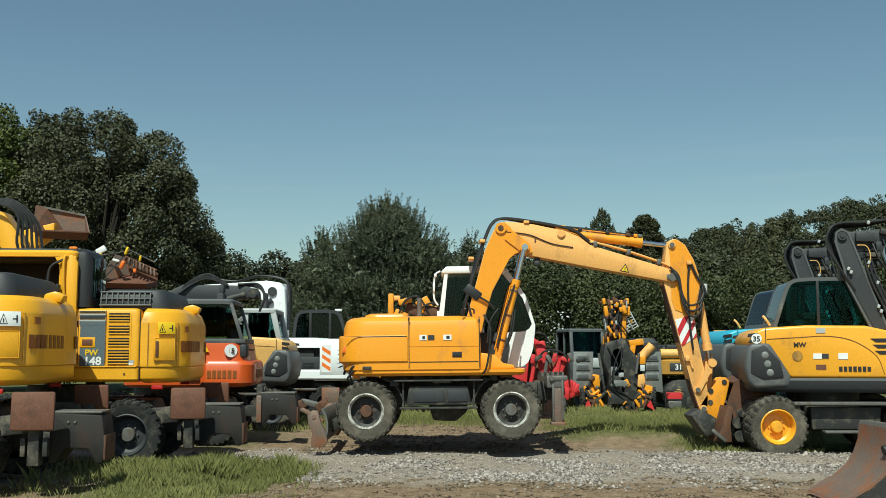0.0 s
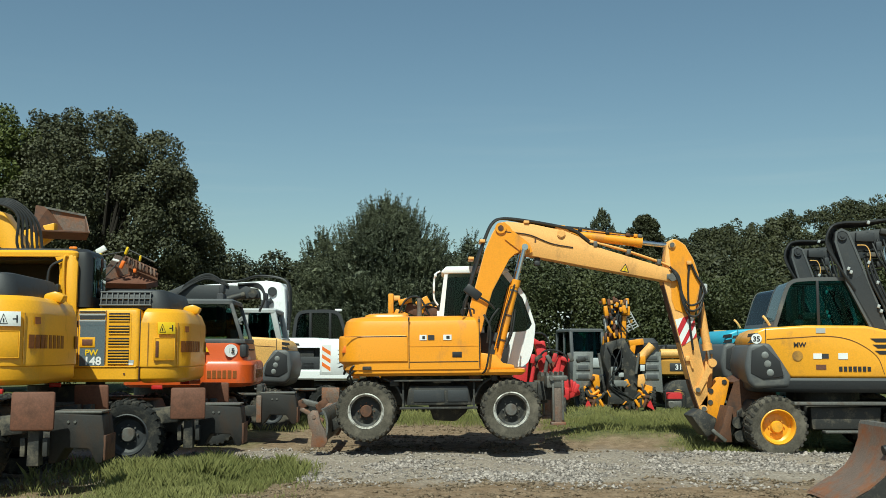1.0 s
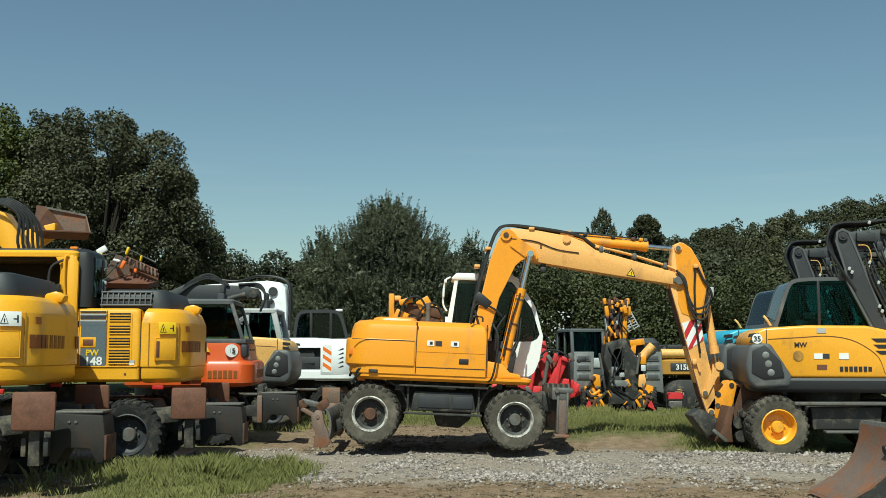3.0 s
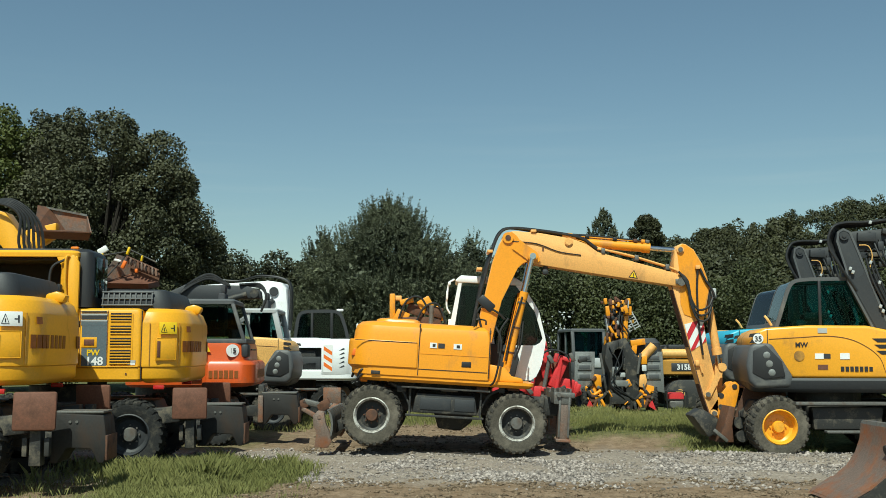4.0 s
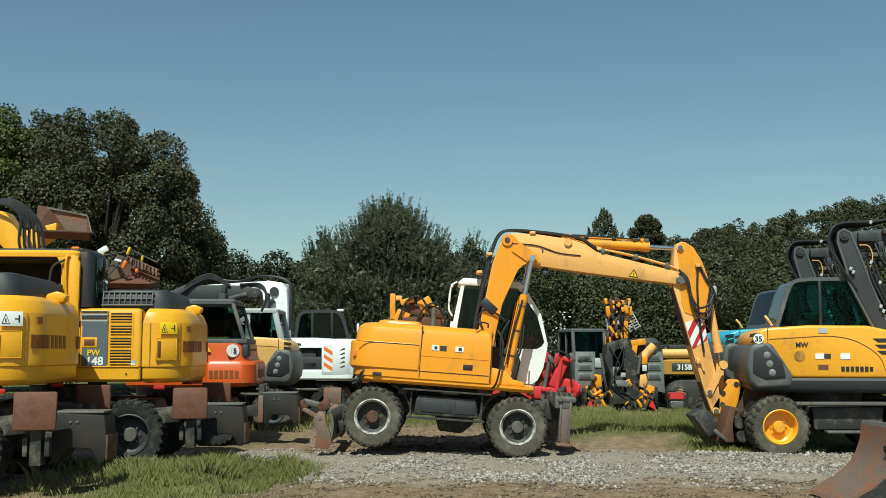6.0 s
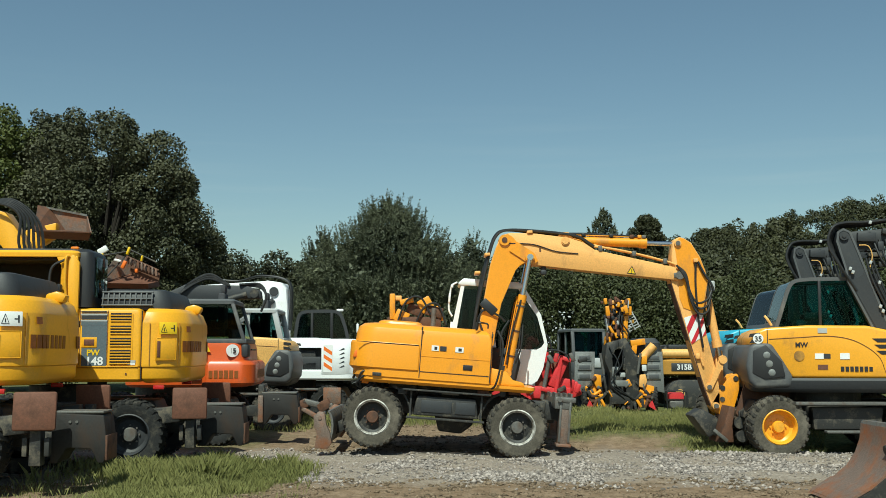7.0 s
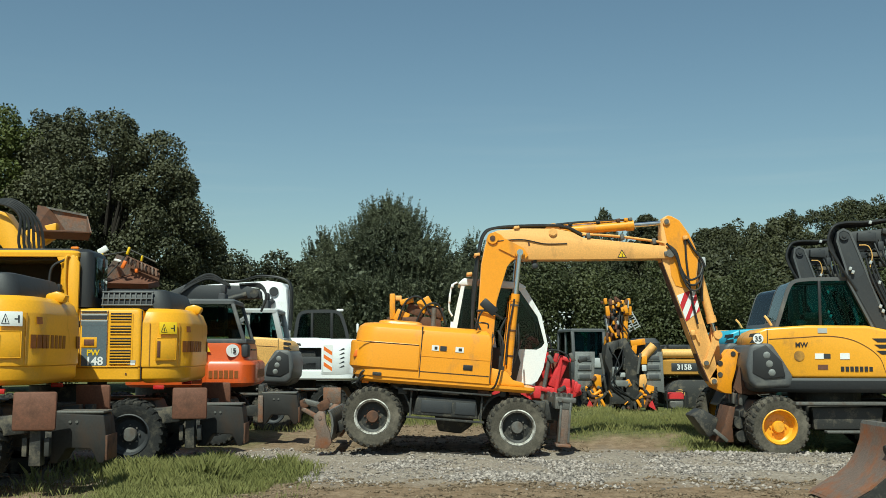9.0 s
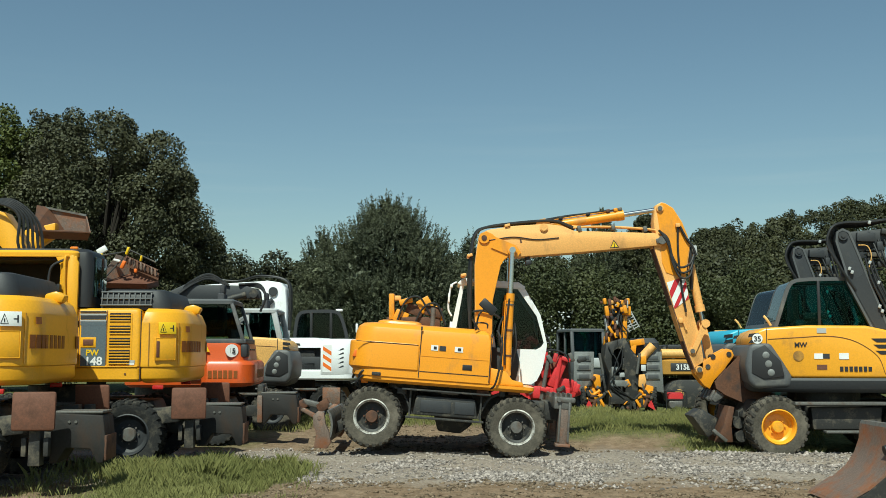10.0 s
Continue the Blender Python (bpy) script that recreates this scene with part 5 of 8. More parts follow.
def value_at(rows, t):
    for (a, va), (b, vb) in zip(rows, rows[1:]):
        if a <= t <= b:
            return va + (vb - va) * (t - a) / (b - a)
    return rows[-1][1]


def turned(deg):
    return Matrix.Rotation(radians(-deg), 4, "Y")


def along(a, b, side):
    """Lies at a with +x towards b, moved sideways."""
    d = b - a
    return Matrix.Translation(a + Vector((0, side, 0))) @ Matrix.Rotation(math.atan2(-d.z, d.x), 4, "Y")


def main_motion():
    """Key the machine, and its links in the machine's space."""
    times = sorted({r[0] for rows in (LIFTS, BOOM_TURN, STICK_TURN, BUCKET_TURN) for r in rows})
    rows = {k: [] for k in ("root", "boom", "stick", "bucket", "sram", "srod", "link", "bram", "brod")}
    for t in times:
        root = root_pose(*(value_at([(r[0], r[i]) for r in LIFTS], t) for i in (1, 2, 3)))
        inv = root.inverted()
        foot = root @ FOOT
        wb = Matrix.Translation(foot) @ turned(value_at(BOOM_TURN, t))
        ws = Matrix.Translation(wb @ STICK_PIN) @ turned(value_at(STICK_TURN, t))
        wk = Matrix.Translation(ws @ BUCKET_PIN) @ turned(value_at(BUCKET_TURN, t))
        rows["root"].append((t, root))
        for k, w in (("boom", wb), ("stick", ws), ("bucket", wk)):
            rows[k].append((t, inv @ w))
        a, b = inv @ wb @ Vector((1.53, 0, 1.83)), inv @ ws @ Vector((0.0, 0, 0.58))
        rows["sram"].append((t, along(a, b, 0)))
        rows["srod"].append((t, along(a, b, 0) @ Matrix.Translation(((b - a).length, 0, 0))))
        a, b = RAM_FOOT, inv @ wb @ Vector((0.876, 0, 1.526))
        rows["bram"].append((t, along(a, b, 0)))
        rows["brod"].append((t, along(a, b, 0) @ Matrix.Translation(((b - a).length, 0, 0))))
        a, b = inv @ wk @ Vector((0.21, 0, 0.27)), inv @ ws @ Vector((0.70, 0, -1.52))
        rows["link"].append((t, along(a, b, 0.08) @ Matrix.Rotation(radians(90), 4, "Y")))
    walk(EXC, rows["root"])
    for ob, k in ((BOOM, "boom"), (STICK, "stick"), (BUCKET, "bucket"), (STICK_RAM, "sram"), (STICK_ROD, "srod"), (BUCKET_LINK, "link")):
        walk(ob, rows[k])
    for ob, side, k in ((BOOM_RAMS[0], -0.30, "bram"), (BOOM_RAMS[1], 0.30, "bram"), (BOOM_RODS[0], -0.30, "brod"), (BOOM_RODS[1], 0.30, "brod")):
        walk(ob, [(t, Matrix.Translation((0, side, 0)) @ m) for t, m in rows[k]])
# ---------- parked machines ----------
def chassis_frame(root, half_base, width, z, rims, r, tyre="black_rubber", ring="dull_steel", w=0.40, rim_r=0.56):
    """Undercarriage: frame, axles, turntable, steps and four wheels."""
    for x in (-half_base, half_base):
        for y, out in ((-width / 2 + w / 2, -1), (width / 2 - w / 2, 1)):
            wheel(root, x, y, r - 0.005, r, w, out, rims, tyre, ring=ring, rim_r=rim_r)
        bm = BM()
        rod(bm, (x, -width / 2 + 0.3, r), (x, width / 2 - 0.3, r), 0.10)
        box(bm, (x, 0, r + 0.02), (0.34, 0.46, 0.38), 0.05)
        part("axle", bm, "chassis", root)
    bm = BM()
    prism(bm, [(-half_base - 0.35, r + 0.10), (-half_base - 0.2, z - 0.2), (half_base + 0.2, z - 0.2), (half_base + 0.35, r + 0.10), (half_base - 0.2, r - 0.02), (-half_base + 0.2, r - 0.02)], -0.42, 0.42, 0.03)
    rod(bm, (0, 0, z - 0.25), (0, 0, z + 0.02), 0.6, 30)
    part("chassis", bm, "chassis", root)
    for s in (-1, 1):
        bm = BM()
        prism(bm, [(-half_base + r + 0.08, r - 0.05), (-half_base + r + 0.05, z - 0.28), (half_base - r - 0.05, z - 0.28), (half_base - r - 0.08, r - 0.05)], s * 0.44, s * (width / 2 - 0.12), 0.025)
        part("tool_box", bm, "chassis", root)
        bm = BM()
        box(bm, (0, s * (width / 2 - 0.08), z - 0.22), (2 * half_base - 0.5, 0.24, 0.05), 0.008)
        box(bm, (0, s * (width / 2 - 0.05), r - 0.08), (0.8, 0.16, 0.04), 0.008)
        part("step", bm, "dull_steel", root)


def bars(root, mat, x0, x1, y, z, h, n, face, seed, name="lettering"):
    """Writing that is not spelled out: a row of plain upright bars."""
    rr = random.Random(seed)
    step = (x1 - x0) / n
    for k in range(n):
        bm = BM()
        cx = x0 + step * (k + 0.5)
        if face == "side":
            box(bm, (cx, y, z), (abs(step) * 0.72, 0.006, h * rr.uniform(0.85, 1.0)), 0)
        else:
            box(bm, (y, cx, z), (0.006, abs(step) * 0.72, h * rr.uniform(0.85, 1.0)), 0)
        part(name, bm, mat, root)


def box_blade(root, x0, x1, y0, y1, z0, z1, mat, edge="dull_steel"):
    """A deep boxed dozer blade behind the wheels, arched underneath, with a scraped top lip and bolts."""
    d, h = x1 - x0, z1 - z0
    out = [(x0, z1), (x1, z1 - 0.03), (x1 + d * 0.08, z0 + h * 0.35), (x1 + d * 0.02, z0), (x1 - d * 0.10, z0), (x1 - d * 0.24, z0 + h * 0.28), (x0 + d * 0.30, z0 + h * 0.30), (x0 + d * 0.12, z0), (x0 - d * 0.02, z0)]
    b = part("dozer_blade", prism(BM(), out, y0, y1, 0.02), mat, root, "grimy dark boxed dozer blade")
    part("lip", box(BM(), ((x0 + x1) / 2, (y0 + y1) / 2, z1 + 0.004), (abs(d) * 0.98, y1 - y0 - 0.02, 0.028), 0.008), edge, b)
    part("wear_strip", box(BM(), (x1 + d * 0.06, (y0 + y1) / 2, z0 + h * 0.30), (0.03, y1 - y0, h * 0.5), 0.008), "rust", b)
    for k in (0.35, 0.48):
        part("bolt", rod(BM(), (x0 + d * k, y1 - 0.01, z1 - 0.11), (x0 + d * k, y1 + 0.012, z1 - 0.11), 0.018, 8), edge, b)
    for y in (y0 + 0.15,):
        part("push_arm", prism(BM(), [(x0 - d * 0.05, z0 + 0.12), (x0 + 0.75, 0.55), (x0 + 0.80, 0.70), (x0 + 0.65, 0.72), (x0 - d * 0.05, z0 + 0.35)], y - 0.05, y + 0.05, 0.01), "chassis", b)
    return b


def row_excavator(label, at, near_first):
    """Big yellow wheeled excavator seen from its tail: vents, slate panel, grey hood, stowed stabiliser pads."""
    root = thing("wheeled_excavator", label, "excavator", at, "row of parked excavators")
    chassis_frame(root, 1.20, 2.45, 1.20, "charcoal", 0.53, w=0.42)
    bm = BM()
    slab(bm, plan(-1.36, 1.15, 1.24, 0.06, 0.1, 3), [(1.30, 0.03), (1.34, 0.0), (1.50, 0.0), (1.515, 0.015), (1.53, 0.0), (2.30, 0.0), (2.36, 0.02), (2.385, 0.07)])
    part("engine_house", bm, "yellow", root)
    bm = BM()
    slab(bm, plan(-2.0, -1.38, 1.25, 0.60, 0.02, 10), [(1.285, 0.10), (1.295, 0.055), (1.34, 0.008), (1.36, 0.0), (1.51, 0.0), (1.525, -0.018), (1.545, -0.02), (1.58, -0.018), (2.16, -0.015), (2.18, -0.012), (2.32, 0.045), (2.335, 0.055), (2.385, 0.12)])
    cw = part("counterweight", bm, "yellow", root, "yellow rounded tail weight with dull lettering")

    def on_tail(deg, s, z):
        """A place on the rounded tail corner, its y axis pointing out."""
        a = radians(deg)
        m = Matrix.Translation((-1.40 + 0.625 * math.cos(a), s * (0.65 + 0.625 * math.sin(a)), z))
        return m @ Matrix.Rotation(s * (a - math.pi / 2), 4, "Z")
    for s in (1, -1):
        bm = BM()
        for c, d in (((-0.15, 0.0, 0.0), (0.016, 0.034, 0.33)), ((0.15, 0.0, 0.0), (0.016, 0.034, 0.33)), ((0.0, 0.0, 0.16), (0.30, 0.034, 0.016)), ((0.0, 0.0, -0.16), (0.30, 0.034, 0.016))):
            box(bm, c, d, 0.012)
        rc = part("recess_frame", bm, "yellow", cw, at=on_tail(120, s, 1.78))
        bm = BM()
        box(bm, (0, s * 0.008, 0.0), (0.28, 0.012, 0.30), 0.003)
        part("recess", bm, "yellow", rc)
        bm = BM()
        box(bm, (0.115, s * 0.016, 0.0), (0.045, 0.012, 0.24), 0.003)
        part("lamp_lens", bm, "mudplate", rc)
        bm = BM()
        box(bm, (0, s * 0.012, 0), (0.27, 0.012, 0.18), 0.003)
        st = part("warning_sign", bm, "decal_white" if near_first else "decal_yellow", cw, "warning sign with black triangle", at=on_tail(122, s, 2.09) @ Matrix.Rotation(radians(s * 6), 4, "X"))
        bm = BM()
        for u, v in (((0.02, -0.06), (0.11, -0.06)), ((0.02, -0.06), (0.065, 0.06)), ((0.11, -0.06), (0.065, 0.06))):
            rod(bm, (s * u[0], s * 0.020, u[1]), (s * v[0], s * 0.020, v[1]), 0.0035, 6)
        part("triangle", bm, "decal_black", st)
        for x, z, w, h in ((-0.09, 0.0, 0.016, 0.09), (-0.065, 0.0, 0.05, 0.012), (0.065, -0.02, 0.012, 0.045)):
            part("figure", box(BM(), (s * x, s * 0.020, z), (w, 0.006, h), 0), "decal_black", st)
        for k in range(4):
            bm = BM()
            box(bm, (0, s * 0.002, 0), (0.085, 0.008, 0.17), 0)
            part("lettering", bm, "dark_red_letters", cw, at=on_tail(150 + 9.5 * k, s, 1.82))
        bm = BM()
        box(bm, (0, s * 0.006, 0), (0.10, 0.008, 0.09), 0)
        part("sticker", bm, "dark_red_letters", cw, at=on_tail(158, s, 2.08) @ Matrix.Rotation(radians(s * 6), 4, "X"))
    for k in range(4):
        bm = BM()
        box(bm, (-2.02, 0.46 - 0.17 * k, 1.82), (0.008, 0.11, 0.17), 0)
        part("lettering", bm, "dark_red_letters", cw)
    for s in (1, -1):
        # facet creases: their shade drawn as thin darker yellow strips
        for deg in (98, 140):
            part("crease_shade_strip", box(BM(), (0, s * 0.004, 0), (0.010, 0.008, 0.62), 0), "dark_yellow", cw, at=on_tail(deg, s, 1.86))
        part("drain_plug", rod(BM(), (-1.15, s * 1.245, 1.42), (-1.15, s * 1.252, 1.42), 0.014, 10), "mudplate", root)
        part("label", box(BM(), (-1.235, s * 1.246, 1.60), (0.10, 0.006, 0.04), 0), "silver", root)
        part("flank_step", box(BM(), (-0.12, s * 1.246, 1.525), (2.40, 0.016, 0.02), 0.004), "yellow", root)
    # flank: slate panel, stripes, vents
    for s in (1, -1):
        y = s * 1.243
        bm = BM()
        box(bm, (-0.68, y, 1.87), (0.36, 0.012, 0.68), 0)
        sp = part("slate_panel", bm, "slate", root, "slate grey panel with model lettering")
        for z in (2.16, 2.25, 2.33):
            bm = BM()
            box(bm, (-0.67, y + s * 0.002, z), (0.37, 0.012, 0.055 if z < 2.3 else 0.02), 0)
            part("stripe", bm, "charcoal" if z > 2.2 else "slate", sp)
        for z in (2.20, 2.29):
            bm = BM()
            box(bm, (-0.67, y + s * 0.004, z), (0.38, 0.012, 0.024), 0)
            part("stripe", bm, "silver", sp)
        base = LEFT if s > 0 else RIGHT
        letters("148", 0.17, "decal_white", sp, place(-0.69, y + s * 0.008, 1.55, base))
        letters("PW", 0.12, "decal_yellow", sp, place(-0.67, y + s * 0.008, 1.69, base))
        bm = BM()
        box(bm, (-0.61, y + s * 0.006, 1.88), (0.22, 0.014, 0.15), 0.004)
        lk = part("latch_plate", bm, "yellow", sp)
        bm = BM()
        box(bm, (-0.61, y + s * 0.012, 1.88), (0.15, 0.014, 0.09), 0.004)
        part("latch", bm, "mudplate", lk)
        bm = BM()
        box(bm, (-1.058, y - s * 0.002, 1.92), (0.36, 0.012, 0.76), 0)
        vp = part("vent_panel", bm, "yellow", root)
        for z0, n in ((2.19, 3), (2.005, 3), (1.825, 3), (1.565, 5)):
            bm = BM()
            box(bm, (-1.06, y + s * 0.003, z0 + 0.02 * n), (0.30, 0.012, 0.042 * n), 0)
            vent = part("vent", bm, "decal_black", vp)
            for k in range(n):
                bm = BM()
                box(bm, (-1.06, y + s * 0.012, z0 + 0.004 + 0.042 * k), (0.30, 0.016, 0.016), 0.003)
                part("slat", bm, "yellow", vent)
        bm = BM()
        box(bm, (-1.22, y + s * 0.002, 1.58), (0.12, 0.006, 0.06), 0)
        part("sticker", bm, "decal_white", root)
        bm = BM()
        box(bm, (-1.365, s * 1.238, 1.84), (0.014, 0.02, 1.02), 0)
        part("panel_gap", bm, "decal_black", root)
        for xx in (-0.47, -0.87):
            bm = BM()
            box(bm, (xx, s * 1.241, 1.95), (0.010, 0.006, 0.8), 0)
            part("panel_gap", bm, "mudplate", root)
    # grey hood with a mesh of holes
    bm = BM()
    slab(bm, plan(-1.74, -0.70, 1.04, 0.2, 0.1, 4), [(2.37, 0.0), (2.44, 0.0), (2.60, 0.05), (2.66, 0.08), (2.68, 0.14)])
    hood = part("hood", bm, "charcoal", root, "dark grey plastic engine hood with grille")
    for s in (1, -1):
        lean = Matrix.Rotation(radians(s * 13), 4, "X")
        bm = BM()
        box(bm, (0, 0, 0), (0.72, 0.02, 0.20), 0.004)
        grille = part("grille", bm, "decal_black", hood, at=Matrix.Translation((-1.10, s * 1.030, 2.53)) @ lean)
        for k in range(10):
            part("bar", box(BM(), (-0.36 + 0.08 * k, s * 0.018, 0), (0.020, 0.03, 0.21), 0.004), "grey_plastic", grille)
        for z in (-0.10, 0.0, 0.10):
            part("bar", box(BM(), (0, s * 0.020, z), (0.76, 0.034, 0.022), 0.005), "grey_plastic", grille)
    bm = BM()
    prism(bm, [(-1.98, 2.34), (-1.74, 2.36), (-1.76, 2.46), (-1.90, 2.50), (-2.03, 2.44)], -0.25, -0.05, 0.03)
    part("rear_handle", bm, "yellow", root)
    # cab on the left flank
    cb = cab(root, -0.38, 1.20, 0.28, 1.22, 1.55, 3.24, "yellow", "glass", slope=0.2, rear_slope=0.03, post=0.13, open_pane=True, mid=0.10)
    bm = BM()
    slab(bm, [(x, y + 0.75) for x, y in plan(-0.62, -0.36, 0.46, 0.12, 0.03, 4)], [(2.40, 0.0), (3.10, 0.0), (3.22, 0.03), (3.27, 0.10)])
    guard = part("rear_guard", bm, "decal_black", cb, "glossy black rear housing of the cab")
    part("rear_pane", box(BM(), (-0.632, 0.75, 2.86), (0.012, 0.66, 0.60), 0.004), "glass", guard)
    for y, m_ in ((0.50, "silver"), (0.66, "mudplate")):
        part("sticker", box(BM(), (-0.640, y, 3.10), (0.006, 0.10, 0.13), 0), m_, guard)
    for y in (0.42, 0.62, 0.80, 1.02):
        part("roof_fitting", box(BM(), (-0.30, y, 3.29), (0.12, 0.08, 0.05), 0.02), "chassis" if y < 1 else "amber", cb)
    part("headliner", box(BM(), (0.42, 0.75, 3.115), (1.36, 0.86, 0.05), 0.01), "dark_interior", cb)
    part("corner_pillar", prism(BM(), [(-0.44, 1.6), (-0.14, 1.6), (-0.20, 2.4), (-0.18, 3.0), (-0.10, 3.14), (-0.36, 3.18), (-0.45, 3.05)], 1.235, 1.30, 0.025), "yellow", cb)
    part("work_lamp", rod(BM(), (-0.22, 1.30, 2.40), (-0.22, 1.37, 2.40), 0.06, 14), "decal_black", cb)
    hoses(cb, 0.020, [(-0.16, 1.32, 2.2), (-0.06, 1.36, 2.5), (-0.06, 1.36, 2.95), (-0.26, 1.33, 3.10)], mat="decal_black", name="cable")
    part("inner_panel", box(BM(), (0.55, 0.36, 2.55), (1.2, 0.05, 1.3), 0.02), "dark_interior", cb)
    hoses(cb, 0.02, [(-0.30, 1.32, 2.40), (-0.26, 1.34, 2.7), (-0.26, 1.34, 3.1), (-0.30, 1.30, 3.15)], mat="yellow", name="grab_rail")
    bm = BM()
    box(bm, (-0.20, 1.40, 2.62), (0.06, 0.14, 0.22), 0.03)
    part("mirror", bm, "decal_black", cb)
    bm = BM()
    slab(bm, [(x - 0.0, y + 0.75) for x, y in plan(-0.42, 1.1, 0.4, 0.1, 0.1, 3)], [(3.225, 0.0), (3.26, 0.02), (3.28, 0.08)])
    part("roof_cover", bm, "chassis", cb)
    # blade at the tail, stabiliser pads folded up
    box_blade(root, -2.20, -2.82, 0.46, 0.96, 0.34, 0.95, "worn_black")
    for s in (1, -1):
        bm = BM()
        box(bm, (-2.10, s * 1.32, 0.99), (0.50, 0.06, 0.46), 0.03, Matrix.Rotation(radians(s * 6), 3, "Z") @ Matrix.Rotation(radians(s * 5), 3, "X"))
        pad = part("stabiliser_pad", bm, "mudplate", root, "brown steel stabiliser pad folded up")
        bm = BM()
        prism(bm, [(-2.17, 0.34), (-2.03, 0.34), (-2.04, 0.95), (-2.16, 0.95)], s * 1.18 - 0.09, s * 1.18 + 0.09, 0.01)
        box(bm, (-2.23, s * 1.20, 0.56), (0.06, 0.1, 0.22), 0.01)
        box(bm, (-1.97, s * 1.20, 0.56), (0.06, 0.1, 0.22), 0.01)
        part("stabiliser_arm", bm, "chassis", pad)
        bm = BM()
        prism(bm, [(-2.02, 0.72), (-1.50, 0.66), (-1.45, 0.90), (-2.02, 0.96)], s * 1.0 - 0.12, s * 1.0 + 0.12, 0.02)
        part("stabiliser_beam", bm, "chassis", root)
        bm = BM()
        box(bm, (-1.62, s * 1.18, 1.22), (0.16, 0.05, 0.06), 0.01)
        part("tail_lamp", bm, "red_lens", root)
    return root


P2 = row_excavator("yellow wheeled excavator with slate panel and grey hood, boom up", pose(-5.92, 16.6, 0, 0, 0, 184), False)
P1 = row_excavator("yellow wheeled excavator parked beside the grass verge", pose(-7.06, 13.70, 0.05, 0, 0, 184), True)
# raised yellow boom with hose loops, upturned rusty bucket on its stick
bm = BM()
prism(bm, [(0.2, 2.0), (0.55, 2.0), (1.05, 3.35), (1.35, 3.72), (1.9, 3.85), (3.1, 3.3), (3.1, 3.6), (1.7, 4.1), (1.05, 3.95), (0.75, 3.5)], -0.25, 0.15, 0.02)
P2B = part("boom", bm, "yellow", P2)
hoses(P2B, 0.023, *[[(1.6, -0.1 + 0.05 * k, 4.05), (1.05, -0.1 + 0.08 * k, 4.18 - 0.026 * k), (0.62 + 0.03 * k, -0.1 + 0.08 * k, 3.85), (0.50 + 0.05 * k, -0.1 + 0.08 * k, 3.35), (0.40, 0.1, 2.8)] for k in range(6)])
hoses(P1, 0.03, *[[(1.3, 0.2, 2.6), (0.7, 0.2 + 0.06 * k, 3.0 + 0.05 * k), (0.2, 0.25, 2.7), (0.0, 0.2, 2.4)] for k in range(2)])


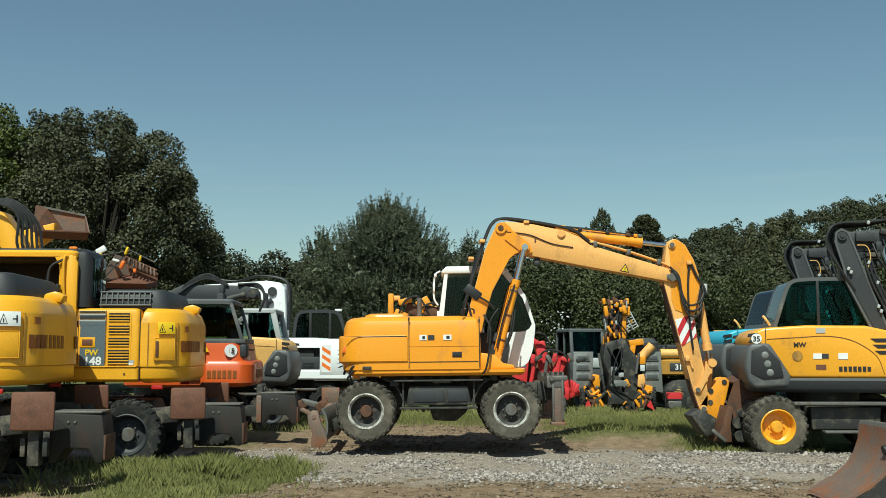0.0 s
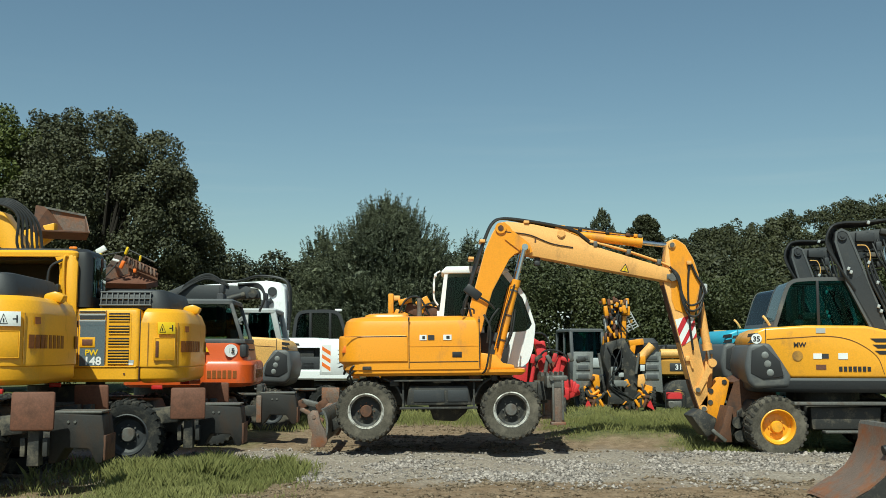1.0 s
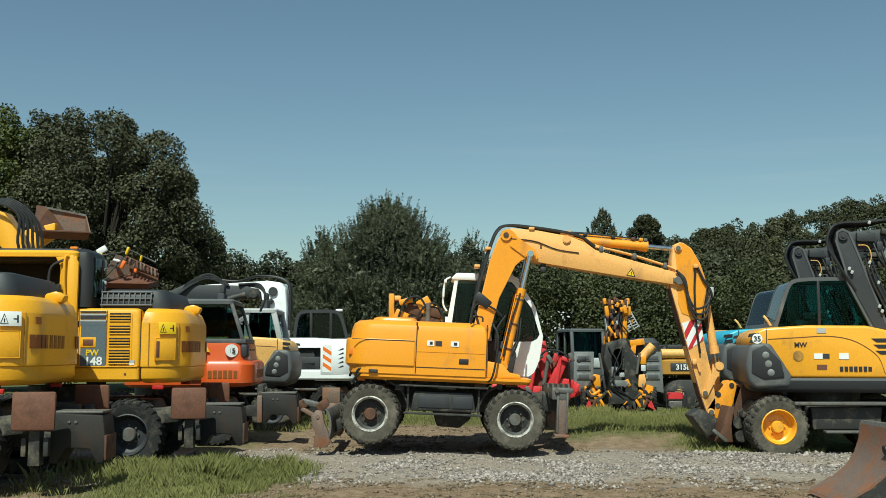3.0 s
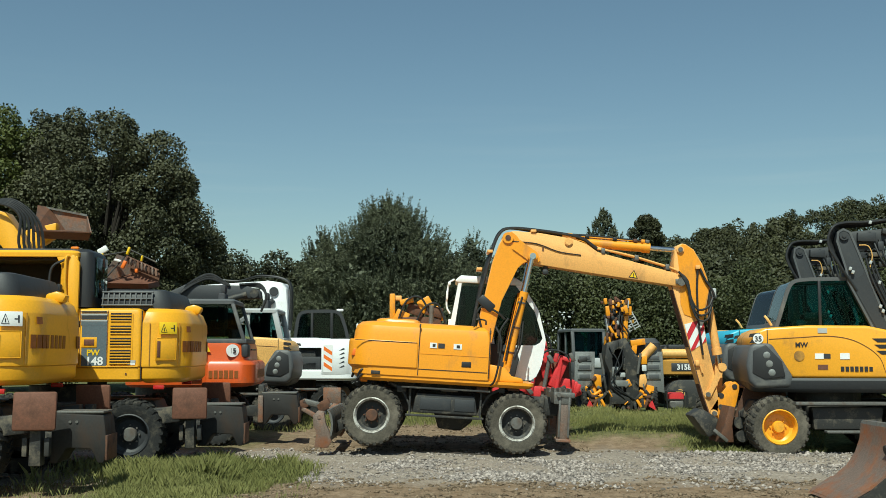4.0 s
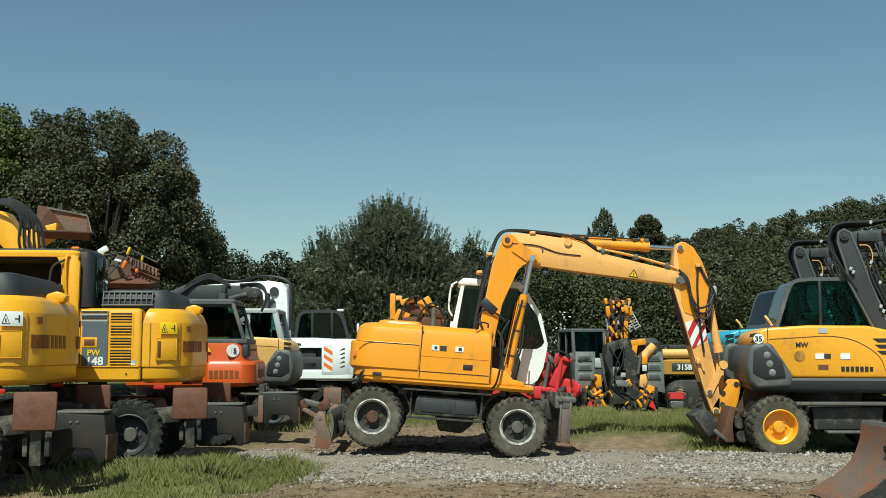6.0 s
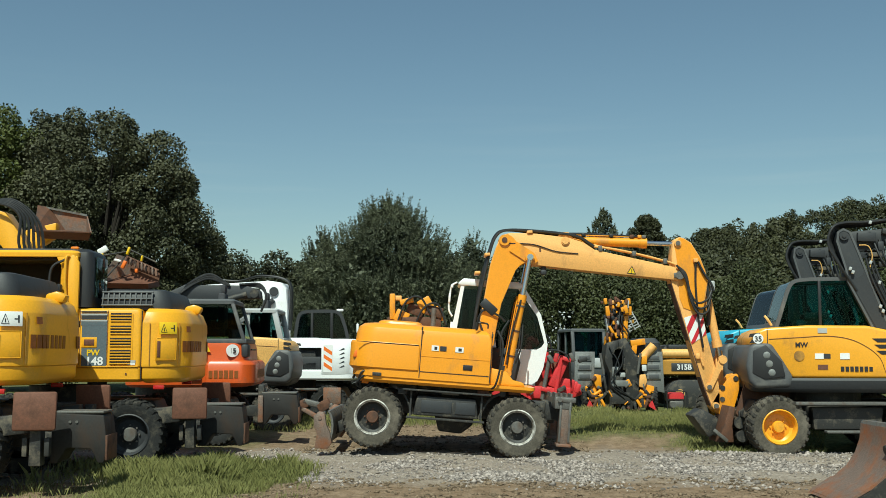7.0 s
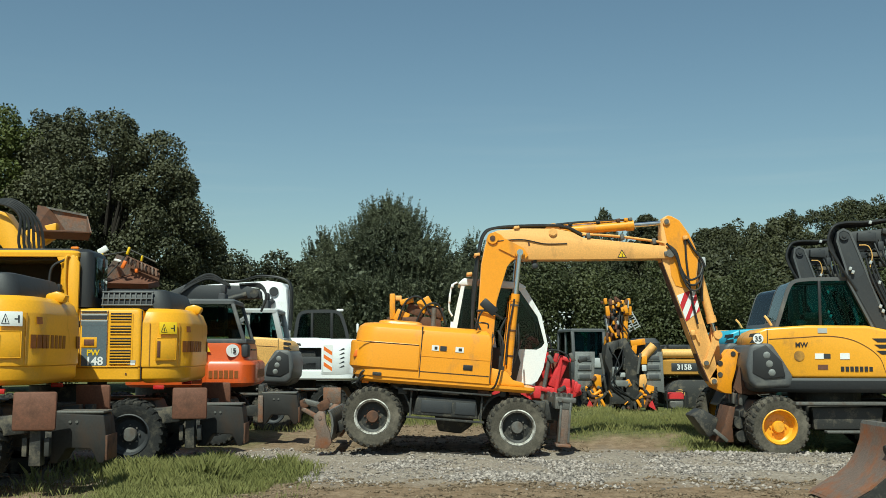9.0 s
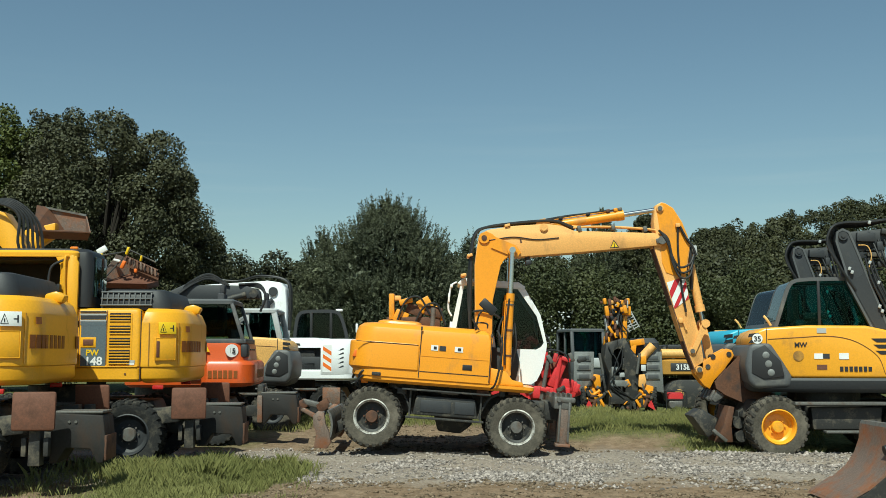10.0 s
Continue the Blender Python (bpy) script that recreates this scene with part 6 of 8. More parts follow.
def compact_excavator(label, at, paint, frame_mat, skirt, cab_kind="green_glass", rim="warm_yellow", boom=True, lamp=True, mark="35", top_z=2.14, boom_mat="charcoal", name="compact_excavator", group="", cab_mid=0.48, cab_dx=0.0, slew=0.0):
    """Short-tailed wheeled excavator: rounded hood over a dark skirt with lamp pods, glazed cab, jointed dark boom."""
    root = thing(name, label, "excavator", at, group)
    chassis_frame(root, 1.14, 2.34, 1.10, rim, 0.505, "rubber", ring=rim, w=0.44, rim_r=0.55)
    under = set(root.children)
    bm = BM()
    slab(bm, plan(-1.54, 1.75, 1.10, 0.35, 0.2, 8), [(1.05, 0.10), (1.08, 0.05), (1.12, 0.02), (1.25, 0.0), (1.29, 0.02)])
    part("skirt", bm, skirt, root)
    # tail: dark moulded corners
    bm = BM()
    prism(bm, [(-1.56, 1.24), (-1.60, 1.50), (-1.54, 1.80), (-1.47, 1.87), (-1.18, 1.87), (-0.98, 1.55), (-0.84, 1.30), (-0.88, 1.13), (-1.46, 1.11)], -1.115, 1.115, 0.07, 3)
    tail = part("tail_moulding", bm, "grey_plastic", root)
    # hood with a bowed flank outline
    bm = BM()
    side = [(-1.50, 1.80), (-1.49, 1.95), (-1.41, 2.06), (-1.26, 2.12), (-0.6, top_z + 0.02), (0.35, top_z + 0.01), (0.75, top_z - 0.08), (1.1, top_z - 0.26), (1.45, 1.62), (1.55, 1.29), (-0.86, 1.29), (-1.04, 1.55), (-1.20, 1.80)]
    prism(bm, side, -1.07, 1.07, 0.05, 3)
    hood = part("hood", bm, paint, root)
    for s in (-1, 1):
        y = s * 1.075
        if lamp:
            turn = Matrix.Translation((-1.30, s * 1.06, 1.54)) @ Matrix.Rotation(radians(s * 3), 4, "Z") @ Matrix.Diagonal((1.25, 1.0, 1.25, 1.0))
            bm = BM()
            prism(bm, [(-0.16, -0.14), (-0.14, 0.16), (0.02, 0.24), (0.22, 0.02), (0.26, -0.18), (0.0, -0.22)], s * 0.045, s * 0.075, 0.012)
            pod = part("lamp_pod", bm, "decal_black", tail, at=turn)
            for k in range(3):
                bm = BM()
                bmesh.ops.create_uvsphere(bm, u_segments=12, v_segments=8, radius=0.050, matrix=Matrix.Translation((0.03 + 0.03 * k, s * 0.070, 0.10 - 0.115 * k)) @ Matrix.Diagonal((1, 0.35, 1, 1)))
                part("lamp_lens", bm, "ramp_grey", pod)
        for k in range(3):
            bm = BM()
            prism(bm, [(0.42 + 0.03 * k, top_z - 0.20 - 0.10 * k), (0.80 + 0.05 * k, top_z - 0.20 - 0.10 * k), (0.82 + 0.05 * k, top_z - 0.26 - 0.10 * k), (0.50 + 0.03 * k, top_z - 0.26 - 0.10 * k)], y - 0.004, y + 0.004)
            part("vent", bm, "decal_black", hood)
        for k in range(2):
            bm = BM()
            prism(bm, [(-1.52 + 0.03 * k, 2.02 - 0.1 * k), (-1.36, 2.04 - 0.1 * k), (-1.36, 1.98 - 0.1 * k), (-1.54, 1.96 - 0.1 * k)], y - 0.006, y + 0.006)
            part("vent", bm, "decal_black", hood)
        bm = BM()
        box(bm, (-1.24, y, 1.90), (0.012, 0.006, 0.42), 0)
        part("panel_gap", bm, "decal_black", hood)
        hoses(hood, 0.0045, [(-1.22, y, 1.93), (-0.7, y, 1.96), (-0.25, y, 1.98), (0.15, y, 1.90), (0.50, y, 1.66), (0.62, y, 1.36)], mat="mudplate", name="panel_gap")
        part("sticker", box(BM(), (-0.36, y + s * 0.001, 2.07), (0.15, 0.006, 0.08), 0), "silver", hood)
        for x, w, h, m_ in ((-0.42, 0.14, 0.09, "decal_white"), (-0.30, 0.11, 0.08, "charcoal"), (-0.02, 0.15, 0.10, "decal_white"), (-0.37, 0.16, 0.08, "mudplate")):
            bm = BM()
            box(bm, (x, y + s * 0.001, 1.65 if m_ != "mudplate" else 1.47), (w, 0.006, h), 0)
            part("sticker", bm, m_, hood)
        bm = BM()
        rod(bm, (-0.74, y - 0.004, 1.655), (-0.74, y + s * 0.006, 1.655), 0.085, 20)
        part("round_cap", bm, "dark_yellow", hood)
        bars(hood, "decal_black", -0.10, 0.42, y + s * 0.002, 1.40 + 0.04, 0.085, 7, "side", 5)
        if mark:
            letters("MW", 0.11, "decal_black", hood, place(-0.70, y + s * 0.003, 1.80, RIGHT if s < 0 else LEFT))
        if mark:
            bm = BM()
            rod(bm, (-1.39, y - 0.01, 1.94), (-1.39, y + s * 0.008, 1.94), 0.085, 24)
            disc = part("speed_disc", bm, "decal_white", hood, "white speed disc with black number")
            letters(mark, 0.12, "decal_black", disc, place(-1.39, y + s * 0.012, 1.895, RIGHT if s < 0 else LEFT))
    if boom:
        arch_cab(root, [(x + cab_dx, z) for x, z in ((-1.08, 2.04), (-0.98, 2.34), (-0.80, 2.90), (-0.62, 2.99), (0.50, 2.99), (0.70, 2.88), (0.95, 2.04))], -0.55, 0.75, frame_mat, cab_kind, 0.062, (-0.29 + cab_dx,))
    else:
        cab(root, -1.30, 0.30, -0.45, 0.95, top_z - 0.10, 2.80, frame_mat, cab_kind, slope=0.3, rear_slope=0.16, post=0.13, mid=cab_mid)
        # raised blade linkage at the tail
        for x, z, w, h, a, m_ in ((-1.75, 0.62, 0.34, 0.20, 25, "rust"), (-2.05, 0.66, 0.50, 0.12, -14, "dull_steel"), (-2.28, 0.62, 0.30, 0.22, 30, "rust"), (-2.0, 0.44, 0.7, 0.10, -30, "worn_rust"), (-2.45, 0.50, 0.10, 0.34, 10, "dull_steel")):
            part("blade_link", box(BM(), (x, 1.0, z), (w, 0.22, h), 0.02, Matrix.Rotation(radians(a), 3, "Y")), m_, root)
    hoses(root, 0.022, [(-1.14, -0.9, top_z + 0.02), (-1.20, -0.9, top_z + 0.12), (-1.24, -0.85, top_z + 0.18)], mat="peach", name="horn_pipe")
    if boom:
        side = [(0.56, 2.03), (0.156, 2.888), (0.118, 3.136), (-0.006, 3.586), (0.02, 3.758), (0.118, 3.815), (0.233, 3.758), (0.31, 3.557), (0.443, 3.184), (0.835, 2.056), (1.16, 1.2), (0.92, 1.2)]
        leg = part("boom", prism(BM(), side, -0.66, -0.36, 0.012), boom_mat, root)
        # pressed panels, edge flanges and pivots on the visible flank
        part("side_plate", ring_plate(BM(), side, inset(side, 0.035), -0.672, -0.655), "grey_plastic", leg)
        part("side_plate", prism(BM(), [(0.20, 2.90), (0.40, 3.02), (0.44, 3.10), (0.80, 2.10), (0.60, 2.10)], -0.668, -0.655), boom_mat, leg)
        bm = BM()
        rod(bm, (0.12, -0.70, 3.68), (0.12, -0.32, 3.68), 0.075, 20)
        rod(bm, (0.12, -0.715, 3.68), (0.12, -0.69, 3.68), 0.035, 8)
        part("boom_pin", bm, "charcoal", leg)
        bm = BM()
        prism(bm, [(0.10, 3.58), (0.20, 3.76), (0.70, 3.80), (2.30, 3.86), (2.30, 3.62), (1.30, 3.56), (0.80, 3.52), (0.36, 3.40)], -0.56, -0.36, 0.02)
        up = part("upper_boom", bm, boom_mat, root)
        for x, z, w, h in ((0.50, 3.66, 0.30, 0.16), (0.86, 3.74, 0.22, 0.10), (0.95, 3.56, 0.16, 0.20), (0.72, 3.50, 0.10, 0.16), (0.62, 3.36, 0.22, 0.08), (0.80, 3.20, 0.26, 0.10)):
            part("bracket", box(BM(), (x, -0.60, z), (w, 0.12, h), 0.02, Matrix.Rotation(radians(11 * math.sin(31 * x)), 3, "Y")), "charcoal" if h > 0.12 else "chassis", up)
        # ribbed rubber gaiter and rams behind the leg
        bm = BM()
        for k in range(7):
            box(bm, (0.62 + 0.008 * k, -0.45, 3.44 - 0.055 * k), (0.22, 0.22, 0.03), 0.01)
        part("gaiter", bm, "hose", leg)
        for a, b, r in (((0.62, -0.45, 3.05), (0.95, -0.45, 2.05), 0.075), ((0.95, -0.25, 3.45), (1.15, -0.25, 2.2), 0.09)):
            part("boom_cylinder", rod(BM(), a, b, r, 16), "charcoal", leg)
        part("piston_rod", rod(BM(), (0.83, -0.42, 3.52), (0.88, -0.42, 3.05), 0.028, 12), "chrome", leg)
        hoses(leg, 0.024, *[[(0.30 + 0.05 * k, -0.66 + 0.05 * k, 2.75 - 0.1 * k), (0.02 + 0.02 * k, -0.70 + 0.06 * k, 3.20), (-0.13 + 0.03 * k, -0.66 + 0.06 * k, 3.55), (-0.06 + 0.03 * k, -0.66 + 0.06 * k, 3.82 - 0.01 * k), (0.14, -0.62 + 0.06 * k, 3.91 - 0.012 * k),
                             (0.55, -0.62 + 0.06 * k, 3.92 - 0.01 * k), (1.0, -0.62 + 0.06 * k, 3.96), (2.2, -0.6 + 0.05 * k, 4.0)] for k in range(5)])
        hoses(leg, 0.022, *[[(0.46 + 0.05 * k, -0.68, 3.30), (0.56 + 0.06 * k, -0.70, 2.9), (0.80 + 0.05 * k, -0.70, 2.35), (1.02 + 0.04 * k, -0.66, 1.8)] for k in range(3)])
        hoses(leg, 0.018, *[[(0.60 + 0.1 * k, -0.6, 3.62), (0.70 + 0.1 * k, -0.68, 3.3 - 0.08 * k), (0.86 + 0.06 * k, -0.66, 3.0), (0.90 + 0.1 * k, -0.6, 2.6)] for k in range(4)])
        hoses(leg, 0.009, [(0.36, -0.68, 3.52), (0.50, -0.70, 3.50), (0.56, -0.70, 3.34), (0.52, -0.70, 3.14)], mat="peach")
        for x, z in ((0.53, 3.22), (0.20, 3.12), (0.24, 3.06), (0.66, 2.48), (0.70, 2.40), (0.55, 3.90), (0.66, 2.88)):
            part("hose_clamp", box(BM(), (x, -0.70, z), (0.045, 0.05, 0.06), 0.01, Matrix.Rotation(radians(20), 3, "Y")), "silver", leg)
    # the upper body stands slewed a little on its undercarriage
    if slew:
        for ob in root.children:
            if ob not in under:
                ob.matrix_basis = Matrix.Translation((0.17, 0, 0)) @ Matrix.Rotation(radians(slew), 4, "Z") @ ob.matrix_basis
    return root


compact_excavator("warm yellow compact excavator with dark grey skirt and boom", pose(6.60, 18.32, 0.02, 0, 0, 0), "warm_yellow", "grey_plastic", "charcoal", slew=-9.0, group="compact excavators")
compact_excavator("light blue compact excavator with dark grey skirt", pose(7.02, 21.6, 0.05, 0, 0, 0), "blue", "grey_plastic", "charcoal", mark="", cab_dx=0.45, group="compact excavators")
compact_excavator("faded orange compact excavator with silver cab in the row", pose(-5.02, 24.6, -0.08, 0, 0, 182), "peach", "silver", "charcoal", "glass", rim="charcoal", mark="", boom=False, group="row of parked excavators")
def orange_excavator():
    """Rounded orange tail, grey-framed glazed cab, dark boom folded over it, blade."""
    root = thing("wheeled_excavator", "orange wheeled excavator with grey cab frame, dark boom", "excavator", pose(-5.43, 20.6, 0, 0, 0, 184), "row of parked excavators")
    chassis_frame(root, 1.1, 2.2, 1.05, "charcoal", 0.47)
    bm = BM()
    slab(bm, plan(-1.72, 0.6, 1.10, 0.26, 0.1, 8), [(1.08, 0.10), (1.13, 0.02), (1.50, 0.0), (1.52, 0.05), (1.55, 0.06), (1.80, 0.08), (1.90, 0.10), (1.96, 0.18)])
    body = part("engine_house", bm, "orange", root)
    bm = BM()
    slab(bm, plan(-1.80, -0.9, 1.12, 0.30, 0.05, 8), [(1.10, 0.06), (1.16, 0.0), (1.50, 0.0), (1.56, 0.04), (1.58, 0.10)])
    part("counterweight", bm, "orange", root)
    bm = BM()
    rod(bm, (-1.18, 1.05, 1.80), (-1.19, 1.085, 1.80), 0.12, 24)
    d = part("speed_disc", bm, "decal_white", body, "white speed disc with black number", at=Matrix.Translation((-1.38, 1.045, 1.76)) @ Matrix.Rotation(radians(6), 4, "Z") @ Matrix.Translation((1.18, -1.06, -1.8)))
    letters("15", 0.13, "decal_black", d, place(-1.19, 1.09, 1.755, LEFT))
    bm = BM()
    prism(bm, [(-0.98, 1.74), (-0.86, 1.74), (-0.92, 1.86)], 1.06, 1.072)
    part("warning_triangle", bm, "decal_yellow", body)
    bm = BM()
    box(bm, (-0.62, 1.06, 1.58), (0.3, 0.08, 0.14), 0.03)
    part("headlight", bm, "lamp", body)
    bars(root, "dark_red_letters", -0.95, -1.52, 1.124, 1.32, 0.16, 6, "side", 3)
    bars(root, "dark_red_letters", 0.5, -0.7, -1.805, 1.32, 0.18, 6, "rear", 3)
    # flank hollow not cut in: its shade is a flat dark brown patch
    part("recess_shade_patch", box(BM(), (-0.66, 1.118, 1.34), (0.34, 0.02, 0.26), 0.02), "mudplate", body)
    part("panel_gap", box(BM(), (-0.90, 1.09, 1.72), (0.014, 0.02, 0.44), 0), "decal_black", body)
    for k in range(4):
        part("vent_slot", box(BM(), (-1.52, 0.30 - 0.2 * k, 1.78), (0.30, 0.12, 0.03), 0.008), "decal_black", body)
    part("corner_guard", box(BM(), (-1.60, 0.80, 1.76), (0.14, 0.40, 0.26), 0.05), "charcoal", body)
    cab(root, -1.60, 0.30, -0.50, 0.96, 1.90, 2.74, "grey_plastic", "glass", slope=0.3, rear_slope=0.24, post=0.075, mid=0.62)
    bm = BM()
    prism(bm, [(0.6, 1.8), (0.9, 1.8), (0.85, 2.6), (-0.2, 3.10), (-1.45, 3.08), (-1.72, 2.98), (-1.74, 2.82), (-0.4, 2.78), (0.5, 2.5)], -0.85, -0.52, 0.03)
    b = part("boom", bm, "charcoal", root)
    bm = BM()
    rod(bm, (-1.6, -0.9, 2.92), (-1.6, -0.45, 2.92), 0.09, 16)
    rod(bm, (-0.9, -0.48, 2.75), (-1.45, -0.48, 2.90), 0.06, 12)
    part("boom_cylinder", bm, "chassis", b)
    hoses(b, 0.03, *[[(-0.1, -0.6 + 0.08 * k, 2.9), (-0.3 - 0.05 * k, -0.5, 3.12), (-0.7, -0.5, 3.30 - 0.04 * k), (-1.1, -0.5, 3.08)] for k in range(3)])
    hoses(b, 0.025, *[[(-1.3, -0.6 + 0.06 * k, 3.10), (-1.7, -0.6, 3.05 + 0.03 * k), (-1.84, -0.5, 2.85), (-1.74, -0.5, 2.55)] for k in range(3)])
    box_blade(root, -1.94, -2.60, 0.62, 1.1, 0.40, 0.97, "worn_black")
    part("stabiliser_pad", box(BM(), (-1.93, 1.10, 0.68), (0.10, 0.10, 0.50), 0.02), "worn_rust", root, "orange rusty stabiliser edge")
    bm = BM()
    box(bm, (-1.92, 0.62, 0.92), (0.12, 0.66, 0.42), 0.03)
    st = part("hitch_plate", bm, "chassis", root)
    for s in (0.48, 0.76):
        bm = BM()
        prism(bm, [(-1.98, 0.78), (-1.99, 1.08), (-1.995, 1.08), (-2.0, 0.78)], s - 0.03, s + 0.03)
        box(bm, (-1.99, s, 0.95), (0.03, 0.07, 0.24), 0.008)
        part("hook", bm, "dull_steel", st)
    return root


def white_excavator():
    """White tail with an open engine bay, orange-white stripes; white jointed boom behind."""
    root = thing("wheeled_excavator", "white wheeled excavator with its engine bay open", "excavator", pose(-4.05, 28.2, -0.1, 0, 0, 174), "row of parked excavators")
    chassis_frame(root, 1.2, 2.4, 1.10, "charcoal", 0.5)
    bm = BM()
    slab(bm, plan(-1.9, 1.4, 1.2, 0.35, 0.1, 6), [(1.12, 0.06), (1.16, 0.0), (1.34, 0.0), (1.38, 0.03)])
    part("floor_frame", bm, "white", root)
    bm = BM()
    slab(bm, plan(-1.92, -1.02, 1.22, 0.4, 0.03, 6), [(1.2, 0.05), (1.28, 0.0), (1.98, 0.0), (2.12, 0.06), (2.17, 0.16)])
    cw = part("counterweight", bm, "white", root)
    bm = BM()
    slab(bm, plan(-1.1, 1.2, 1.20, 0.05, 0.1, 4), [(1.94, 0.0), (2.06, 0.02), (2.16, 0.16), (2.20, 0.3)])
    part("hood", bm, "white", root)
    bm = BM()
    box(bm, (0.0, 0, 1.66), (2.0, 2.0, 0.60), 0.02)
    box(bm, (-0.55, 1.05, 1.70), (0.6, 0.1, 0.35), 0.03)
    box(bm, (0.35, 1.04, 1.62), (0.5, 0.1, 0.4), 0.03)
    rod(bm, (-0.1, 1.06, 1.7), (0.05, 1.06, 2.1), 0.06, 10)
    part("engine_bay", bm, "chassis", root)
    bm = BM()
    box(bm, (-1.2, 1.225, 1.66), (0.24, 0.012, 0.70), 0)
    pn = part("stripe_panel", bm, "decal_white", cw, "white panel with orange diagonal stripes")
    for k in range(3):
        bm = BM()
        z = 1.34 + 0.2 * k
        prism(bm, [(-1.31, z), (-1.09, z + 0.14), (-1.09, z + 0.24), (-1.31, z + 0.10)], 1.229, 1.234)
        part("stripe", bm, "decal_orange", pn)
    part("stabiliser_pad", box(BM(), (-1.32, 1.22, 0.72), (0.46, 0.08, 0.42), 0.02), "worn_rust", root)
    part("reflector_bar", box(BM(), (-0.72, 1.15, 0.86), (0.46, 0.04, 0.05), 0.008), "decal_orange", root)
    for x, z, w, h, m_ in ((-0.55, 1.50, 0.9, 0.42, "charcoal"), (-0.62, 1.44, 0.55, 0.26, "grey_plastic"), (0.1, 1.75, 0.12, 0.30, "dull_steel")):
        part("engine_piece", box(BM(), (x, 1.11, z), (w, 0.12, h), 0.02), m_, root)
    for k in range(5):
        bm = BM()
        box(bm, (-1.55, 1.19, 1.45 + 0.11 * k), (0.16, 0.06, 0.04), 0.01, Matrix.Rotation(radians(24), 3, "Y"))
        part("vent", bm, "charcoal", cw)
    bm = BM()
    prism(bm, [(0.25, 3.42), (0.30, 3.68), (0.8, 3.76), (2.6, 3.66), (2.6, 3.54), (1.0, 3.56), (0.6, 3.46)], -0.5, -0.1, 0.03)
    b = part("boom", prism(BM(), [(0.02, 2.2), (0.45, 2.2), (0.62, 3.0), (0.78, 3.50), (0.60, 3.72), (0.20, 3.66), (0.06, 3.50), (0.02, 3.0)], 0.3, 0.7, 0.03), "white", root)
    part("upper_boom", bm, "white", root)
    hoses(b, 0.03, *[[(0.0, 0.4 + 0.07 * k, 2.4), (-0.04, 0.4 + 0.07 * k, 3.1), (0.06, 0.4 + 0.07 * k, 3.70), (0.8, 0.3 + 0.07 * k, 3.86), (1.5, 0.2, 3.74), (2.2, 0.2, 3.80)] for k in range(3)])
    bm = BM()
    rod(bm, (0.38, 0.75, 3.42), (0.38, 0.2, 3.42), 0.12, 18)
    rod(bm, (0.38, 0.76, 3.2), (1.1, 0.76, 2.6), 0.07, 14)
    part("boom_cylinder", bm, "charcoal", b)
    return root


def dark_cab_machine():
    root = thing("loader", "dark grey glazed loader cab behind the white excavator", "loader", pose(-3.9, 33.0, -0.1, 0, 0, 5), "")
    chassis_frame(root, 1.2, 2.3, 1.2, "charcoal", 0.6)
    bm = BM()
    slab(bm, plan(-1.9, 1.7, 1.1, 0.2, 0.2, 4), [(1.0, 0.05), (1.1, 0.0), (1.9, 0.0), (2.0, 0.08)])
    part("body", bm, "charcoal", root)
    c = arch_cab(root, [(-0.82, 1.85), (-0.80, 2.4), (-0.72, 2.95), (-0.55, 3.12), (0.45, 3.14), (0.68, 3.02), (0.88, 2.4), (0.92, 1.85)], -0.75, 0.75, "charcoal", "glass", 0.10, (-0.25, 0.35), floor=2.0)
    bm = BM()
    box(bm, (0.6, -0.5, 3.12), (0.22, 0.14, 0.08), 0.03)
    part("beacon", bm, "white", c)
    bm = BM()
    box(bm, (1.15, -1.0, 2.55), (0.08, 0.2, 0.3), 0.04)
    part("mirror", bm, "white", c)
    return root


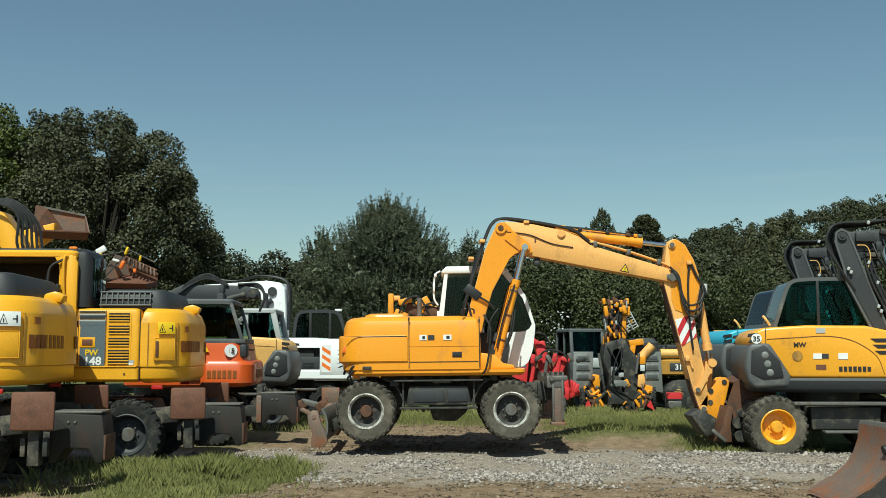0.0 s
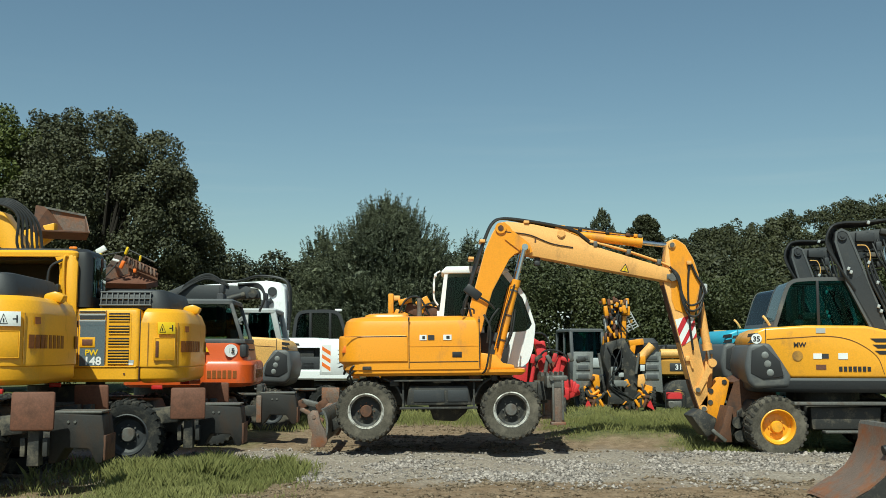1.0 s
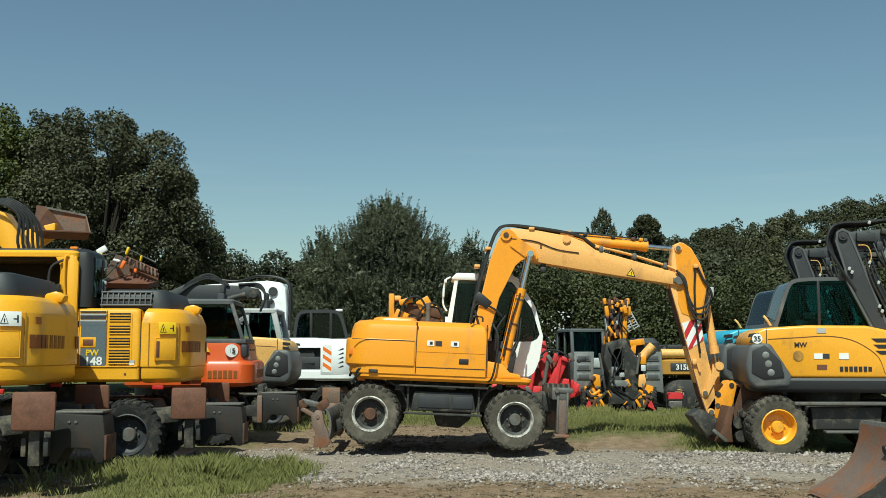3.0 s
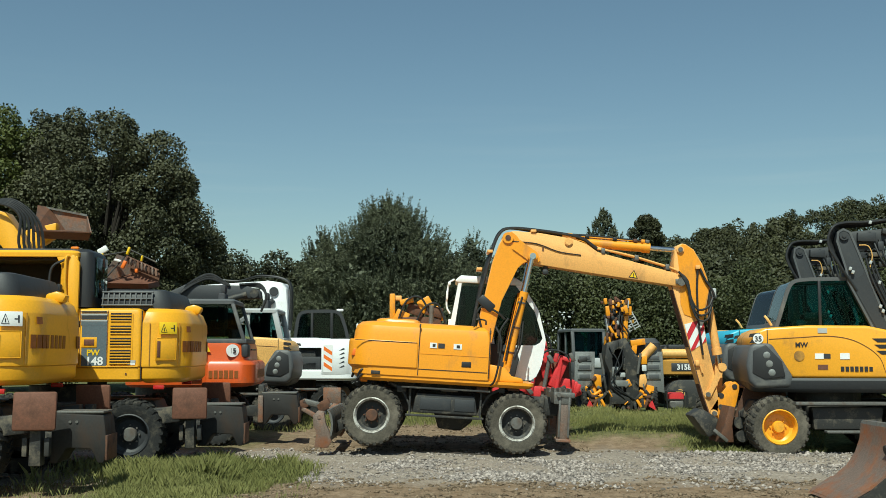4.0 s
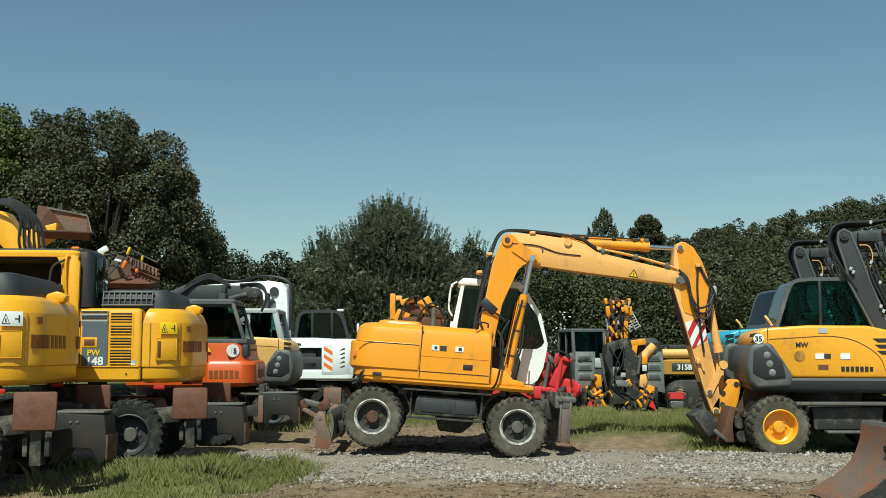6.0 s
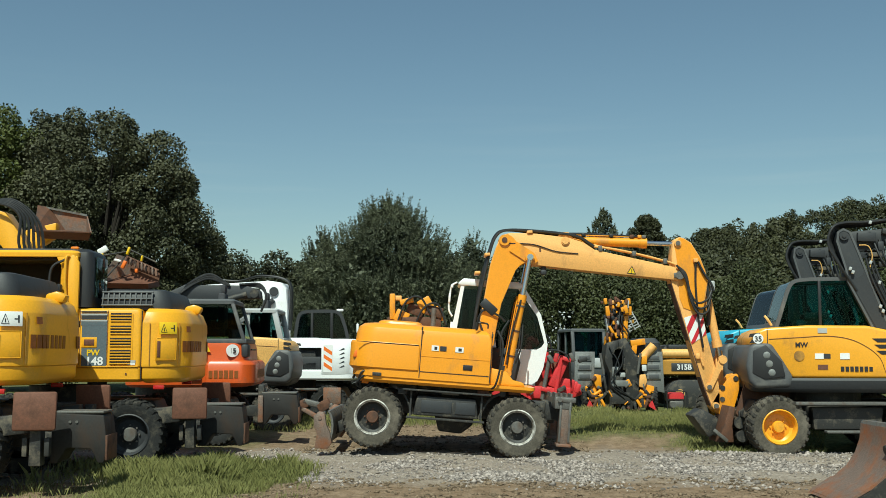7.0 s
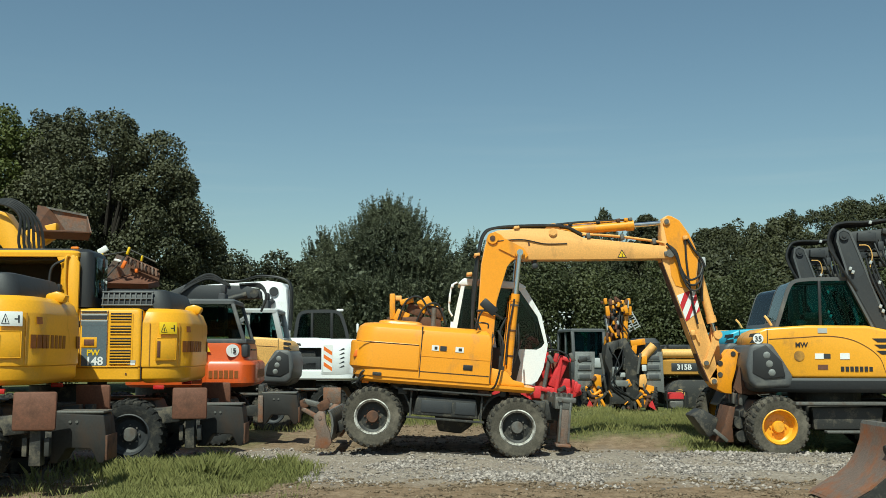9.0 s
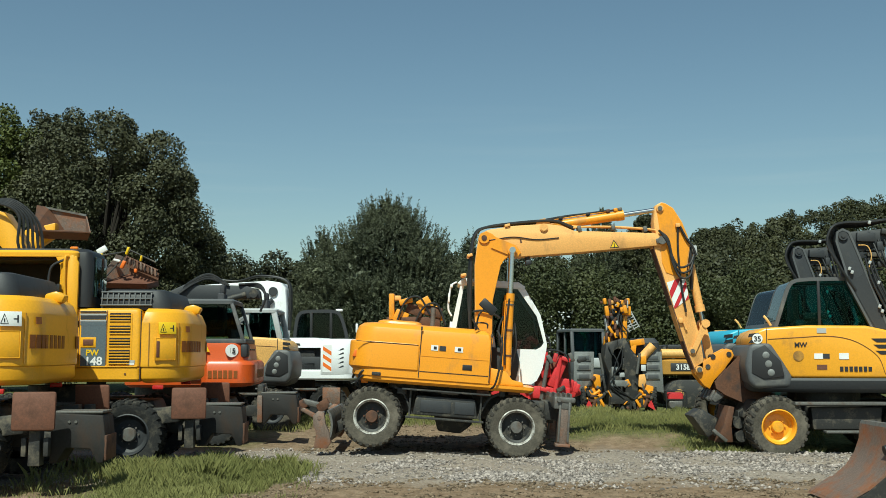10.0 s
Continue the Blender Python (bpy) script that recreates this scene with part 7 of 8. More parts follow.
def rail_excavator():
    """Yellow machine seen end-on: upright folded boom, black quick-hitch, grey ribbed ramps on both sides."""
    root = thing("road_rail_excavator", "yellow road-rail excavator with folded boom and grey ramps", "excavator", pose(4.55, 28.2, 0.12))
    for s in (-1, 1):
        wheel(root, s * 0.88, -0.55, 0.40, 0.40, 0.28, -1, "charcoal", "black_rubber").matrix_basis = pose(s * 0.88, -0.55, 0.40, 0, 0, s * 82)
        bm = BM()
        prism(bm, [(s * 0.66, 0.66), (s * 1.18, 0.55), (s * 1.14, 1.62), (s * 0.62, 1.62)], -0.80, -0.68, 0.015)
        rp = part("ramp", bm, "ramp_grey", root, "grey ribbed steel loading ramp")
        for k in range(3):
            bm = BM()
            box(bm, (s * 0.90, -0.815, 0.98 + 0.24 * k), (0.36, 0.03, 0.16), 0.012)
            fr = part("recess_frame", bm, "ramp_grey", rp)
            # no real hollow: a darker grey plate gives the ramp pocket its shade
            bm = BM()
            box(bm, (s * 0.90, -0.834, 0.98 + 0.24 * k), (0.28, 0.01, 0.10), 0.004)
            part("recess", bm, "grey_plastic", fr)
        bm = BM()
        prism(bm, [(s * 0.55, 0.25), (s * 0.86, 0.30), (s * 0.90, 0.72), (s * 0.60, 0.80)], -0.9, -0.4, 0.03)
        rod(bm, (s * 0.80, -0.95, 0.62), (s * 0.56, -0.95, 0.34), 0.045, 12)
        rod(bm, (s * 0.50, -0.95, 0.62), (s * 0.84, -0.95, 0.40), 0.04, 12)
        part("rail_axle_arm", bm, "orange_yellow", root)
        for k in range(3):
            bm = BM()
            rod(bm, (s * (0.40 + 0.16 * k), -1.0, 0.18 + 0.12 * k), (s * (0.40 + 0.16 * k), -0.85, 0.18 + 0.12 * k), 0.10, 14)
            part("roller", bm, "orange_yellow" if k % 2 else "rust", root)
        bm = BM()
        prism(bm, [(s * 0.72, 0.22), (s * 0.92, 0.10), (s * 0.80, 0.40)], -1.0, -0.9)
        part("warning_plate", bm, "red", root)
    bm = BM()
    box(bm, (0.0, 0.2, 0.75), (1.7, 1.5, 0.5), 0.05)
    part("chassis", bm, "chassis", root)
    # quick hitch: a dark arch with a deep opening, grey lock arms inside
    for outline in ([(-0.30, 0.12), (-0.18, 0.12), (-0.16, 0.9), (-0.20, 1.45), (-0.12, 1.66), (-0.02, 1.70), (-0.05, 1.92), (-0.34, 1.84), (-0.40, 1.40), (-0.26, 1.05)],
                    [(0.46, 0.12), (0.16, 0.12), (0.12, 1.45), (0.06, 1.66), (-0.02, 1.70), (-0.05, 1.92), (0.16, 1.98), (0.30, 1.70), (0.50, 1.45), (0.48, 0.9)]):
        bm = BM()
        prism(bm, outline, -1.0, -0.3, 0.02)
        part("hitch_cheek", bm, "chassis", root)
    bm = BM()
    box(bm, (0.0, -0.36, 0.9), (0.6, 0.1, 1.6), 0.01)
    part("hitch_back", bm, "decal_black", root)
    for x, z, w, h, m_ in ((-0.10, 1.18, 0.12, 0.10, "silver"), (0.06, 1.02, 0.14, 0.12, "silver"), (-0.02, 0.80, 0.46, 0.16, "ramp_grey"), (-0.16, 1.0, 0.10, 0.46, "ramp_grey"), (0.10, 1.30, 0.08, 0.3, "chassis"), (0.0, 0.42, 0.5, 0.3, "chassis")):
        bm = BM()
        box(bm, (x, -0.95, z), (w, 0.14, h), 0.02)
        part("lock_arm", bm, m_, root)
    for s in (-1, 1):
        bm = BM()
        rod(bm, (s * 0.44, -1.05, 1.05), (s * 0.52, -1.05, 1.58), 0.035, 12)
        part("hitch_rod", bm, "dull_steel", root)
        bm = BM()
        prism(bm, [(s * 0.48, 0.72), (s * 0.62, 0.68), (s * 0.70, 0.86), (s * 0.66, 1.04), (s * 0.50, 1.02)], -0.98, -0.80, 0.02)
        part("lamp_bracket", bm, "faded_yellow" if s > 0 else "orange_yellow", root)
        for k in range(6):
            bm = BM()
            box(bm, (s * (0.46 + 0.10 * (k % 3)), -0.98, 0.30 + 0.17 * (k // 3)), (0.07, 0.12, 0.24), 0.015, Matrix.Rotation(radians(-30 + 25 * k), 3, "Y"))
            part("linkage", bm, ("orange_yellow", "chassis", "rust", "chassis", "orange_yellow", "rust")[k], root)
    bm = BM()
    box(bm, (0.62, -0.92, 1.40), (0.18, 0.12, 0.22), 0.03)
    lm = part("lamp_box", bm, "orange_yellow", root)
    bm = BM()
    box(bm, (0.62, -0.99, 1.20), (0.12, 0.03, 0.16), 0.01)
    part("lamp", bm, "lamp", lm)
    # folded boom standing up in the middle
    bm = BM()
    prism(bm, [(-0.20, 1.8), (0.18, 1.8), (0.14, 2.86), (-0.16, 2.86)], -0.55, -0.15, 0.03)
    bo = part("boom", bm, "rust", root)
    for x, z, w, h, m_ in ((-0.28, 2.15, 0.30, 0.3, "orange_yellow"), (0.2, 2.3, 0.3, 0.24, "orange_yellow"), (-0.22, 2.95, 0.34, 0.34, "orange_yellow"), (0.3, 2.95, 0.34, 0.3, "orange_yellow"), (0.0, 3.18, 0.5, 0.12, "faded_yellow"),
                           (-0.3, 2.55, 0.12, 0.5, "silver"), (0.25, 2.62, 0.16, 0.5, "orange_yellow"), (0.0, 2.7, 0.16, 0.5, "chassis"), (0.62, 2.12, 0.55, 0.2, "orange_yellow"), (0.5, 1.95, 0.2, 0.3, "orange_yellow"), (-0.36, 3.2, 0.12, 0.2, "orange_yellow"), (0.36, 3.2, 0.12, 0.2, "orange_yellow")):
        bm = BM()
        box(bm, (x * 0.85, -0.62, z - 0.26), (w * 0.7, 0.2, h * 0.8), 0.02, Matrix.Rotation(radians(8 * math.sin(17 * x + 9 * z)), 3, "Y"))
        part("boom_joint", bm, m_, bo)
    hoses(bo, 0.018, *[[(-0.25 + 0.11 * k, -0.75, 1.8), (-0.3 + 0.14 * k, -0.8, 2.1), (-0.15 + 0.06 * k, -0.8, 2.4), (-0.2 + 0.09 * k, -0.75, 2.75)] for k in range(5)])
    # small ladder-like grille leaning on the boom
    lean = Matrix.Translation((0.34, -0.62, 2.44)) @ Matrix.Rotation(radians(-28), 4, "Y")
    grille = part("lamp_grille", box(BM(), (-0.15, 0, 0), (0.03, 0.03, 0.56), 0.006), "silver", root, at=lean)
    part("rail", box(BM(), (0.15, 0, 0), (0.03, 0.03, 0.56), 0.006), "silver", grille)
    part("rail", box(BM(), (0.0, 0, 0), (0.03, 0.03, 0.56), 0.006), "silver", grille)
    for k in range(8):
        part("rung", box(BM(), (0, 0, -0.25 + 0.072 * k), (0.32, 0.02, 0.024), 0.004), "silver", grille)
    rr = random.Random(21)
    for k in range(46):
        x, z = rr.uniform(-0.85, 0.85), rr.uniform(0.15, 0.95)
        part("linkage", box(BM(), (x, -1.0 + 0.1 * rr.random(), z), (rr.uniform(0.03, 0.12), 0.10, rr.uniform(0.05, 0.20)), 0.012, Matrix.Rotation(rr.uniform(-0.9, 0.9), 3, "Y")), rr.choice(("chassis", "orange_yellow", "rust", "hose", "dull_steel", "chassis")), root)
    for k in range(34):
        z = rr.uniform(1.75, 3.0)
        x = rr.gauss(0.0, 0.20)
        part("boom_fitting", box(BM(), (x, -0.80, z), (rr.uniform(0.03, 0.10), 0.12, rr.uniform(0.05, 0.22)), 0.012, Matrix.Rotation(rr.gauss(0, 0.3), 3, "Y")), rr.choice(("orange_yellow", "rust", "hose", "orange_yellow", "mudplate", "silver", "dark_yellow")), root)
    hoses(root, 0.016, *[[(rr.uniform(-0.3, 0.3), -1.04, rr.uniform(1.5, 1.9)), (rr.uniform(-0.5, 0.5), -1.10, 1.25), (rr.uniform(-0.5, 0.5), -1.08, 0.8), (rr.uniform(-0.6, 0.6), -1.02, 0.4)] for k in range(3)])
    bm = BM()
    rod(bm, (0.52, -0.8, 1.35), (0.92, -0.8, 1.78), 0.12, 14)
    part("air_cylinder", bm, "faded_yellow", root)
    bm = BM()
    slab(bm, plan(0.45, 1.15, 0.55, 0.1, 0.1, 3), [(0.9, 0), (1.85, 0.0), (1.98, 0.1)])
    part("body", bm, "charcoal", root)
    return root


def red_machine():
    root = thing("agricultural_frame", "red hydraulic lifting frame with hoses", "implement", pose(2.15, 25.6, 0.05))
    for x, z, w, h, a in ((-0.25, 1.35, 0.34, 1.25, 6), (-0.62, 0.85, 0.7, 0.3, -12), (0.28, 1.5, 0.26, 0.9, -10), (0.62, 1.2, 0.24, 0.8, 24), (0.75, 0.9, 0.5, 0.3, 10), (-0.05, 0.72, 1.9, 0.3, 3), (0.05, 1.95, 0.5, 0.14, 30), (0.95, 0.75, 0.4, 0.35, -20)):
        bm = BM()
        box(bm, (x, 0.1 * math.sin(9 * x), z), (w, 0.3, h), 0.04, Matrix.Rotation(radians(a), 3, "Y"))
        part("beam", bm, "red", root)
    bm = BM()
    rod(bm, (-0.25, -0.16, 1.45), (-0.25, -0.18, 1.45), 0.10, 18)
    part("round_mark", bm, "decal_black", root)
    bm = BM()
    box(bm, (0.2, 0.3, 1.0), (1.5, 0.5, 1.1), 0.05)
    part("gearbox", bm, "mudplate", root)
    for k in range(3):
        bm = BM()
        rod(bm, (-0.1 + 0.3 * k, -0.2, 0.55), (0.1 + 0.3 * k, -0.2, 1.6), 0.05, 10)
        part("ram", bm, "red" if k != 1 else "dull_steel", root)
    for s in (-0.7, 0.7):
        bm = BM()
        box(bm, (s, 0, 0.30), (0.2, 0.8, 0.6), 0.03)
        part("foot", bm, "chassis", root)
    for k in range(14):
        bm = BM()
        x, z = -0.5 + 0.13 * k, 0.75 + 0.9 * abs(math.sin(2.1 * k))
        box(bm, (x, -0.24, z), (0.10, 0.12, 0.22), 0.02, Matrix.Rotation(radians(47 * k), 3, "Y"))
        part("bracket", bm, ("red", "chassis", "red", "dull_steel")[k % 4], root)
    hoses(root, 0.025, [(-0.4, -0.2, 1.3), (-0.2, -0.3, 2.0), (0.3, -0.3, 2.1), (0.5, -0.2, 1.5)], [(0.0, -0.2, 1.2), (0.3, -0.3, 1.7), (0.8, -0.3, 1.6), (0.9, -0.2, 1.0)])
    return root


def telehandler():
    root = thing("telehandler", "grey telehandler with glazed cab facing the yard", "telehandler", pose(4.55, 33.5, 0.05, 0, 0, -80))
    chassis_frame(root, 1.3, 2.2, 1.15, "white", 0.6)
    bm = BM()
    slab(bm, plan(-1.8, 1.9, 1.0, 0.1, 0.2, 4), [(0.85, 0.05), (0.95, 0.0), (1.4, 0.0), (1.5, 0.06)])
    part("body", bm, "grey_plastic", root)
    c = cab(root, -0.5, 1.2, -0.80, 0.2, 1.25, 2.40, "grey_plastic", "green_glass", slope=0.15, rear_slope=0.1, post=0.1)
    bm = BM()
    box(bm, (1.85, -0.3, 1.35), (0.2, 1.2, 0.3), 0.05)
    part("bumper", bm, "silver", root)
    for s in (-0.8, 0.1):
        bm = BM()
        box(bm, (1.97, s, 1.38), (0.05, 0.3, 0.16), 0.03)
        part("headlight", bm, "lamp", root)
    return root


def tracked_excavator():
    """Yellow tracked excavator side-on, black band with the model number on its flank."""
    root = thing("tracked_excavator", "yellow tracked excavator with black band on its flank", "excavator", pose(8.6, 33.0, 0.05))
    for s in (-1, 1):
        pts = []
        for cx, a0 in ((1.5, -90), (-1.5, 90)):
            for k in range(9):
                a = radians(a0 + 180 * k / 8)
                pts.append((cx + 0.42 * math.cos(a), 0.42 + 0.42 * math.sin(a)))
        bm = BM()
        prism(bm, pts, s * 1.0 - 0.25, s * 1.0 + 0.25, 0.03)
        tr = part("track", bm, "chassis", root)
        for x in (-1.5, 1.5):
            bm = BM()
            rod(bm, (x, s * 1.0 - 0.27, 0.42), (x, s * 1.0 + 0.27, 0.42), 0.14, 20)
            part("idler", bm, "peach", tr)
        bm = BM()
        box(bm, (0, s * 1.0, 0.42), (1.8, 0.54, 0.34), 0.03)
        part("track_frame", bm, "chassis", tr)
    bm = BM()
    box(bm, (0, 0, 0.75), (2.2, 1.5, 0.5), 0.05)
    part("chassis", bm, "chassis", root)
    bm = BM()
    slab(bm, plan(-2.1, 1.7, 1.25, 0.3, 0.1, 5), [(0.98, 0.05), (1.02, 0.0), (1.40, 0.0), (1.44, 0.04), (1.46, 0.10)])
    # the flank's dimness is put into the paint, darker than the boom's yellow
    h = part("engine_house", bm, "dark_yellow", root)
    bm = BM()
    box(bm, (-0.1, 0, 1.22), (3.3, 2.52, 0.26), 0.02)
    b = part("black_band", bm, "charcoal", h)
    part("side_rail", rod(BM(), (-2.0, -1.12, 1.63), (1.5, -1.12, 1.63), 0.14, 18), "peach", h)
    part("top_box", box(BM(), (-1.5, -0.9, 1.83), (0.6, 0.5, 0.14), 0.03), "charcoal", h)
    letters("315B", 0.22, "decal_white", b, place(-1.36, -1.266, 1.15, RIGHT))
    bm = BM()
    slab(bm, plan(-1.9, -0.4, 0.9, 0.1, 0.1, 3), [(1.70, 0), (1.86, 0.03), (1.90, 0.1)])
    part("hood", bm, "chassis", root)
    bm = BM()
    prism(bm, [(0.6, 1.6), (1.0, 1.7), (2.6, 2.2), (4.4, 1.5), (4.4, 1.2), (2.6, 1.8), (1.2, 1.3)], -0.2, 0.2, 0.03)
    part("boom", bm, "warm_yellow", root)
    return root


def generator():
    root = thing("generator", "small red petrol generator in a black tube frame", "generator", pose(6.05, 27.6, 0.16))
    bm = BM()
    slab(bm, plan(-0.2, 0.2, 0.17, 0.06, 0.06, 4), [(0.34, 0.02), (0.36, 0.0), (0.48, 0.0), (0.52, 0.04)])
    part("fuel_tank", bm, "red", root)
    bm = BM()
    box(bm, (0, 0, 0.2), (0.36, 0.3, 0.22), 0.04)
    rod(bm, (-0.1, -0.17, 0.2), (-0.1, -0.1, 0.2), 0.08, 14)
    part("engine", bm, "dull_steel", root)
    for s in (-0.18, 0.18):
        hoses(root, 0.016, [(-0.25, s, 0.0), (-0.26, s, 0.45), (-0.2, s, 0.55), (0.2, s, 0.55), (0.26, s, 0.45), (0.25, s, 0.0)], mat="decal_black", name="frame_tube")
    bm = BM()
    box(bm, (0, 0, 0.03), (0.5, 0.34, 0.05), 0.01)
    part("base", bm, "decal_black", root)
    return root


def folded_boom_machine():
    """Only its folded yellow boom and pipework shows over the working excavator's hood."""
    root = thing("backhoe", "yellow backhoe with folded boom and hydraulic pipes", "backhoe", pose(-0.9, 30.5, 0, 0, 0, 0))
    chassis_frame(root, 1.1, 2.1, 1.0, "charcoal", 0.55)
    bm = BM()
    slab(bm, plan(-1.5, 1.4, 0.95, 0.1, 0.2, 4), [(0.8, 0.05), (0.9, 0.0), (2.0, 0.0), (2.2, 0.1)])
    part("body", bm, "orange_yellow", root)
    for k, (x, z, w, h, a, m_) in enumerate(((-0.62, 3.05, 0.16, 0.75, 0, "orange_yellow"), (-0.5, 3.3, 0.3, 0.14, 0, "faded_yellow"), (-0.2, 3.2, 0.4, 0.16, -15, "orange_yellow"), (0.05, 2.95, 0.5, 0.3, 20, "rust"), (0.35, 3.1, 0.4, 0.4, -30, "orange_yellow"),
                               (0.6, 2.9, 0.5, 0.3, 15, "rust"), (0.75, 2.85, 0.2, 0.45, -20, "orange_yellow"), (-0.35, 2.75, 0.4, 0.35, 25, "orange_yellow"), (0.2, 2.6, 1.2, 0.3, 0, "rust"), (-0.62, 2.5, 0.3, 0.5, 0, "rust"))):
        bm = BM()
        box(bm, (x, 0.1 * math.sin(k * 2.3), z), (w, 0.22, h), 0.03, Matrix.Rotation(radians(a), 3, "Y"))
        part("boom_piece", bm, m_, root)
    hoses(root, 0.03, [(-0.5, -0.2, 2.5), (-0.2, -0.25, 3.2), (0.2, -0.25, 3.3), (0.5, -0.2, 2.8)], [(0.0, -0.2, 2.4), (0.3, -0.25, 3.0), (0.7, -0.25, 3.1), (0.95, -0.2, 2.5)])
    return root


orange_excavator()
white_excavator()
dark_cab_machine()
rail_excavator()
red_machine()
telehandler()
tracked_excavator()
generator()
folded_boom_machine()

# loose and raised attachments
b = thing("excavator_bucket", "large rust-worn steel bucket standing on the gravel", "bucket", pose(5.20, 12.3, -0.02))


def near_bucket(root):
    out = [(-0.78, 0.10), (-0.50, 0.26), (-0.30, 0.42), (-0.18, 0.60), (-0.10, 0.86), (0.02, 0.92), (0.40, 0.70), (0.55, 0.35), (0.45, 0.02), (0.10, -0.14), (-0.35, -0.13)]
    bm = BM()
    front = [(-0.78, 0.10), (-0.52, 0.25), (-0.33, 0.40), (-0.22, 0.56), (-0.16, 0.72), (-0.14, 0.90)]
    back = [(x + 0.03, z - 0.03) for x, z in front[::-1]]
    prism(bm, front + back, -0.55, 0.55)
    part("back_sheet", bm, "worn_rust", root, "worn steel sheet with orange rust")
    for s in (-0.56, 0.56):
        bm = BM()
        prism(bm, [(-0.76, 0.08), (-0.50, 0.23), (-0.31, 0.38), (-0.20, 0.54), (-0.14, 0.70), (-0.12, 0.88), (0.05, 0.80), (0.42, 0.52), (0.50, 0.2), (0.30, -0.05), (-0.2, -0.12), (-0.55, -0.05)], s - 0.02, s + 0.02)
        part("side_plate", bm, "chassis", root)
    bm = BM()
    prism(bm, [(-0.14, 0.90), (0.02, 0.86), (0.42, 0.56), (0.46, 0.60), (0.04, 0.93), (-0.12, 0.94)], -0.55, 0.55)
    part("top_edge", bm, "dull_steel", root)
    # hole in the sheet: its dark inside is a solid black disc
    bm = BM()
    rod(bm, (-0.25, -0.40, 0.66), (-0.135, -0.40, 0.68), 0.055, 18)
    part("hole_shade_disc", bm, "decal_black", root)
    bm = BM()
    prism(bm, [(-0.80, 0.07), (-0.76, 0.12), (-0.52, 0.265), (-0.50, 0.24)], -0.56, 0.56)
    part("cutting_edge", bm, "worn_rust", root)


near_bucket(b)
# rusty bucket held high above the first yellow cab, and the toothed one behind it
hi = thing("raised_bucket", "upturned rusty bucket held above the yellow cab", "bucket", pose(-6.99, 19.0, 4.137))


def sheet(bm, quad, t=0.02):
    """A thick plate through four or more corners."""
    q = [Vector(p) for p in quad]
    n = (q[1] - q[0]).cross(q[2] - q[0]).normalized() * t / 2
    return loft(bm, [[p - n for p in q], [p + n for p in q]])


def tray_bucket(root):
    """A wide ditching bucket turned mouth-forward: inner sheet, slanting cheeks, belly underneath."""
    part("back_sheet", sheet(BM(), [(-0.40, 0.34, 0.29), (0.31, 0.34, 0.135), (0.31, 0.36, -0.19), (-0.11, 0.36, -0.14)]), "worn_rust", root)
    part("lip", sheet(BM(), [(-0.56, 0.30, 0.32), (0.32, 0.32, 0.155), (0.32, 0.32, 0.115), (-0.50, 0.30, 0.275)], 0.04), "dull_steel", root)
    part("side_plate", sheet(BM(), [(-0.566, 0.20, 0.31), (-0.39, 0.34, 0.285), (-0.10, 0.36, -0.135), (-0.38, -0.40, -0.226)]), "rust", root)
    part("side_plate", sheet(BM(), [(0.31, 0.34, 0.135), (0.31, 0.36, -0.19), (0.648, -0.40, -0.267)]), "worn_rust", root)
    part("floor_sheet", sheet(BM(), [(-0.38, -0.40, -0.226), (-0.10, 0.36, -0.14), (0.31, 0.36, -0.195), (0.648, -0.40, -0.267)]), "rust", root)
    part("belly", loft(BM(), [[(-0.38, -0.40, -0.235), (0.648, -0.40, -0.277), (0.50, -0.10, -0.38), (-0.33, -0.10, -0.34)], [(-0.12, 0.36, -0.15), (0.31, 0.36, -0.205), (0.33, 0.36, -0.30), (-0.14, 0.36, -0.28)]]), "mudplate", root)


tray_bucket(hi)
bm = BM()
prism(bm, [(-0.9, -0.35), (-0.7, -0.2), (-0.1, -0.05), (-0.1, -0.30), (-0.7, -0.7), (-1.4, -1.6), (-1.7, -1.6)], -0.1, 0.1, 0.02)
part("stick", bm, "yellow", hi)
tb = thing("toothed_bucket", "rusty toothed bucket raised behind the parked excavators", "bucket", pose(-6.18, 20.4, 3.374))


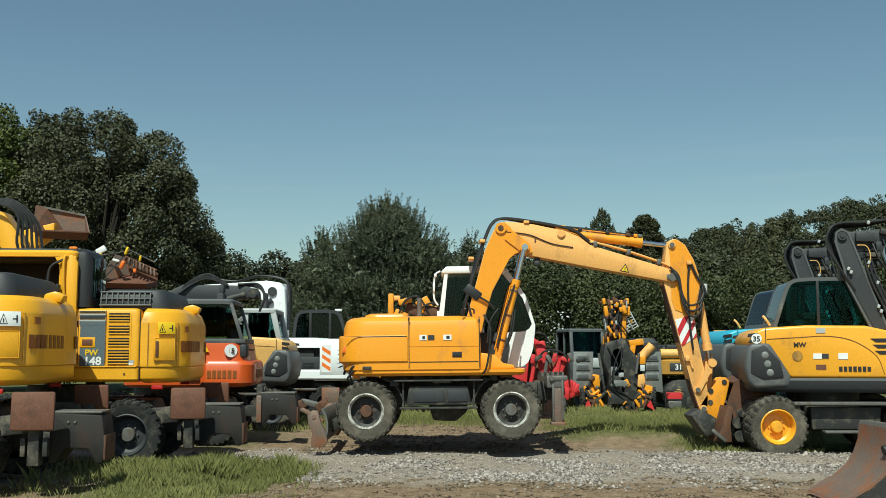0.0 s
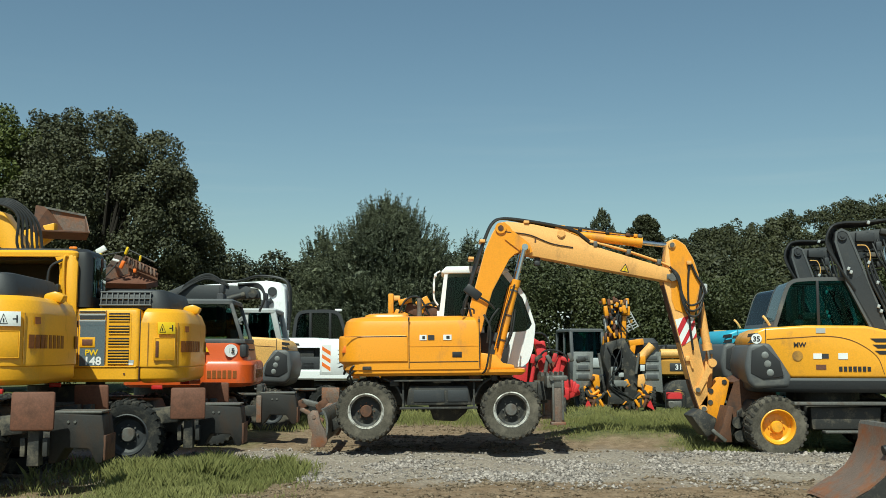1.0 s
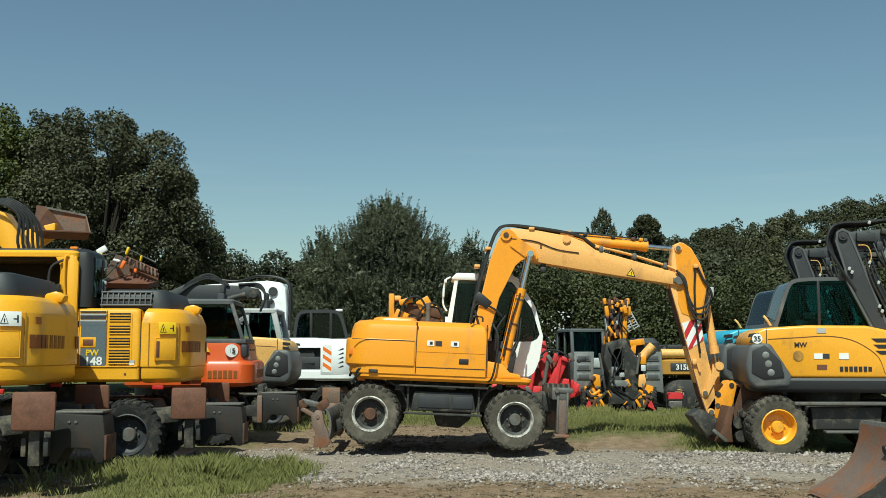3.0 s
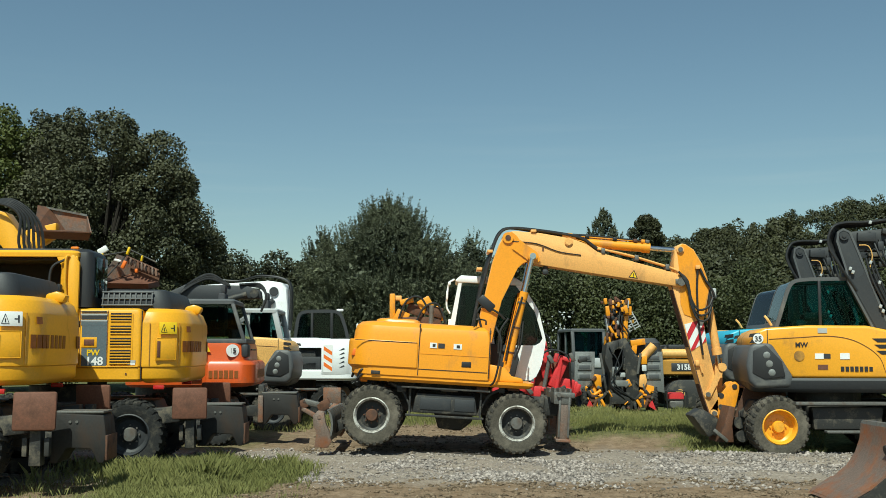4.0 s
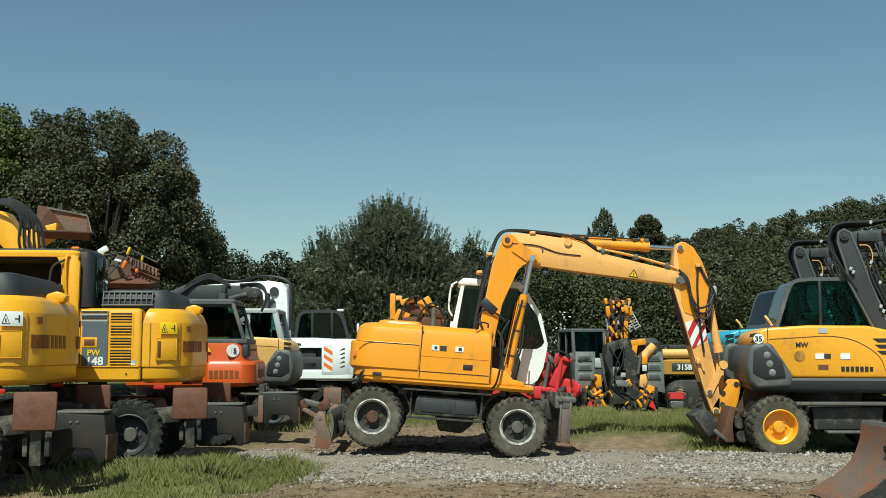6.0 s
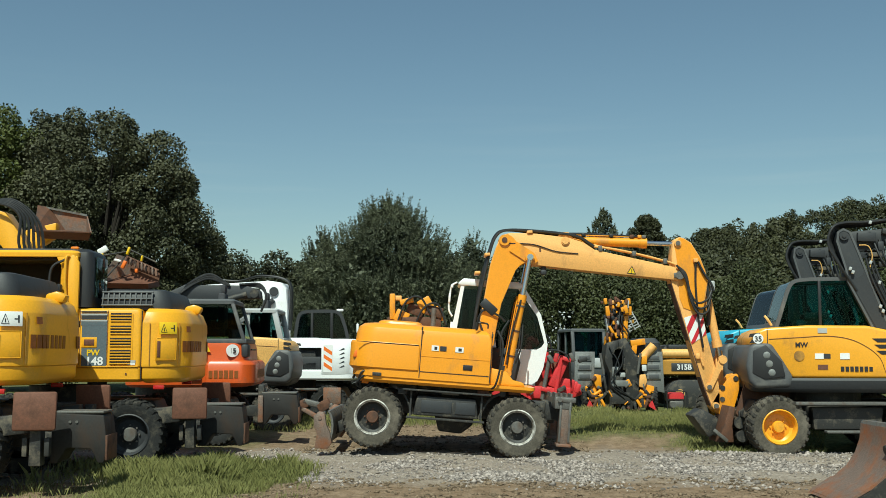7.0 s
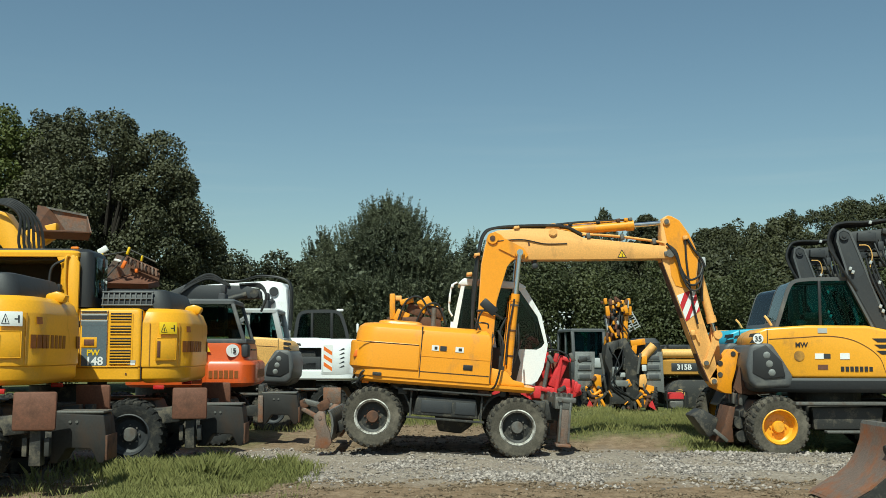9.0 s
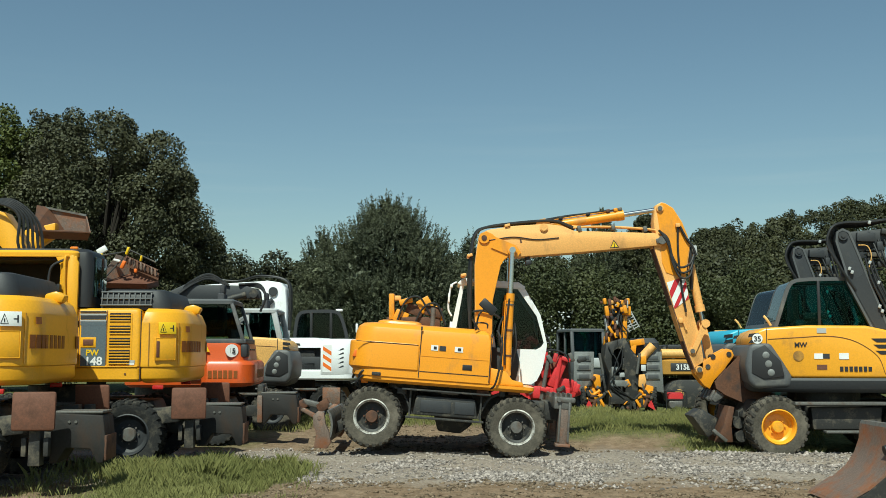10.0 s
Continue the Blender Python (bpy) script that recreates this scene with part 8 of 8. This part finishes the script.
def rake_bucket(root):
    """A rusty bucket lying mouth-up, its front edge a row of upright teeth on a bar, with stays and bright fittings."""
    part("side_plate", sheet(BM(), [(-0.276, 0.1, 0.276), (-0.08, 0.3, 0.22), (-0.09, 0.3, -0.09), (-0.42, -0.3, -0.31), (-0.52, -0.3, -0.30)]), "worn_rust", root)
    part("back_sheet", sheet(BM(), [(-0.09, 0.3, -0.09), (-0.08, 0.3, 0.20), (0.52, 0.3, -0.08), (0.50, 0.3, -0.30)]), "rust", root)
    part("belly", loft(BM(), [[(-0.55, -0.32, -0.31), (0.46, -0.32, -0.33), (0.44, -0.2, -0.42), (-0.50, -0.2, -0.40)], [(-0.09, 0.3, -0.09), (0.51, 0.3, -0.24), (0.51, 0.34, -0.34), (-0.09, 0.34, -0.30)]]), "mudplate", root)
    part("lip", rod(BM(), (-0.10, 0.12, 0.24), (0.54, 0.12, -0.04), 0.022, 10), "rust", root)
    for k in range(9):
        t = (k + 0.4) / 9
        x, z = -0.10 + 0.64 * t, 0.24 - 0.28 * t
        part("tooth", prism(BM(), [(x - 0.014, z + 0.02), (x + 0.018, z + 0.01), (x + 0.03, z - 0.12), (x + 0.008, z - 0.15), (x - 0.010, z - 0.11)], 0.06, 0.12, 0.005), "worn_rust" if k % 3 else "rust", root)
    for a, b in (((-0.56, -0.3, -0.30), (-0.54, -0.3, 0.20)), ((-0.54, -0.3, 0.20), (-0.02, 0.0, 0.33)), ((-0.42, -0.3, -0.28), (-0.10, 0.0, 0.22)), ((0.0, 0.05, 0.36), (0.50, 0.1, 0.12))):
        part("stay", rod(BM(), a, b, 0.016, 8), "chassis", root)
    for x, z, w, h, a, m_ in ((-0.50, 0.34, 0.20, 0.12, -30, "decal_white"), (-0.54, 0.24, 0.12, 0.10, 10, "decal_yellow"), (0.0, 0.33, 0.05, 0.16, 20, "decal_yellow"), (0.27, 0.18, 0.04, 0.12, 10, "decal_yellow"), (-0.08, 0.06, 0.07, 0.16, 25, "decal_orange"), (0.17, -0.06, 0.06, 0.08, 0, "decal_orange"), (-0.20, 0.14, 0.14, 0.05, 15, "decal_white"), (-0.50, -0.42, 0.10, 0.16, 0, "decal_orange")):
        part("fitting", box(BM(), (x, -0.1, z), (w, 0.08, h), 0.02, Matrix.Rotation(radians(a), 3, "Y")), m_, root)
    part("stick", prism(BM(), [(-0.9, -0.5), (-0.5, -0.28), (0.3, -0.34), (0.3, -0.46), (-0.5, -0.5), (-1.1, -2.2), (-1.3, -2.2)], -0.05, 0.15, 0.02), "chassis", root)


rake_bucket(tb)
# blade of a machine hidden behind the yellow compact one
bl = thing("dozer_blade", "rusty dozer blade leaning at the compact excavator's tail", "blade", pose(4.72, 18.55, 0.17))


def stray_blade(root):
    bm = BM()
    prism(bm, [(-0.02, 0.02), (0.26, 0.02), (0.24, 0.30), (0.30, 0.62), (0.20, 0.64), (0.10, 0.30)], -0.35, 0.30, 0.01)
    part("mouldboard", bm, "rust", root)
    bm = BM()
    prism(bm, [(-0.42, 0.46), (-0.24, 0.58), (0.02, 0.42), (-0.06, 0.16), (-0.16, 0.10)], -0.3, 0.35, 0.02)
    part("wing", bm, "chassis", root)
    for s in (-0.1, 0.2):
        bm = BM()
        box(bm, (0.02, s - 0.3, 0.14), (0.30, 0.06, 0.06), 0.01, Matrix.Rotation(radians(40), 3, "Y"))
        part("stay", bm, "dull_steel", root)
    for x, z in ((0.38, 0.35), (0.42, 0.12), (0.50, 0.50)):
        bm = BM()
        rod(bm, (x, -0.3, z), (x, 0.3, z), 0.10, 14)
        box(bm, (x + 0.08, 0, z + 0.1), (0.16, 0.5, 0.22), 0.03)
        part("linkage", bm, "chassis", root)


stray_blade(bl)
bm = BM()
box(bm, (0, 0, 0), (0.8, 0.04, 0.05), 0.008)
tagged(part("plank", bm, "peach", at=pose(7.9, 29.0, 2.30)), "pale wooden plank on the machine roof", "plank")

# pale litter of dry leaves and blossom caught in the shrubs
v, f = leaf_quads(np.column_stack([rng.normal(4.75, 0.40, 150), rng.normal(41.3, 0.25, 150), 1.5 + 1.9 * rng.random(150) ** 1.6]), 0.075)
soup("dry_blossom", v, f, M["silver"], "pale dry blossom caught in the shrubs", "blossom")
# ---------- gravel, clods and grass ----------
M["stone"] = material("pale_gravel_stone", (0.272, 0.232, 0.208), 0.85, spec=0.3, grain=0.15, grain_scale=25, bump=0.4, bump_scale=40, by_piece=0.55)
M["clod"] = material("brown_earth_clod", (0.17, 0.125, 0.085), 0.95, spec=0.1, grain=0.15, grain_scale=25, bump=0.4, bump_scale=40, by_piece=0.4)
OCTA = np.array([(1, 0, 0), (-1, 0, 0), (0, 1, 0), (0, -1, 0), (0, 0, 1), (0, 0, -1)], dtype=float)
OFACE = np.array([(0, 2, 4), (2, 1, 4), (1, 3, 4), (3, 0, 4), (2, 0, 5), (1, 2, 5), (3, 1, 5), (0, 3, 5)])


def stones(name, places, sizes, mat, label, category):
    """Angular little rocks half sunk into the ground."""
    n = len(places)
    v = OCTA[None] * (0.6 + 0.7 * rng.random((n, 6, 1))) + 0.25 * rng.normal(size=(n, 6, 3))
    a = rng.random(n) * 6.2832
    c, s = np.cos(a), np.sin(a)
    rot = np.stack([np.stack([c, -s, 0 * c], 1), np.stack([s, c, 0 * c], 1), np.stack([0 * c, 0 * c, 1 + 0 * c], 1)], 1)
    v = np.einsum("nij,nkj->nki", rot, v) * np.array([1.0, 0.8, 0.6]) * sizes[:, None, None]
    z = np.array([ground_z(x, y) for x, y in places])
    v += np.column_stack([places, z + sizes * 0.15])[:, None, :]
    f = (OFACE[None] + 6 * np.arange(n)[:, None, None]).reshape(-1, 3)
    soup(name, v.reshape(-1, 3), f, M[mat], label, category)


def scatter():
    # the gravel track: dense, with drifts of larger pale stones
    pts, sz = [], []
    while len(pts) < 19000:
        y = rng.uniform(13.4, 19.0)
        x = rng.uniform(-0.46, 0.46) * y
        w = fbm(x, y, 1.1, 2.0)
        band = math.exp(-((y - 14.9 - 0.10 * x) / 0.55) ** 2) * 1.2 + math.exp(-((y - 16.2) / 0.9) ** 2) * 0.8 + 0.28
        if x > 3.2:
            band += 1.2 * math.exp(-((y - 16.9) / 0.35) ** 2)
        if x < -2.4 and y < 16.4:
            band *= 0.1
        if y > 18.2 or y < 14.2:
            band *= 0.35
        if rng.random() < band * max(0.06, 0.28 + 1.5 * w):
            pts.append((x, y))
            sz.append(0.010 + 0.026 * rng.random() ** 2 + (0.032 * rng.random() if w > 0.12 and rng.random() < 0.35 else 0))
    stones("gravel", np.array(pts), np.array(sz), "stone", "loose pale grey gravel on the dirt track", "gravel")
    pts, sz = [], []
    while len(pts) < 9000:
        y = rng.uniform(12.0, 24.0)
        x = rng.uniform(-0.40, 0.44) * y
        if x < -2.6 or (y > 14.6 and y < 18.4) or (x > 2.6 and y > 18.6):
            continue
        if rng.random() < 0.35 + 0.9 * fbm(x, y, 0.7, 4.0):
            pts.append((x, y))
            sz.append(0.008 + 0.035 * rng.random() ** 3)
    stones("earth_clods", np.array(pts), np.array(sz), "clod", "crumbled brown earth on the yard", "earth")
    # grass: tufts of bent blades
    V, n = [], 0

    def tufts(count, inside, h0, h1):
        nonlocal n
        made = 0
        while made < count:
            x, y, dens, hk = inside()
            if rng.random() > dens:
                continue
            z = ground_z(x, y)
            h = (h0 + (h1 - h0) * rng.random()) * hk
            a = rng.random() * 6.2832
            lean = h * (0.15 + 0.5 * rng.random())
            dx, dy = math.cos(a) * lean, math.sin(a) * lean
            b = rng.random() * 6.2832
            wx, wy = math.cos(b) * 0.0024, math.sin(b) * 0.0024
            V.extend([(x - wx, y - wy, z - 0.01), (x + wx, y + wy, z - 0.01), (x + wx * 0.8 + dx * 0.35, y + wy * 0.8 + dy * 0.35, z + h * 0.6), (x + dx, y + dy, z + h)])
            made += 1
        n += made

    def verge():
        y = rng.uniform(12.0, 17.0)
        x = rng.uniform(-5.6, -1.7)
        edge = -1.95 - 0.45 * max(0, 14.2 - y) + 0.35 * fbm(x, y, 0.8, 1.0)
        d = 1.0 if x < edge - 0.4 else 0.35 if x < edge else 0.02
        d *= 1 - smooth_step(15.2, 16.4, y)
        k = 0.5 + 0.9 * max(0, fbm(x, y, 0.6, 6.0) + 0.35)
        if x < -4.15 - 0.25 * (y - 13) + 0.3 * fbm(x, y, 0.5, 2.0):
            d *= 0.05
        return x, y, d * (0.4 + max(0, fbm(x, y, 0.35, 9.0) + 0.4)), (0.7 * k if y < 13.6 else k) + (0.5 if y > 14.0 and x < -2.8 else 0)

    def bank():
        y = rng.uniform(17.0, 27.5)
        x = rng.uniform(1.6, 0.36 * y)
        d = smooth_step(1.9, 3.0, x + 0.6 * fbm(x, y, 1.0, 3.0)) * smooth_step(19.6, 21.0, y + 0.5 * fbm(x, y, 0.9, 8.0))
        d = max(d, 0.8 * smooth_step(4.0, 4.6, x + 0.5 * fbm(x, y, 0.6, 5.0)) * smooth_step(17.2, 17.7, y + 0.3 * fbm(x, y, 0.5, 2.0)))
        return x, y, d, 0.5 + 0.9 * max(0, fbm(x, y, 0.7, 6.0) + 0.35)

    def back():
        y = rng.uniform(23, 29)
        x = rng.uniform(-5.5, 2.0)
        return x, y, 0.9 if y > 25 or x < -2.4 else 0.2, 0.9

    tufts(46000, verge, 0.025, 0.18)
    tufts(34000, bank, 0.03, 0.13)
    tufts(8000, back, 0.08, 0.2)
    f = np.array([(0, 1, 2, 3)])[None] + 4 * np.arange(n)[:, None, None]
    soup("grass", np.array(V), f.reshape(-1, 4), M["grass"], "tufted green grass along the yard's edges", "grass")


scatter()


def motions():
    main_motion()


motions()
